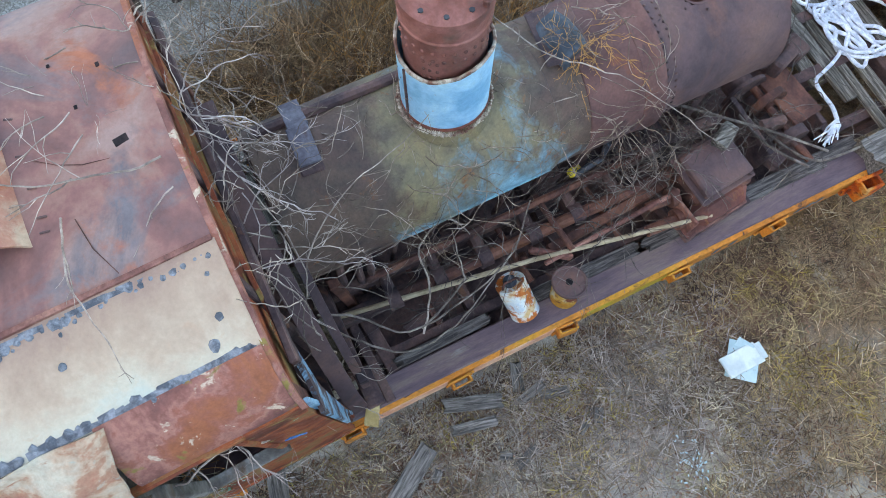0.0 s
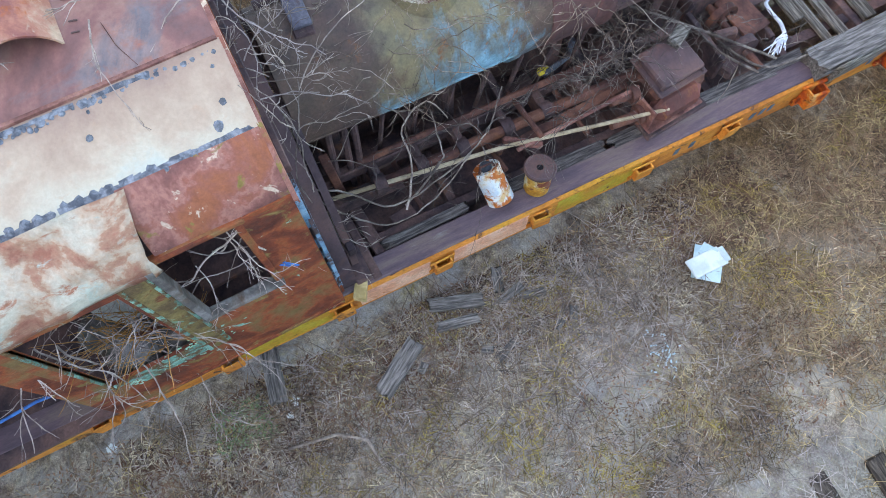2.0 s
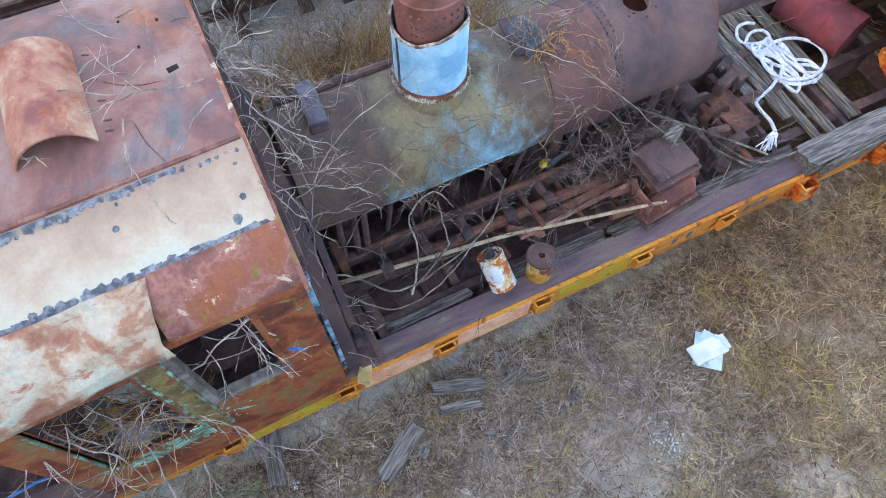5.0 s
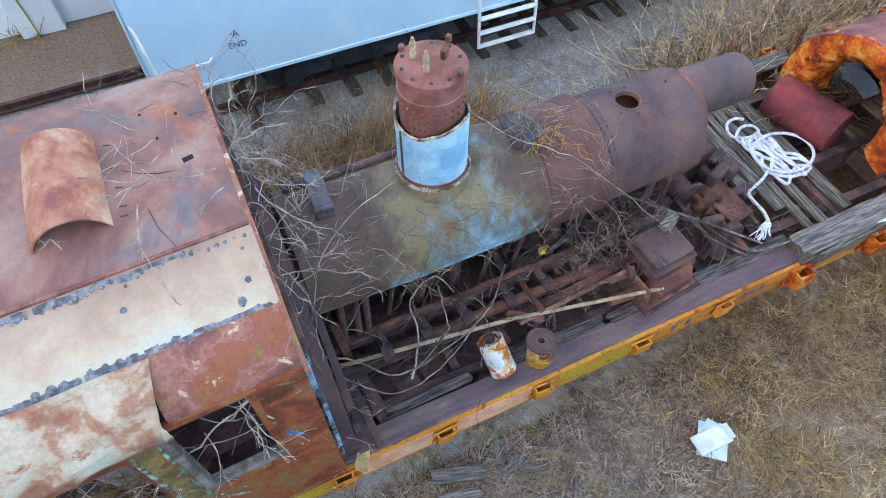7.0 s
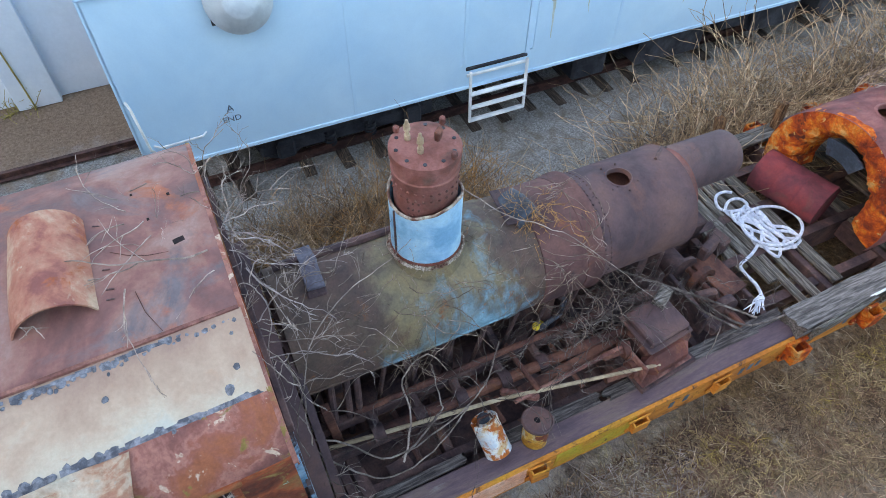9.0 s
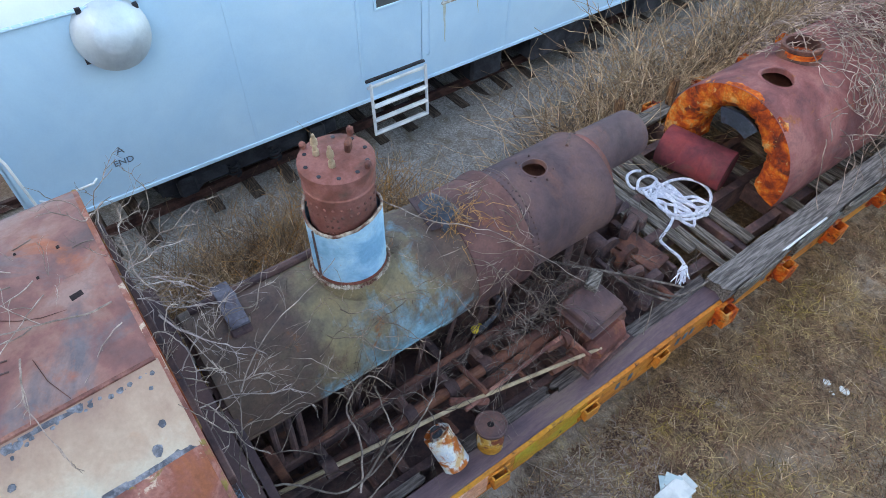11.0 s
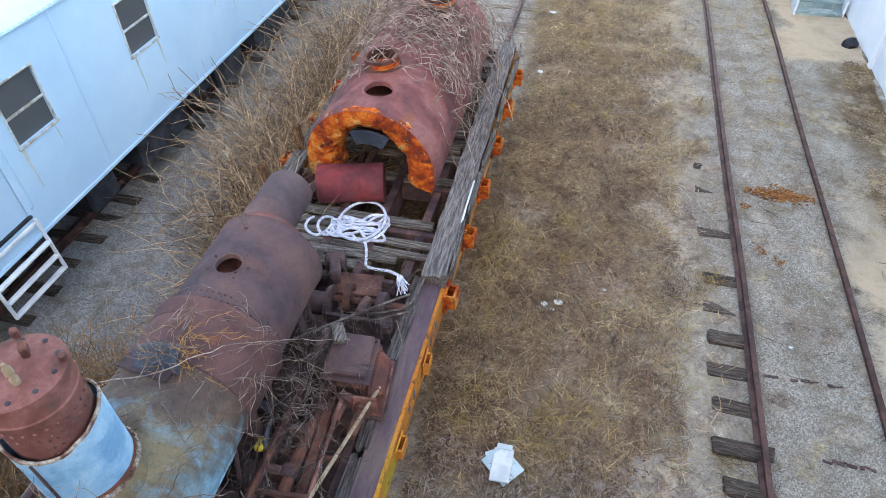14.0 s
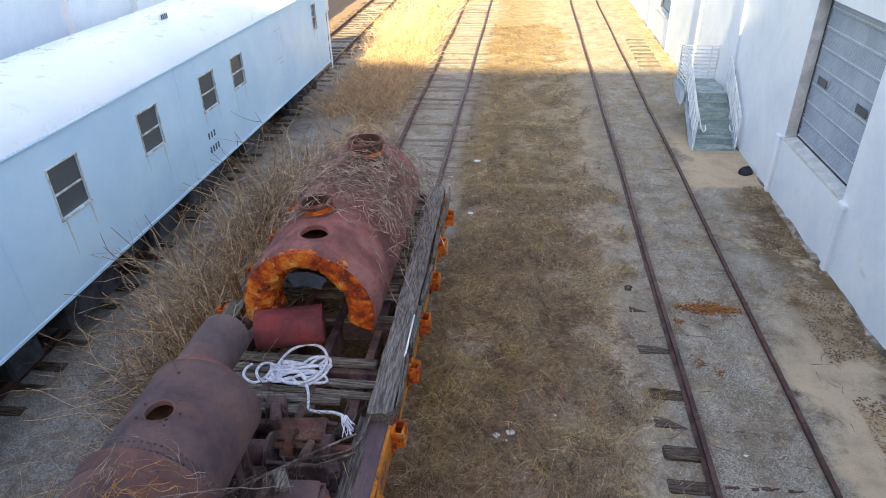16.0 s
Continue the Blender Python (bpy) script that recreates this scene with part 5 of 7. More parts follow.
    m.v = [(x + 0.05 * noise.noise((x * 7, y * 7, z * 7)), y + 0.05 * noise.noise((y * 7, z * 7, x * 7)), z + 0.05 * noise.noise((z * 7, x * 7, y * 7))) for x, y, z in m.v]
    part("ash_lump", m, GREYSTEEL, cab, "grey caked lump inside the cab")
part("cab_floor", MB().box((0.05, -8.4, 1.24), (2.75, 5.4, 0.05)), RUST_DARK, cab)
mb = MB().box((0.05, -11.35, 2.6), (2.8, 0.04, 2.6))
part("rear_wall", mb, RUST_DARK, cab)
# front bulkhead seen edge on: frame posts and plates
fr = [(x, roof_z(x) - 0.03) for x in [-1.35 + 0.27 * k for k in range(10)]]
mb = MB()
pts = fr + [(1.3, 3.85), (1.43, 3.6), (1.43, 3.2), (1.0, 3.1), (-1.0, 3.2), (-1.35, 3.5)]
mb.v = [(x, FY - 0.02, z) for x, z in pts] + [(x, FY - 0.05, z) for x, z in pts]
k = len(pts)
mb.f = [tuple(range(k)), tuple(range(2 * k - 1, k - 1, -1))] + [(j, (j + 1) % k, (j + 1) % k + k, j + k) for j in range(k)]
part("front_plate", mb, CAB, cab)
for y0, y1, mt, prof in ((-5.59, -5.45, RUST_PURPLE, ((-0.75, 3.3), (-0.2, 3.32), (0.45, 3.1), (1.0, 2.45), (1.3, 1.8), (1.36, 1.3))),
                         (-5.43, -5.36, RUST_PURPLE, ((-0.6, 3.0), (0.3, 2.85), (0.85, 2.3), (1.15, 1.7), (1.22, 1.3))),
                         (-5.62, -5.595, CAB, ((-1.2, 3.75), (-0.1, 3.85), (0.6, 3.7), (1.1, 3.3), (1.3, 2.6), (1.38, 1.3)))):
    m = MB().sweep([Vector(q) for q in prof], y0, y1, 1, 0.0, 0.03)
    part("apron_plate", m, mt, cab, "rust-purple apron plate before the cab")
lip = [(x, roof_z(x) - 0.0) for x in [-1.4 + 0.2 * k for k in range(13)]] + [(1.15, 3.99), (1.3, 3.9), (1.42, 3.74), (1.47, 3.58)]
mb = MB()
for x, z in lip:
    mb.v += [(x, FY + 0.0, z + 0.006), (x, FY + 0.03, z - 0.004), (x, FY + 0.034, z - 0.05), (x, FY + 0.024, z - 0.05), (x, FY + 0.022, z - 0.014), (x, FY, z - 0.012)]
for i in range(len(lip) - 1):
    mb.f += [(i * 6 + j, i * 6 + (j + 1) % 6, i * 6 + 6 + (j + 1) % 6, i * 6 + 6 + j) for j in range(6)]
part("front_lip", mb, FASCIA, cab, "rusted angle along the roof edge")
for x, w, z0, z1, mt in ((1.35, 0.1, 1.27, 3.6, RUST), (0.75, 0.08, 1.27, 3.9, RUST_DARK), (0.05, 0.1, 1.27, 4.1, RUST_DARK), (-0.65, 0.08, 1.27, 4.1, RUST_DARK), (-1.3, 0.1, 1.27, 3.9, RUST)):
    part("post", MB().box((x, FY - 0.03, (z0 + z1) / 2), (w, 0.07, z1 - z0), bevel=0.008), mt, cab)
bp = [(0.88, 3.5), (0.96, 3.5), (1.3, 3.22), (1.475, 3.15), (1.475, 2.0), (1.36, 2.0), (1.27, 2.9), (1.1, 3.2)]
m = MB().add([(x, FY + 0.055, z) for x, z in bp] + [(x, FY + 0.025, z) for x, z in bp], [tuple(range(8)), tuple(range(15, 7, -1))] + [(q, (q + 1) % 8, (q + 1) % 8 + 8, q + 8) for q in range(8)])
part("blue_plate", m, STEELBLUE, cab, "peeling blue painted corner plate")
part("blue_plate", MB().box((1.39, FY + 0.02, 2.5), (0.03, 0.05, 2.1), (0, 2, 0)), STEELBLUE, cab, "blue painted edge strip")
part("header_beam", MB().box((-0.1, FY + 0.05, 3.5), (2.6, 0.05, 0.1), bevel=0.008), RUST_DARK, cab)
# hooded ventilator on the roof
part("ventilator_hood", MB().lathe((-0.615, -6.68, 4.13), (1, 0, -0.05), [(0, 0.245), (0.3, 0.265), (0.6, 0.275), (0.86, 0.275), (0.86, 0.262), (0.6, 0.262), (0.3, 0.252), (0, 0.232)], 24, -100, 100, True, (0, 0, 1)), SCOOP, cab, "rusty half-round ventilator hood with pale flaking paint")
part("hood_back", MB().lathe((-0.61, -6.68, 4.13), (1, 0, 0), [(0, 0.245), (0.015, 0.245), (0.015, 0.0)], 24, -100, 100, False, (0, 0, 1)), SCOOP, cab)
# small dark bars laid on the roof as slanted shadows beside the hood
mb = MB()
for x, y in ((-0.5, -6.36), (-0.25, -6.35), (-0.05, -6.34), (0.12, -6.34), (0.2, -6.35)):
    mb.box((x, y, roof_z(x) + 0.006), (0.012, 0.05, 0.01), (0, 0, 20 * x - 15), bevel=0.003)
part("flange_bolts", mb, RUST_DARK, cab)["kind"] = "stuff"
for x, y, sx, sy, a in ((-0.1, -5.86, 0.045, 0.13, 8), (-0.62, -5.85, 0.028, 0.035, 0), (-0.4, -6.02, 0.025, 0.03, 0), (-0.75, -6.1, 0.02, 0.03, 0)):
    part("roof_hole", MB().box((x, y, roof_z(x) + 0.004), (sx * 1.1, sy * 0.6, 0.008), (0, 0, a), bevel=0.003), HOLE, cab)
for pts in (((-0.2, -6.3), (-0.12, -6.2), (-0.06, -6.08), (-0.02, -5.9)), ((0.2, -6.2), (0.38, -6.17), (0.55, -6.1))):
    part("torn_seam", MB().tube([(x, y, roof_z(x)) for x, y in pts], 0.003, 4), RUST, cab)
for x, y, L, a in ((1.44, -5.86, 0.2, 24), (1.445, -5.9, 0.12, 30)):
    part("paint_mark", MB().box((1.468, y, 2.75 - 0.3 * L), (0.006, 0.018, L), (a, 0, 0)), BLUECABLE, cab, "short blue paint mark")
mossy = MB()
rr = random.Random(14)
for k in range(150):
    y, z = rr.gauss(-6.8, 0.13), rr.gauss(1.98, 0.1)
    q = rr.uniform(0.006, 0.022)
    mossy.add([(1.4675, y + q * math.cos(j) * rr.uniform(0.6, 1.3), z + q * math.sin(j) * rr.uniform(0.6, 1.3)) for j in range(6)] + [(1.471, y, z)], [(j, (j + 1) % 6, 6) for j in range(6)])
for k in range(120):
    y = rr.uniform(-7.5, -6.75)
    z = 1.97 - abs(rr.gauss(0, 0.07)) + 0.1 * (y + 7.1)
    q = rr.uniform(0.006, 0.026)
    mossy.add([(1.4675, y + q * math.cos(j) * rr.uniform(0.6, 1.3), z + q * math.sin(j) * rr.uniform(0.6, 1.3)) for j in range(6)] + [(1.471, y, z)], [(j, (j + 1) % 6, 6) for j in range(6)])
part("lichen_crust", mossy, LICHEN, cab, "mint green lichen crust below the window", smooth=0)["kind"] = "stuff"
# the sides run slightly askew to the flatcar
for ob in cab.children:
    ob.data.transform(Matrix(((1, -0.035, 0, 0.035 * FY), (0, 1, 0, 0), (0, 0, 1, 0), (0, 0, 0, 1))))

mb = MB().tube([(1.2, -7.9, 1.5), (1.18, -8.4, 1.52), (1.22, -8.9, 1.5), (1.25, -10.5, 1.4)], 0.015, 6)
solo("blue_cable", mb, BLUECABLE, "thin blue cable lying on the flatcar edge", "cable")

# ---- boiler with stack, jacket and front barrel ----
boiler = thing("locomotive_boiler", "rusted locomotive boiler with blue-tan jacket and stack", "boiler", (-0.2, -3.4, 1.2))
BX, BZ, BR = -0.2, 2.54, 0.56
jk = [(0, 0.6), (0.01, 0.625), (0.7, 0.63), (1.4, 0.628), (2.08, 0.625), (2.1, 0.6)]
mb = MB().lathe((BX, -5.4, BZ), (0, 1, 0), jk, 40, -100, 100, False, (0, 0, 1))
mb.v = [(x + 0.012 * noise.noise((x * 3, y * 3, z * 3)), y, z + 0.016 * noise.noise((y * 3, x * 3, z * 2))) for x, y, z in mb.v]
part("jacket", mb, JACKET, boiler, "dented tan jacket with pale blue lower edge")
part("jacket_edge", MB().tube([(BX + 0.625, -5.4, BZ - 0.09), (BX + 0.63, -4.4, BZ - 0.12), (BX + 0.62, -3.3, BZ - 0.1)], 0.012, 6), JACKET, boiler)
part("inner_shell", MB().lathe((BX, -5.3, BZ), (0, 1, 0), [(0, 0.0), (0, 0.55), (3.0, 0.55), (3.0, 0.0)], 32), RUST_DARK, boiler)
part("front_barrel", MB().lathe((BX, -3.35, BZ), (0, 1, 0), [(0, 0.58), (0.02, 0.622), (0.1, 0.62), (0.11, 0.605), (0.3, 0.6), (0.5, 0.6)], 40), JACKET, boiler, "grimy rust-brown barrel")
part("hoop", MB().lathe((BX, -2.98, BZ), (0, 1, 0), [(0, 0.59), (0.01, 0.612), (0.05, 0.616), (0.3, 0.614), (0.48, 0.612)], 48), HOOP, boiler, "smooth rust-red hoop plate")
part("ring_flange", MB().lathe((BX, -2.52, BZ), (0, 1, 0), [(0, 0.6), (0.02, 0.618), (0.12, 0.622), (0.14, 0.634), (0.2, 0.634), (0.22, 0.58)], 44), HOOP, boiler, "raised riveted ring")
prof = [(0, 0.57), (0.02, 0.575), (0.6, 0.575), (1.16, 0.575), (1.18, 0.585), (1.2, 0.55), (1.15, 0.53)]
HY, HR = -1.84, 0.122


def pierced(x0, z0, rad, y0, prof, seg, ny, hx, hy, hr, a0=-180, a1=180):
    """A shell round the y axis with a round hole cut in its top. prof: distances and radii."""
    m = MB()
    hs, rs = zip(*prof)
    rows = [hs[0] + (hs[-1] - hs[0]) * i / ny for i in range(ny + 1)]
    for h in rows:
        r = float(np.interp(h, hs, rs))
        for k in range(seg + 1):
            a = radians(a0 + (a1 - a0) * k / seg)
            m.v.append((x0 + r * math.sin(a), y0 + h, z0 + r * math.cos(a)))
    for i in range(ny):
        for k in range(seg):
            q = [i * (seg + 1) + k, i * (seg + 1) + k + 1, (i + 1) * (seg + 1) + k + 1, (i + 1) * (seg + 1) + k]
            c = [sum(m.v[j][d] for j in q) / 4 for d in range(3)]
            if c[2] > z0 and (c[0] - hx) ** 2 + (c[1] - hy) ** 2 < (hr * 1.07) ** 2:
                continue
            m.f.append(q)
    return m


def hole_collar(x0, z0, rad, hx, hy, hr, wide, deep):
    """The lip of such a hole, lying on the curved shell and turned down into it."""
    m = MB()
    n = 36
    for k in range(n):
        a = 2 * math.pi * k / n
        for r, dz in ((hr * wide, 0.002), (hr * wide * 0.97, 0.006), (hr * 1.03, 0.007), (hr, 0.0), (hr, -deep)):
            x, y = hx + r * math.cos(a), hy + r * math.sin(a)
            m.v.append((x, y, z0 + math.sqrt(max(0.01, rad ** 2 - (x - x0) ** 2)) + dz))
    for k in range(n):
        q = (k + 1) % n
        m.f += [(k * 5 + j, q * 5 + j, q * 5 + j + 1, k * 5 + j + 1) for j in range(4)]
    return m


part("smokebox", pierced(BX, BZ, 0.575, -2.32, prof[:5], 90, 40, BX, HY, HR), RUST_PURPLE, boiler, "smooth purple-brown smokebox shell with an open hole", fix=False)
part("end_rim", MB().lathe((BX, -2.32, BZ), (0, 1, 0), prof[3:], 48), RUST_RED, boiler, "rusted rim")
part("hole_rim", hole_collar(BX, BZ, 0.575, BX, HY, HR, 1.14, 0.05), RUST_PURPLE, boiler)
mb = MB()
for k in range(40):
    a = -2.0 + 4.0 * k / 39
    for yy, r in ((-2.27, 0.578), (-2.2, 0.577)):
        mb.lathe((BX + math.sin(a) * r, yy, BZ + math.cos(a) * r), (math.sin(a), 0, math.cos(a)), [(0, 0.013), (0.007, 0.01), (0.01, 0)], 6)
for k in range(7):
    a = k * 0.9
    mb.lathe((BX + math.cos(a) * HR * 1.6, HY + math.sin(a) * HR * 1.6, BZ + 0.57 - 0.02), (0, 0, 1), [(0, 0.012), (0.02, 0.01), (0.025, 0)], 6)
part("rivets", mb, RUST_DARK, boiler)["kind"] = "stuff"
part("baffle_plate", MB().box((BX + 0.03, -1.75, BZ + 0.32), (0.7, 0.9, 0.02), (6, 4, 0)), RUST, boiler)
part("front_face", MB().lathe((BX, -1.16, BZ), (0, 1, 0), [(0, 0.56), (0.0, 0.3), (0.0, 0.0)], 40), SHELLRED, boiler)
part("front_neck", MB().lathe((BX - 0.07, -1.17, BZ + 0.03), (-0.03, 1, -0.03), [(0, 0.5), (0.02, 0.485), (0.2, 0.44), (0.22, 0.4), (0.22, 0.2)], 36), RUST_RED, boiler, "short red-rusted neck")
part("front_pipe", MB().lathe((-0.4, -1.2, 2.64), (-0.03, 1, -0.06), [(0, 0.29), (0.08, 0.285), (1.14, 0.285), (1.16, 0.272), (1.1, 0.262)], 30), RUST_PURPLE, boiler, "short pipe stub")
part("front_pipe_end", MB().lathe((-0.43, -0.18, 2.58), (-0.03, 1, -0.06), [(0.0, 0.26), (0.02, 0.0)], 24), UNDER, boiler)
mb = MB().tube([(-0.25, -1.35, 3.12), (-0.4, -1.15, 3.08), (-0.5, -0.95, 2.92)], 0.02, 6)
part("weld_bead", mb, RUST_DARK, boiler)
hm = MB()
for i in range(11):
    f = -1 + 0.2 * i
    lift = 0.075 * (1 - abs(f) ** 3.5)
    for x, h in ((-0.46, 0.0), (-0.44, 0.8), (-0.3, 1.0), (-0.16, 0.98), (-0.06, 0.85), (-0.03, 0.0)):
        z = math.sqrt(0.61 ** 2 - (x - BX) ** 2) + BZ
        hm.v.append((x - 0.05 * f, -2.99 + 0.14 * f + 0.12 * (x + 0.25), z + 0.005 + lift * h + 0.012 * noise.noise((x * 9, f * 2, 1))))
hm.f = [(i * 6 + j, i * 6 + j + 1, i * 6 + j + 7, i * 6 + j + 6) for i in range(10) for j in range(5)]
part("hatch", hm, BLUEGREY, boiler, "dented blue-grey hatch cover")
part("hatch_foot", MB().box((-0.27, -2.99, 3.145), (0.5, 0.36, 0.02), (0, -4, -8), bevel=0.008), RUST_DARK, boiler)
# handrail pipe along the jacket
part("handrail", MB().tube([(-0.5, -5.3, 3.12), (-0.48, -4.5, 3.13), (-0.47, -3.5, 3.13)], 0.04, 8), RUST_DARK, boiler)
part("bracket", MB().box((-0.5, -5.0, 3.145), (0.3, 0.15, 0.03), (0, -22, 0), bevel=0.006).box((-0.22, -5.02, 3.2), (0.3, 0.16, 0.03), (0, 2, -3), bevel=0.006), STRAPGREY, boiler, "grey-purple flat strap")
part("strap_foot", MB().box((-0.08, -5.03, 3.15), (0.12, 0.17, 0.06), (0, 20, -3), bevel=0.012), RUST_DARK, boiler)
# cradle under the barrel
for y in (-5.1, -3.9, -2.7, -1.5):
    part("saddle", MB().box((BX, y, 1.62), (0.8, 0.14, 0.9), bevel=0.01), RUST_DARK, boiler)
# stack
SXX, SYY = -0.15, -3.98
stack = part("stack_base", MB().lathe((SXX, SYY, 2.95), (0, 0, 1), [(0.06, 0.342), (0.2, 0.336), (0.26, 0.328), (0.28, 0.32), (0.29, 0.316), (0.3, 0.31)], 36), JACKET, boiler, "tan and rust base collar")
lp = MB()
seg = 40
for k in range(seg):
    a = 2 * math.pi * k / seg
    top = 3.86 + 0.05 * math.sin(a * 2 + 0.6) + 0.025 * noise.noise((math.cos(a) * 3, math.sin(a) * 3, 1))
    for r, z in ((0.312, 3.05), (0.308, 3.2), (0.307, 3.5), (0.31, top), (0.298, top), (0.295, 3.1)):
        lp.v.append((SXX + r * math.cos(a), SYY + r * math.sin(a), z))
for k in range(seg):
    q = (k + 1) % seg
    for j in range(5):
        lp.f.append((k * 6 + j, q * 6 + j, q * 6 + j + 1, k * 6 + j + 1))
part("stack_sleeve", lp, BLUEPAINT, boiler, "pale blue painted stack sleeve")
rim = MB()
for k in range(seg):
    a = 2 * math.pi * k / seg
    top = 3.86 + 0.05 * math.sin(a * 2 + 0.6) + 0.025 * noise.noise((math.cos(a) * 3, math.sin(a) * 3, 1))
    low = 0.018 + 0.03 * abs(noise.noise((a * 6, 1, 4)))
    for r, z in ((0.3125, top - low), (0.314, top + 0.002), (0.305, top + 0.008), (0.294, top + 0.002), (0.292, top - 0.03)):
        rim.v.append((SXX + r * math.cos(a), SYY + r * math.sin(a), z))
for k in range(seg):
    q = (k + 1) % seg
    rim.f += [(k * 5 + j, q * 5 + j, q * 5 + j + 1, k * 5 + j + 1) for j in range(4)]
part("sleeve_rim", rim, TANRUST, boiler, "whitish rust-stained torn edge")
mb = MB()
for k in range(150):
    a = 2 * math.pi * k / 75
    rc = 0.318 + 0.014 * rr.random()
    mb.lathe((SXX + rc * math.cos(a), SYY + rc * math.sin(a), 3.225 + 0.02 * noise.noise((a * 5, 2, 3))), (0, 0, 1), [(0, 0.017), (0.012, 0.014), (0.024, 0.006)], 5)
part("crumbled_collar", mb, TANRUST, boiler)["kind"] = "stuff"
part("rust_band", MB().lathe((SXX, SYY, 3.21), (0, 0, 1), [(0, 0.316), (0.04, 0.314), (0.07, 0.311)], 36), RUST_RED, boiler)
part("sleeve_seam", MB().box((SXX + 0.06, SYY - 0.306, 3.45), (0.012, 0.02, 0.7)), RUST_DARK, boiler)
part("stack_drum", MB().lathe((SXX, SYY, 3.1), (0, 0, 1), [(0, 0.262), (1.0, 0.265), (1.02, 0.275), (1.05, 0.278), (1.06, 0.27), (1.16, 0.27), (1.17, 0.285), (1.23, 0.285), (1.24, 0.265), (1.242, 0.0)], 40), STACKRED, boiler, "dark red riveted steam dome drum")
mb = MB()
for k in range(26):
    a = 2 * math.pi * k / 26
    for z in (4.05, 3.98):
        mb.lathe((SXX + 0.265 * math.cos(a), SYY + 0.265 * math.sin(a), z), (math.cos(a), math.sin(a), 0), [(0, 0.014), (0.008, 0.01), (0.012, 0)], 6)
for k in range(6):
    for z in (3.95, 3.88, 3.81, 3.74):
        for a in (-0.95, -0.8, -0.62):
            mb.lathe((SXX + 0.265 * math.cos(a), SYY + 0.265 * math.sin(a), z), (math.cos(a), math.sin(a), 0), [(0, 0.013), (0.008, 0.01), (0.011, 0)], 5)
    break
part("rivets", mb, STACKRED, boiler)["kind"] = "stuff"
for k in range(10):
    a = 2 * math.pi * k / 10 + 0.2
    part("bolt", MB().lathe((SXX + 0.232 * math.cos(a), SYY + 0.232 * math.sin(a), 4.338), (0, 0, 1), [(0, 0.017), (0.008, 0.017), (0.008, 0)], 6), UNDER, boiler)
for a, h in ((2.2, 0.1), (0.5, 0.09), (3.7, 0.07)):
    part("lug", MB().box((SXX + 0.27 * math.cos(a), SYY + 0.27 * math.sin(a), 4.33 + h / 2), (0.045, 0.045, h * 0.8), (10, 5, 30), bevel=0.01), STACKRED, boiler)
for x, y, h in ((SXX - 0.11, SYY - 0.1, 0.2), (SXX + 0.07, SYY - 0.07, 0.2)):
    v = part("safety_valve", MB().lathe((x, y, 4.34), (0.1, -0.05, 1), [(0, 0.026), (0.05, 0.026), (0.05, 0.018), (0.1, 0.016), (0.105, 0.028), (0.15, 0.026), (0.16, 0.018), (0.2, 0.012), (0.205, 0.0)], 10), POLE, boiler, "pale corroded brass safety valve")
part("valve_bracket", MB().box((SXX + 0.02, SYY + 0.1, 4.42), (0.045, 0.07, 0.13), (20, 10, 40), bevel=0.01), RUST, boiler)

# ---- engine and frame parts beside the boiler ----
# added dark sheet that stands in for the shaded voids under the engine
part("belly_pan", MB().box((0.45, -2.6, 0.9), (1.5, 5.6, 0.02)), RUST_DARK, flat)
eng = thing("steam_engine_frame", "rusty engine frame with shafts, rods and bearings", "engine frame", (0.7, -3.4, 1.2))
for q, s, mt in (((0.36, -3.3, 1.55), (0.1, 4.1, 0.14), RUST_DARK), ((0.56, -3.3, 1.36), (0.12, 4.2, 0.2), RUST_DARK), ((0.98, -3.4, 1.12), (0.1, 3.9, 0.16), RUST_DARK)):
    part("longitudinal_beam", MB().box(q, s, bevel=0.012), mt, eng)
part("shaft", MB().tube([(0.62, -4.9, 1.55), (0.64, -3.4, 1.58), (0.66, -2.0, 1.62)], 0.06, 10), RUST, eng)
part("shaft", MB().tube([(0.4, -5.0, 1.72), (0.42, -2.2, 1.75)], 0.035, 8), RUST, eng)
part("rod", MB().tube([(0.95, -3.52, 1.7), (0.88, -2.1, 1.74)], 0.024, 8), RUST_PINK, eng, "pinkish bare rod")
part("rod", MB().box((0.78, -2.75, 1.58), (0.09, 1.3, 0.08), (0, 0, 4), bevel=0.01), RUST, eng)
for y in (-4.85, -4.4, -3.95, -3.45, -3.0, -2.55):
    part("bearing", MB().box((0.5, y, 1.5), (0.34, 0.1, 0.26), bevel=0.03).lathe((0.62, y - 0.06, 1.56), (0, 1, 0), [(0, 0.05), (0, 0.1), (0.12, 0.1), (0.12, 0.05)], 14), RUST_DARK, eng)
for y, x0, x1, z in ((-4.62, 0.3, 0.98, 1.42), (-3.7, 0.3, 1.0, 1.45), (-2.75, 0.25, 1.0, 1.44), (-3.3, 0.35, 0.95, 1.72), (-2.3, 0.3, 0.9, 1.5)):
    part("cross_rod", MB().tube([(x0, y, z), (x1, y + 0.05, z + 0.02)], 0.03, 8), RUST, eng)
part("crank_arm", MB().box((0.88, -3.42, 1.66), (0.06, 0.4, 0.1), (0, 0, -35), bevel=0.02), RUST_PINK, eng)
part("crank_arm", MB().box((0.78, -3.62, 1.5), (0.08, 0.08, 0.42), (15, 20, 0), bevel=0.02), RUST, eng)
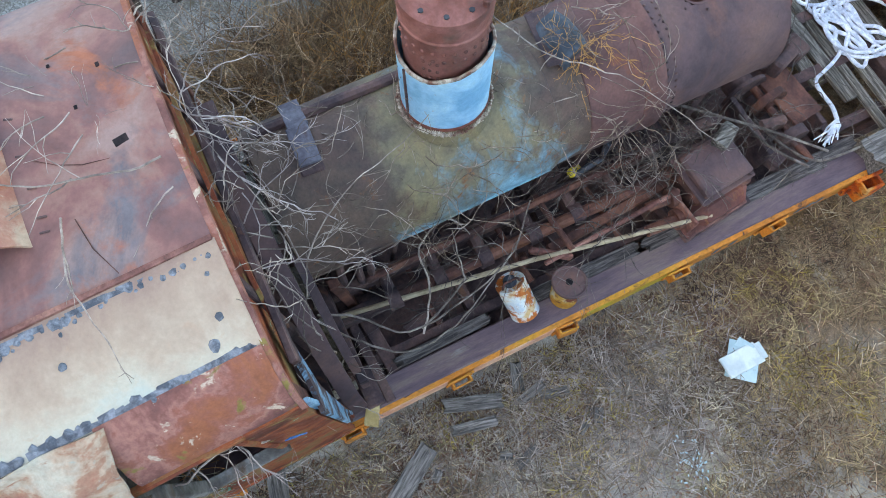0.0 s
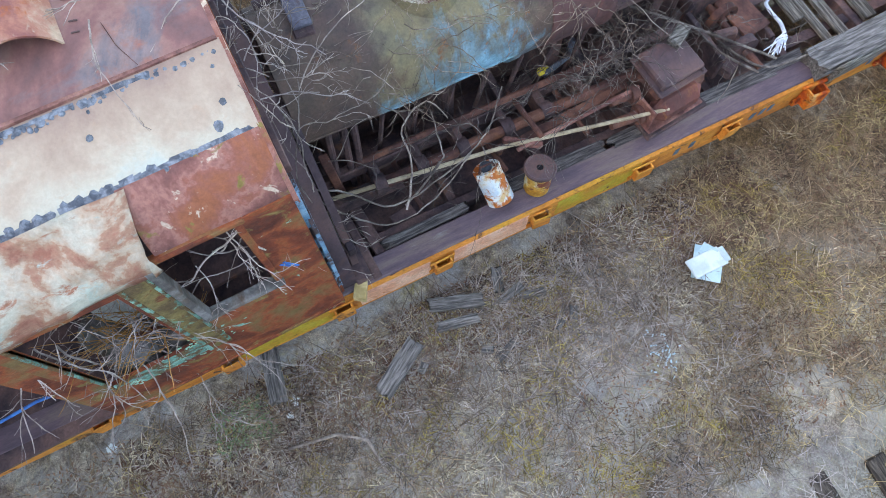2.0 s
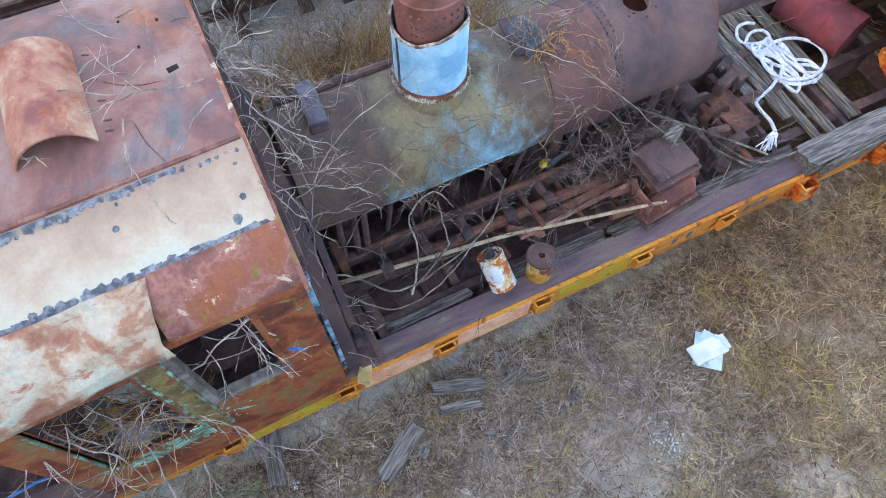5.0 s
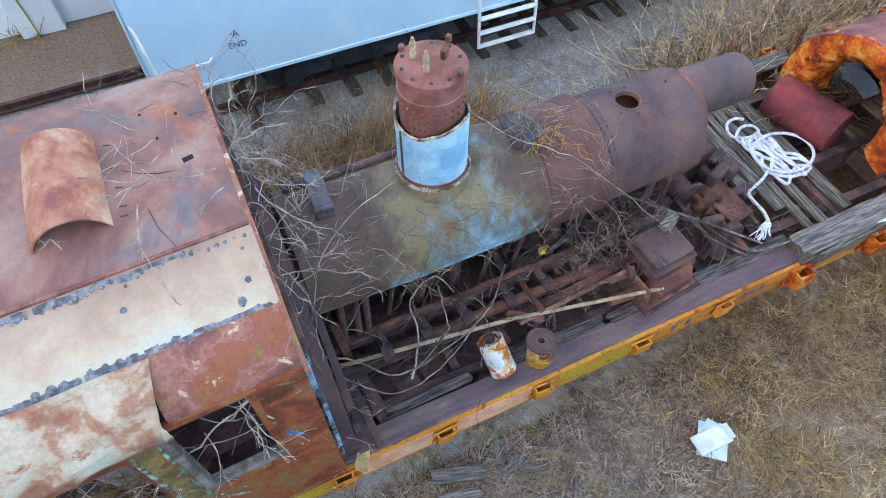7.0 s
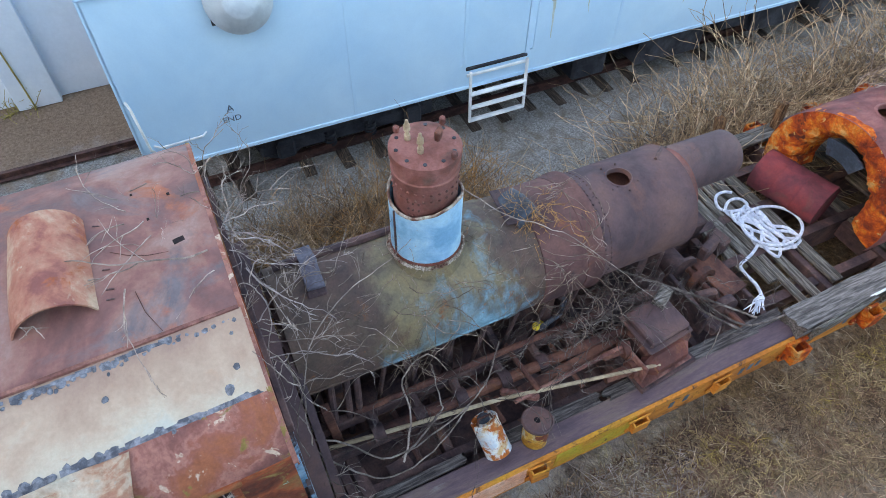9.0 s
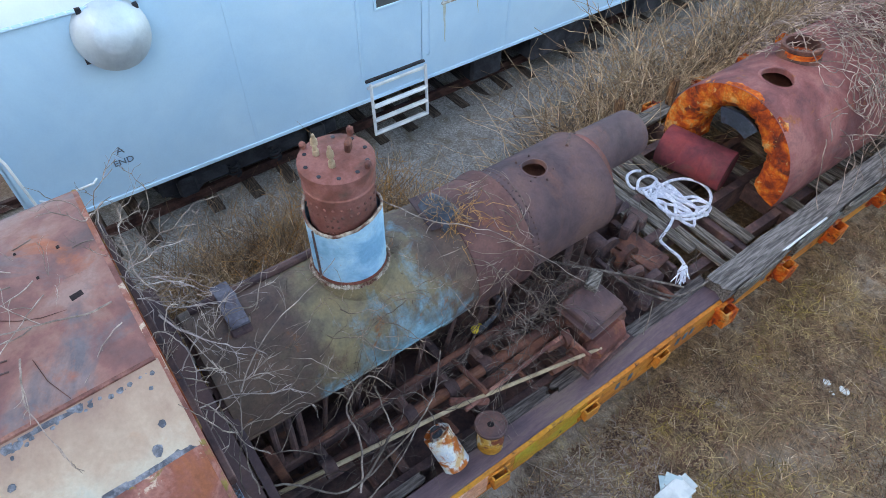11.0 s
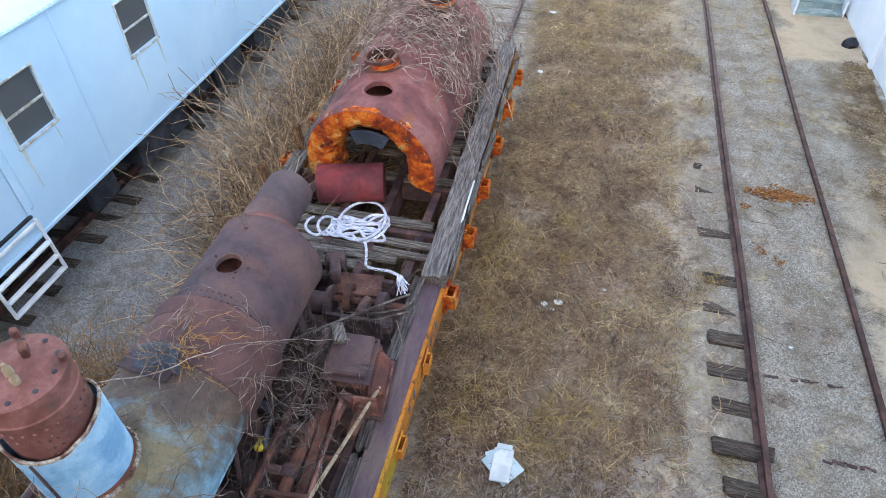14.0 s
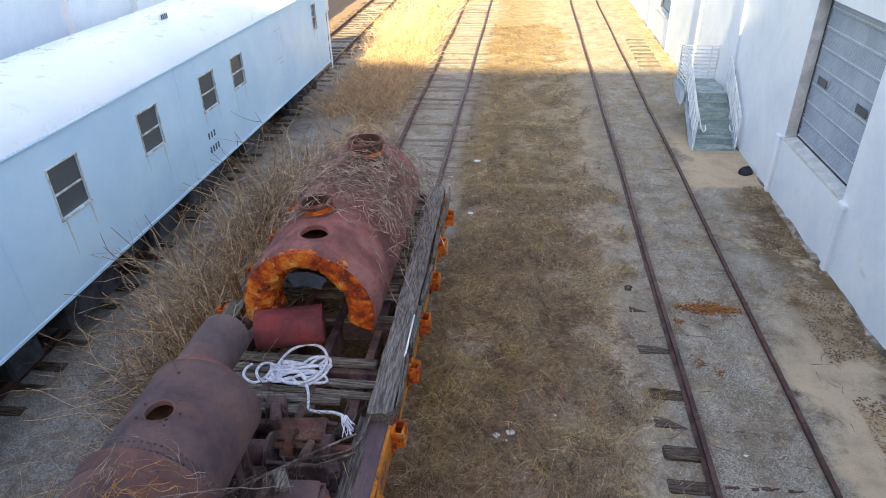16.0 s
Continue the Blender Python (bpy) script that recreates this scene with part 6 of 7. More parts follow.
for q, s, r, mt in (((1.0, -5.12, 1.2), (0.84, 0.13, 0.07), (0, 0, 6), RUST_DARK), ((0.8, -5.28, 1.24), (1.2, 0.09, 0.1), (0, 0, 3), RUST_DARK), ((0.42, -5.22, 1.45), (0.09, 0.09, 1.3), (4, 0, 0), RUST),
                    ((0.6, -5.38, 1.7), (1.2, 0.08, 0.16), (0, 3, 0), RUST_DARK), ((0.95, -4.72, 1.13), (0.36, 0.26, 0.03), (0, 0, 8), RUST_DARK), ((1.2, -5.38, 1.32), (0.36, 0.16, 0.1), (0, 0, 0), RUST_DARK)):
    part("cross_member", MB().box(q, s, r, bevel=0.01), mt, eng)
for y in (-5.2, -5.05, -4.95):
    part("spring_pipe", MB().tube([(0.35, y, 1.25), (0.38, y + 0.02, 2.0), (0.3, y + 0.05, 2.3)], 0.035, 8), RUST_DARK, eng)
for k in range(7):
    y = -4.7 + 0.36 * k
    part("stay", MB().tube([(0.2, y, 1.3), (0.3, y + 0.08, 2.2)], 0.025, 6), RUST_DARK, eng)
part("yellow_valve", MB().lathe((0.28, -2.82, 1.72), (0.2, -0.6, 0.4), [(0, 0.0), (0, 0.045), (0.12, 0.045), (0.14, 0.03), (0.16, 0)], 12), YELLOWP, eng, "yellow painted valve body")
part("blue_pipe", MB().tube([(0.34, -2.9, 1.75), (0.34, -2.65, 1.9), (0.3, -2.6, 2.1)], 0.03, 8), BLUEGREY, eng)

box = thing("engine_housing", "rust-brown cast engine housing with flat lid", "engine housing", (0.85, -1.7, 1.2))
part("body", MB().box((0.86, -1.7, 1.5), (0.5, 0.66, 0.6), (0, 0, 6), bevel=0.09), RUST, box)
part("lid", MB().box((0.84, -1.75, 1.89), (0.44, 0.52, 0.09), (0, 4, 6), bevel=0.02).box((0.84, -1.75, 1.825), (0.52, 0.6, 0.03), (0, 4, 6), bevel=0.01), RUST_PURPLE, box, "flat bolted lid")
part("cylinder_cover", MB().box((1.1, -1.76, 1.58), (0.26, 0.64, 0.32), (0, 0, 6), bevel=0.11), RUST_RED, box)
part("flange", MB().box((1.08, -1.78, 1.43), (0.32, 0.72, 0.03), (0, 0, 6), bevel=0.01).box((1.1, -2.12, 1.58), (0.26, 0.03, 0.3), (0, 0, 6), bevel=0.01), RUST_PINK, box)
part("base", MB().box((0.94, -1.72, 1.24), (0.6, 0.8, 0.16), (0, 0, 6), bevel=0.01), RUST_DARK, box)
for dx, dy in ((-0.2, -0.24), (0.2, -0.2), (-0.22, 0.2), (0.18, 0.24)):
    part("bolt", MB().lathe((0.84 + dx * 1.1, -1.75 + dy * 1.1, 1.84), (0, 0, 1), [(0, 0.022), (0.03, 0.022), (0.03, 0)], 6), RUST_DARK, box)
part("gland", MB().lathe((0.9, -2.12, 1.68), (-0.05, -1, 0), [(0, 0.09), (0.08, 0.09), (0.08, 0.05), (0.3, 0.045), (0.3, 0)], 14).lathe((1.08, -2.14, 1.56), (-0.05, -1, 0), [(0, 0.1), (0.06, 0.1), (0.06, 0.06), (0.35, 0.05), (0.35, 0)], 14), RUST, box)
solo("wood_block", MB().box((0.66, -1.58, 1.98), (0.14, 0.24, 0.12), (8, 4, 30), bevel=0.015), WOODGREY, "small mossy wooden block on the engine housing", "wood block")

mach = thing("winch", "rusted winch gearing among dead stems", "winch", (0.45, -0.55, 1.2))
part("side_plate", MB().box((0.45, -0.18, 1.27), (0.74, 0.06, 0.22), bevel=0.01), RUST_DARK, mach)
part("side_plate", MB().box((0.55, -0.95, 1.34), (0.7, 0.06, 0.34), bevel=0.01), RUST_DARK, mach)
part("top_plate", MB().box((0.4, -0.36, 1.42), (0.62, 0.34, 0.04), (4, 3, 8), bevel=0.008), RUST, mach)
part("gear", MB().lathe((0.35, -0.62, 1.42), (1, 0.1, 0.05), [(0, 0.0), (0, 0.2), (0.08, 0.2), (0.08, 0.14), (0.05, 0.12), (0.05, 0.05), (0.1, 0.05), (0.1, 0)], 26), RUST, mach)
part("gear", MB().lathe((0.75, -0.6, 1.4), (1, 0.0, 0.0), [(0, 0.0), (0, 0.16), (0.1, 0.16), (0.1, 0.04), (0.16, 0.04), (0.16, 0)], 22), RUST_DARK, mach)
part("shaft", MB().tube([(0.1, -0.64, 1.42), (1.1, -0.58, 1.4)], 0.04, 10), RUST, mach)
part("drum", MB().lathe((-0.15, -0.75, 1.4), (1, 0.05, 0), [(0, 0.0), (0, 0.24), (0.04, 0.24), (0.04, 0.15), (0.3, 0.15), (0.3, 0.24), (0.34, 0.24), (0.34, 0)], 26), RUST_DARK, mach)
for q, s, r in (((0.1, -0.3, 1.55), (0.12, 0.3, 0.22), (0, 0, 20)), ((0.62, -0.75, 1.48), (0.1, 0.26, 0.16), (10, 0, -15)), ((0.9, -0.85, 1.32), (0.2, 0.16, 0.16), (0, 0, 20)), ((-0.05, 0.05, 1.34), (0.26, 0.2, 0.24), (0, 0, 12)),
                ((-0.35, -0.2, 1.45), (0.2, 0.35, 0.3), (0, 8, 0)), ((-0.1, -1.05, 1.5), (0.3, 0.1, 0.5), (0, 0, 30))):
    part("casting", MB().box(q, s, r, bevel=0.025), RUST_DARK, mach)

# pole and cans
mb = MB().tube([(0.55, -5.42, 1.56), (0.88, -3.6, 1.73), (1.2, -1.92, 1.66)], 0.024, 8, r1=0.02)
solo("wooden_pole", mb, POLE, "long bare wooden pole lying across the frame", "pole")
can = thing("oil_can", "white oil can with orange rust, leaning back", "can", (1.15, -3.72, 1.27))
CA = Vector((-0.8, -0.2, 1)).normalized()
c0 = Vector((1.2, -3.8, 1.31))
part("body", MB().lathe(c0, CA, [(0, 0.0), (0, 0.135), (0.01, 0.142), (0.05, 0.138), (0.36, 0.138), (0.4, 0.142), (0.41, 0.134), (0.39, 0.126), (0.39, 0)], 28), CANWHITE, can)
part("cap", MB().lathe(c0 + CA * 0.39, CA, [(0, 0.06), (0.05, 0.06), (0.05, 0.045), (0.07, 0.04), (0.07, 0)], 12), BLUEGREY, can, "dented blue-grey screw cap")
part("handle", MB().tube([c0 + CA * 0.4 + Vector(q) for q in ((0.03, -0.09, 0), (0.0, -0.07, 0.07), (0.0, 0.06, 0.07), (0.03, 0.09, 0.0))], 0.012, 6), RUST, can)
pail = thing("paint_can", "yellow paint can with rusted brown lid", "can", (1.18, -3.38, 1.27))
part("body", MB().lathe((1.22, -3.4, 1.27), (-0.14, 0.08, 1), [(0, 0.0), (0, 0.125), (0.01, 0.132), (0.1, 0.132), (0.105, 0.136), (0.11, 0.132), (0.3, 0.135), (0.32, 0.14)], 28), CANYELLOW, pail)
part("lid", MB().lathe((1.176, -3.376, 1.58), (-0.14, 0.08, 1), [(-0.02, 0.158), (0.02, 0.166), (0.03, 0.152), (0.02, 0.138), (0.02, 0.036), (0.0, 0.034), (0.0, 0.0)], 30), RUST_PURPLE, pail, "rust-brown lid with a hole")
part("lid_hole", MB().lathe((1.173, -3.38, 1.601), (-0.14, 0.08, 1), [(0.0, 0.034), (0.003, 0)], 12), HOLE, pail)

# drum
DR = 0.29
d0, d1 = Vector((-0.8, 1.42, 1.475)), Vector((0.14, 1.66, 1.475))
ax = (d1 - d0)
L = ax.length
prof = [(0, 0), (0.01, DR - 0.02), (0, DR), (0.02, DR + 0.006), (L * 0.33 - 0.02, DR), (L * 0.33, DR + 0.008), (L * 0.33 + 0.02, DR), (L * 0.66 - 0.02, DR), (L * 0.66, DR + 0.008), (L * 0.66 + 0.02, DR), (L - 0.02, DR + 0.006), (L, DR), (L - 0.01, DR - 0.02), (L - 0.01, 0)]
solo("steel_drum", MB().lathe(d0, ax, prof, 32), DRUM, "faded red steel drum lying on the deck", "drum")

# big arched shell at the far end
shell = thing("firebox_shell", "rust-red arched firebox shell with orange corroded end", "boiler shell", (-0.08, 4, 1.2))
AX, AZ, AR = -0.08, 1.66, 1.0
part("shell_plate", pierced(AX, AZ, AR, 1.7, [(0, AR - 0.02), (0.05, AR), (4.4, AR)], 110, 90, AX + 0.03, 2.29, 0.205, -112, 112), SHELLRED, shell, "rust-red curved plate", fix=False)
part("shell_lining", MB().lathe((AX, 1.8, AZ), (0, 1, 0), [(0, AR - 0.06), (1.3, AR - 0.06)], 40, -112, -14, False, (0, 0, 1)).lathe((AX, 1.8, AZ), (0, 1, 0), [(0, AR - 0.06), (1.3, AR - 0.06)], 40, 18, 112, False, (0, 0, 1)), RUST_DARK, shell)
part("hole_rim", hole_collar(AX, AZ, AR, AX + 0.03, 2.29, 0.205, 1.2, 0.07), SHELLRED, shell)
ring = MB()
rr = random.Random(6)
nA = 72
for k in range(nA + 1):
    a = radians(-108 + 216 * k / nA)
    wide = 0.37 + 0.1 * abs(math.sin(a)) ** 1.5
    for f, y in ((0.05, 1.9), (0.03, 1.75), (0.07, 1.71), (0.3, 1.69), (0.6, 1.7), (0.85, 1.75), (1.0, 1.85), (1.04, 2.15)):
        r = AR + 0.012 - wide * f
        d = 0.03 * noise.noise((a * 4, r * 7, 2)) * (1 if f > 0.3 else 0.2) + 0.022 * noise.noise((a * 17, r * 4, 4)) * (1 if f > 0.3 else 0.3)
        ring.v.append((AX + (r + d) * math.sin(a), y + d, AZ + (r + d) * math.cos(a)))
for k in range(nA):
    for j in range(7):
        ring.f.append((k * 8 + j, k * 8 + j + 1, (k + 1) * 8 + j + 1, (k + 1) * 8 + j))
part("corroded_end", ring, ORANGE_BRIGHT, shell, "bright orange flaking corroded rim")
part("patch_plate", MB().lathe((AX, 1.69, AZ), (0, 1, 0), [(0, AR - 0.56), (0, AR - 0.34), (0.03, AR - 0.34), (0.03, AR - 0.56)], 14, -22, 30, True, (0, 0, 1)), BLUEGREY, shell, "dark blue-grey patch plate")
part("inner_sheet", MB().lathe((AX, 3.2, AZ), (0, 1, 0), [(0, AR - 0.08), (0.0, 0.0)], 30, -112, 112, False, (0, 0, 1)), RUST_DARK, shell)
part("crown_sheet", MB().box((AX, 2.55, AZ + AR - 0.34), (1.0, 1.2, 0.025), (0, 3, 0)), RUST, shell)
part("back_sheet", MB().lathe((AX, 6.05, AZ), (0, 1, 0), [(0, AR - 0.04), (0.03, AR - 0.3), (0.03, 0.0)], 40, -112, 112, False, (0, 0, 1)), SHELLRED, shell)
nk = part("open_neck", MB().lathe((-0.2, 3.0, AZ + AR - 0.1), (-0.1, 0, 1), [(0, 0.3), (0.08, 0.29), (0.12, 0.26), (0.2, 0.255), (0.21, 0.27), (0.25, 0.27), (0.25, 0.22), (0.1, 0.21)], 30), RUST, shell, "open rust-brown neck")
part("neck_inside", MB().lathe((-0.2, 3.0, AZ + AR + 0.0), (-0.1, 0, 1), [(0, 0.215), (0.0, 0)], 24), ORANGE_BRIGHT, nk)
part("neck_band", MB().lathe((-0.2, 3.0, AZ + AR + 0.02), (-0.1, 0, 1), [(0, 0.262), (0.07, 0.26)], 28), ORANGE_BRIGHT, nk)
part("hand_hole", MB().lathe((0.05, 4.35, AZ + AR - 0.06), (0.1, 0, 1), [(0, 0.2), (0.07, 0.2), (0.075, 0.17), (0.04, 0.16), (0.04, 0)], 24), RUST, shell)
dm = part("dome_neck", MB().lathe((0.1, 5.2, AZ + AR - 0.1), (0, 0, 1), [(0, 0.42), (0.1, 0.36), (0.16, 0.31), (0.34, 0.3), (0.36, 0.33), (0.42, 0.33), (0.43, 0.28), (0.3, 0.27)], 32), RUST, shell, "open orange-brown dome neck")
part("dome_inside", MB().lathe((0.1, 5.2, AZ + AR + 0.1), (0, 0, 1), [(0, 0.27), (0.0, 0)], 24), ORANGE_BRIGHT, dm)
part("neck_band", MB().lathe((0.1, 5.2, AZ + AR + 0.08), (0, 0, 1), [(0, 0.312), (0.08, 0.31)], 28), ORANGE_BRIGHT, dm)
mb = MB()
for k in range(36):
    a = radians(-105 + 210 * k / 35)
    for y in (4.4, 4.48):
        mb.lathe((AX + math.sin(a) * AR, y, AZ + math.cos(a) * AR), (math.sin(a), 0, math.cos(a)), [(0, 0.018), (0.012, 0.014), (0.016, 0)], 6)
part("rivets", mb, RUST_RED, shell)["kind"] = "stuff"

# rope heap
rr = random.Random(21)
pts = []
for k in range(40):
    a = k * 0.66
    r = 0.22 + 0.13 * math.sin(k * 1.37) + 0.05 * rr.uniform(-1, 1)
    pts.append(Vector((-0.03 + 0.1 * math.sin(k * 0.7) + r * math.cos(a) * 0.9, 0.86 + 0.12 * math.cos(k * 0.9) + r * math.sin(a) * 1.15, 1.215 + 0.07 * (k % 9) / 9 + 0.02 * math.sin(k * 2.1))))
head = []
for k in range(18):
    a = k * 0.72 + 2.0
    head.append(Vector((-0.68 + 0.14 * math.cos(a) + 0.02 * k, 0.78 + 0.2 * math.sin(a) + 0.004 * k, 1.22 + 0.012 * (k % 4))))
big = [Vector((0.0 + 0.33 * math.cos(a), 0.98 + 0.42 * math.sin(a), 1.28)) for a in [0.3 * k - 2.5 for k in range(24)]]
tail = [Vector(p) for p in ((0.12, 0.62, 1.25), (0.22, 0.48, 1.23), (0.28, 0.3, 1.23), (0.34, 0.14, 1.25), (0.5, 0.07, 1.29), (0.68, 0.03, 1.34), (0.84, -0.05, 1.38))]


def smooth(ps, n=4):
    out = []
    for i in range(len(ps) - 1):
        p0, p1, p2, p3 = ps[max(i - 1, 0)], ps[i], ps[i + 1], ps[min(i + 2, len(ps) - 1)]
        for k in range(n):
            t = k / n
            out.append(0.5 * ((2 * p1) + (p2 - p0) * t + (2 * p0 - 5 * p1 + 4 * p2 - p3) * t * t + (3 * p1 - p0 - 3 * p2 + p3) * t ** 3))
    return out + [ps[-1]]


rope = thing("rope", "heap of thick white rope on the deck planks", "rope", (0, 0.9, 1.2))
part("coil", MB().tube(smooth(head + pts + big + tail, 4), 0.021, 7), ROPE, rope)
fr = MB()
for k in range(16):
    a = Vector((0.84, -0.05, 1.38))
    e = a + Vector((rr.uniform(0.08, 0.2), rr.uniform(-0.36, -0.12), rr.uniform(-0.1, 0.02)))
    m_ = (a + e) / 2 + Vector((rr.uniform(-0.03, 0.03), rr.uniform(-0.03, 0.03), 0.03))
    fr.tube([a, m_, e], 0.015, 5, r1=0.006)
part("frayed_end", fr, ROPE, rope, "frayed loose rope end")["kind"] = "stuff"

# ---- plants ----


def wander(r, p, d, length, n, bend, grav=0.0):
    pts = [Vector(p)]
    d = Vector(d).normalized()
    for _ in range(n):
        d = (d + Vector((r.uniform(-1, 1), r.uniform(-1, 1), r.uniform(-1, 1))) * bend + Vector((0, 0, -grav))).normalized()
        pts.append(pts[-1] + d * (length / n))
    return pts


def branch(mb, r, p, d, length, rad, depth, bend=0.22, grav=0.0, kids=3, seg=4):
    n = max(4, int(length / 0.055))
    bend *= 1.75
    rad *= 0.72
    pts = wander(r, p, d, length, n, bend, grav)
    mb.tube(pts, rad, seg, False, rad * 0.45)
    if depth > 0:
        for _ in range(kids):
            i = r.randint(max(1, n // 4), n - 1)
            dd = (pts[min(i + 1, n)] - pts[i]).normalized() + Vector((r.uniform(-1, 1), r.uniform(-1, 1), r.uniform(-0.7, 0.9))) * 0.8
            branch(mb, r, pts[i], dd, length * r.uniform(0.25, 0.55), rad * 0.85, depth - 1, bend / 1.75, grav, kids, seg)
    return pts


# dry shrub between the cab and the boiler
r1 = random.Random(31)
mb = MB()
for k in range(32):
    p = (r1.uniform(-1.4, 0.7), r1.uniform(-5.62, -5.35), r1.uniform(3.0, 4.0))
    branch(mb, r1, p, (r1.uniform(-0.7, 0.9), r1.uniform(-0.5, 1.2), r1.uniform(0.0, 0.9)), r1.uniform(0.4, 0.95), r1.uniform(0.005, 0.009), 2, 0.22, 0.03, 3)
for k in range(14):
    x = r1.uniform(-1.0, 1.3)
    branch(mb, r1, (x, -5.48, r1.uniform(1.3, 2.0)), (r1.uniform(-0.2, 0.2), r1.uniform(-0.05, 0.15), 1), r1.uniform(1.2, 2.2), 0.012, 1, 0.1, 0, 2)
solo("dry_shrub", mb, TWIG, "tangle of bare grey twigs growing before the cab", "shrub", kind="stuff", smooth=60)

mb = MB()
rp = random.Random(311)
for k in range(11):
    p = (rp.uniform(-0.9, 0.9), rp.uniform(-5.65, -5.45), rp.uniform(3.4, 4.05))
    branch(mb, rp, p, (rp.uniform(-0.5, 0.9), rp.uniform(-0.5, 0.8), rp.uniform(-0.1, 0.4)), rp.uniform(0.45, 0.95), rp.uniform(0.006, 0.009), 2, 0.2, 0.02, 3)
solo("pale_shrub", mb, PALETWIG, "pale bare forked twigs hanging over the cab front", "shrub", kind="stuff", smooth=60)

mb = MB()
for k in range(9):
    x, y = r1.uniform(-0.9, 0.3), r1.uniform(-6.2, -5.6)
    branch(mb, r1, (x, y, roof_z(x) + 0.03), (r1.uniform(-0.6, 0.6), r1.uniform(-1.0, -0.1), 0.08), r1.uniform(0.3, 0.65), 0.006, 1, 0.18, 0.02, 2)
for (x, y, dx, dy, L) in ((0.1, -5.7, 0.3, -1, 0.9), (0.2, -6.25, 0.9, -0.15, 0.6), (0.15, -6.9, 0.9, 0.25, 0.5)):
    branch(mb, r1, (x, y, roof_z(x) + 0.03), (dx, dy, 0.0), L * 1.3, 0.009, 2, 0.12, 0.0, 2)
solo("brushwood", mb, TWIG, "bare pale twigs lying over the cab roof", "twigs", kind="stuff", smooth=60)

mb = MB()
for k in range(125):
    y, a = r1.uniform(-5.3, -2.5), r1.uniform(-0.4, 1.4)
    p = (BX + math.sin(a) * 0.66, y, BZ + math.cos(a) * 0.66)
    branch(mb, r1, p, (r1.uniform(-0.6, 0.8), r1.uniform(-1, 1), r1.uniform(-0.2, 0.3)), r1.uniform(0.35, 0.9), r1.uniform(0.0035, 0.007), 1, 0.25, 0.05, 3)
solo("trailing_brushwood", mb, TWIG_BROWN, "thin bare stems trailing over the boiler jacket", "twigs", kind="stuff", smooth=60)

mb = MB()
for k in range(95):
    p = (r1.uniform(0.2, 0.8), r1.uniform(-3.2, -1.6), r1.uniform(1.75, 2.15))
    branch(mb, r1, p, (r1.uniform(-0.8, 0.8), r1.uniform(-1, 1), r1.uniform(-0.2, 0.6)), r1.uniform(0.3, 0.75), 0.006, 1, 0.3, 0.04, 3)
for k in range(40):
    p = (r1.uniform(0.45, 1.1), r1.uniform(-5.0, -2.0), r1.uniform(1.6, 2.1))
    branch(mb, r1, p, (r1.uniform(-0.8, 0.8), r1.uniform(-1, 1), r1.uniform(-0.2, 0.5)), r1.uniform(0.4, 1.0), 0.006, 1, 0.2, 0.03, 3)
for k in range(46):
    p = (r1.uniform(-0.1, 1.1), r1.uniform(-1.2, 0.1), r1.uniform(1.3, 1.55))
    branch(mb, r1, p, (r1.uniform(-0.8, 0.8), r1.uniform(-1, 1), r1.uniform(0.0, 0.8)), r1.uniform(0.3, 0.7), 0.006, 1, 0.3, 0.05, 2)
for pts in (((0.2, -1.9, 2.1), (0.45, -1.5, 1.95), (0.75, -0.9, 1.65), (1.1, -0.4, 1.45)), ((0.5, -0.9, 1.5), (0.9, -0.75, 1.46), (1.15, -0.5, 1.42), (1.2, 0.1, 1.4)), ((0.4, -1.0, 1.5), (0.8, -0.95, 1.52), (1.15, -0.65, 1.42))):
    mb.tube(smooth([Vector(p) for p in pts]), 0.014, 6)
solo("bramble", mb, TWIG_DARK, "dark tangled bramble stems between boiler and engine", "bramble", kind="stuff", smooth=60)

mb = MB()
for pts in (((0.55, -5.5, 1.9), (0.7, -5.2, 1.85), (1.0, -4.85, 1.8), (0.95, -4.2, 1.95), (0.8, -3.8, 2.05), (0.5, -3.5, 2.15)),
            ((0.6, -5.5, 1.85), (0.9, -5.25, 1.75), (1.15, -4.9, 1.75), (1.1, -4.4, 1.9), (0.9, -4.0, 2.0)),
            ((1.05, -4.75, 1.7), (0.75, -4.55, 1.95), (0.45, -4.5, 2.1), (0.35, -4.2, 2.2), (0.5, -4.05, 2.0)),
            ((1.0, -4.75, 1.7), (0.85, -4.3, 1.95), (0.75, -4.25, 2.0), (0.45, -4.2, 2.15))):
    mb.tube([p + Vector((r1.uniform(-1, 1), r1.uniform(-1, 1), r1.uniform(-1, 1))) * 0.008 for p in smooth([Vector(p) for p in pts], 5)], 0.011, 6, True, 0.006)
for k in range(8):
    p = (r1.uniform(0.9, 1.35), r1.uniform(-5.6, -5.4), r1.uniform(1.5, 2.4))
    branch(mb, r1, p, (r1.uniform(-0.4, 0.8), r1.uniform(0.2, 1), r1.uniform(-0.2, 0.4)), r1.uniform(0.25, 0.5), 0.006, 1, 0.22, 0.02, 3)
solo("looped_brushwood", mb, TWIG, "looped grey branches lying across the engine frame", "branch", kind="stuff", smooth=60)

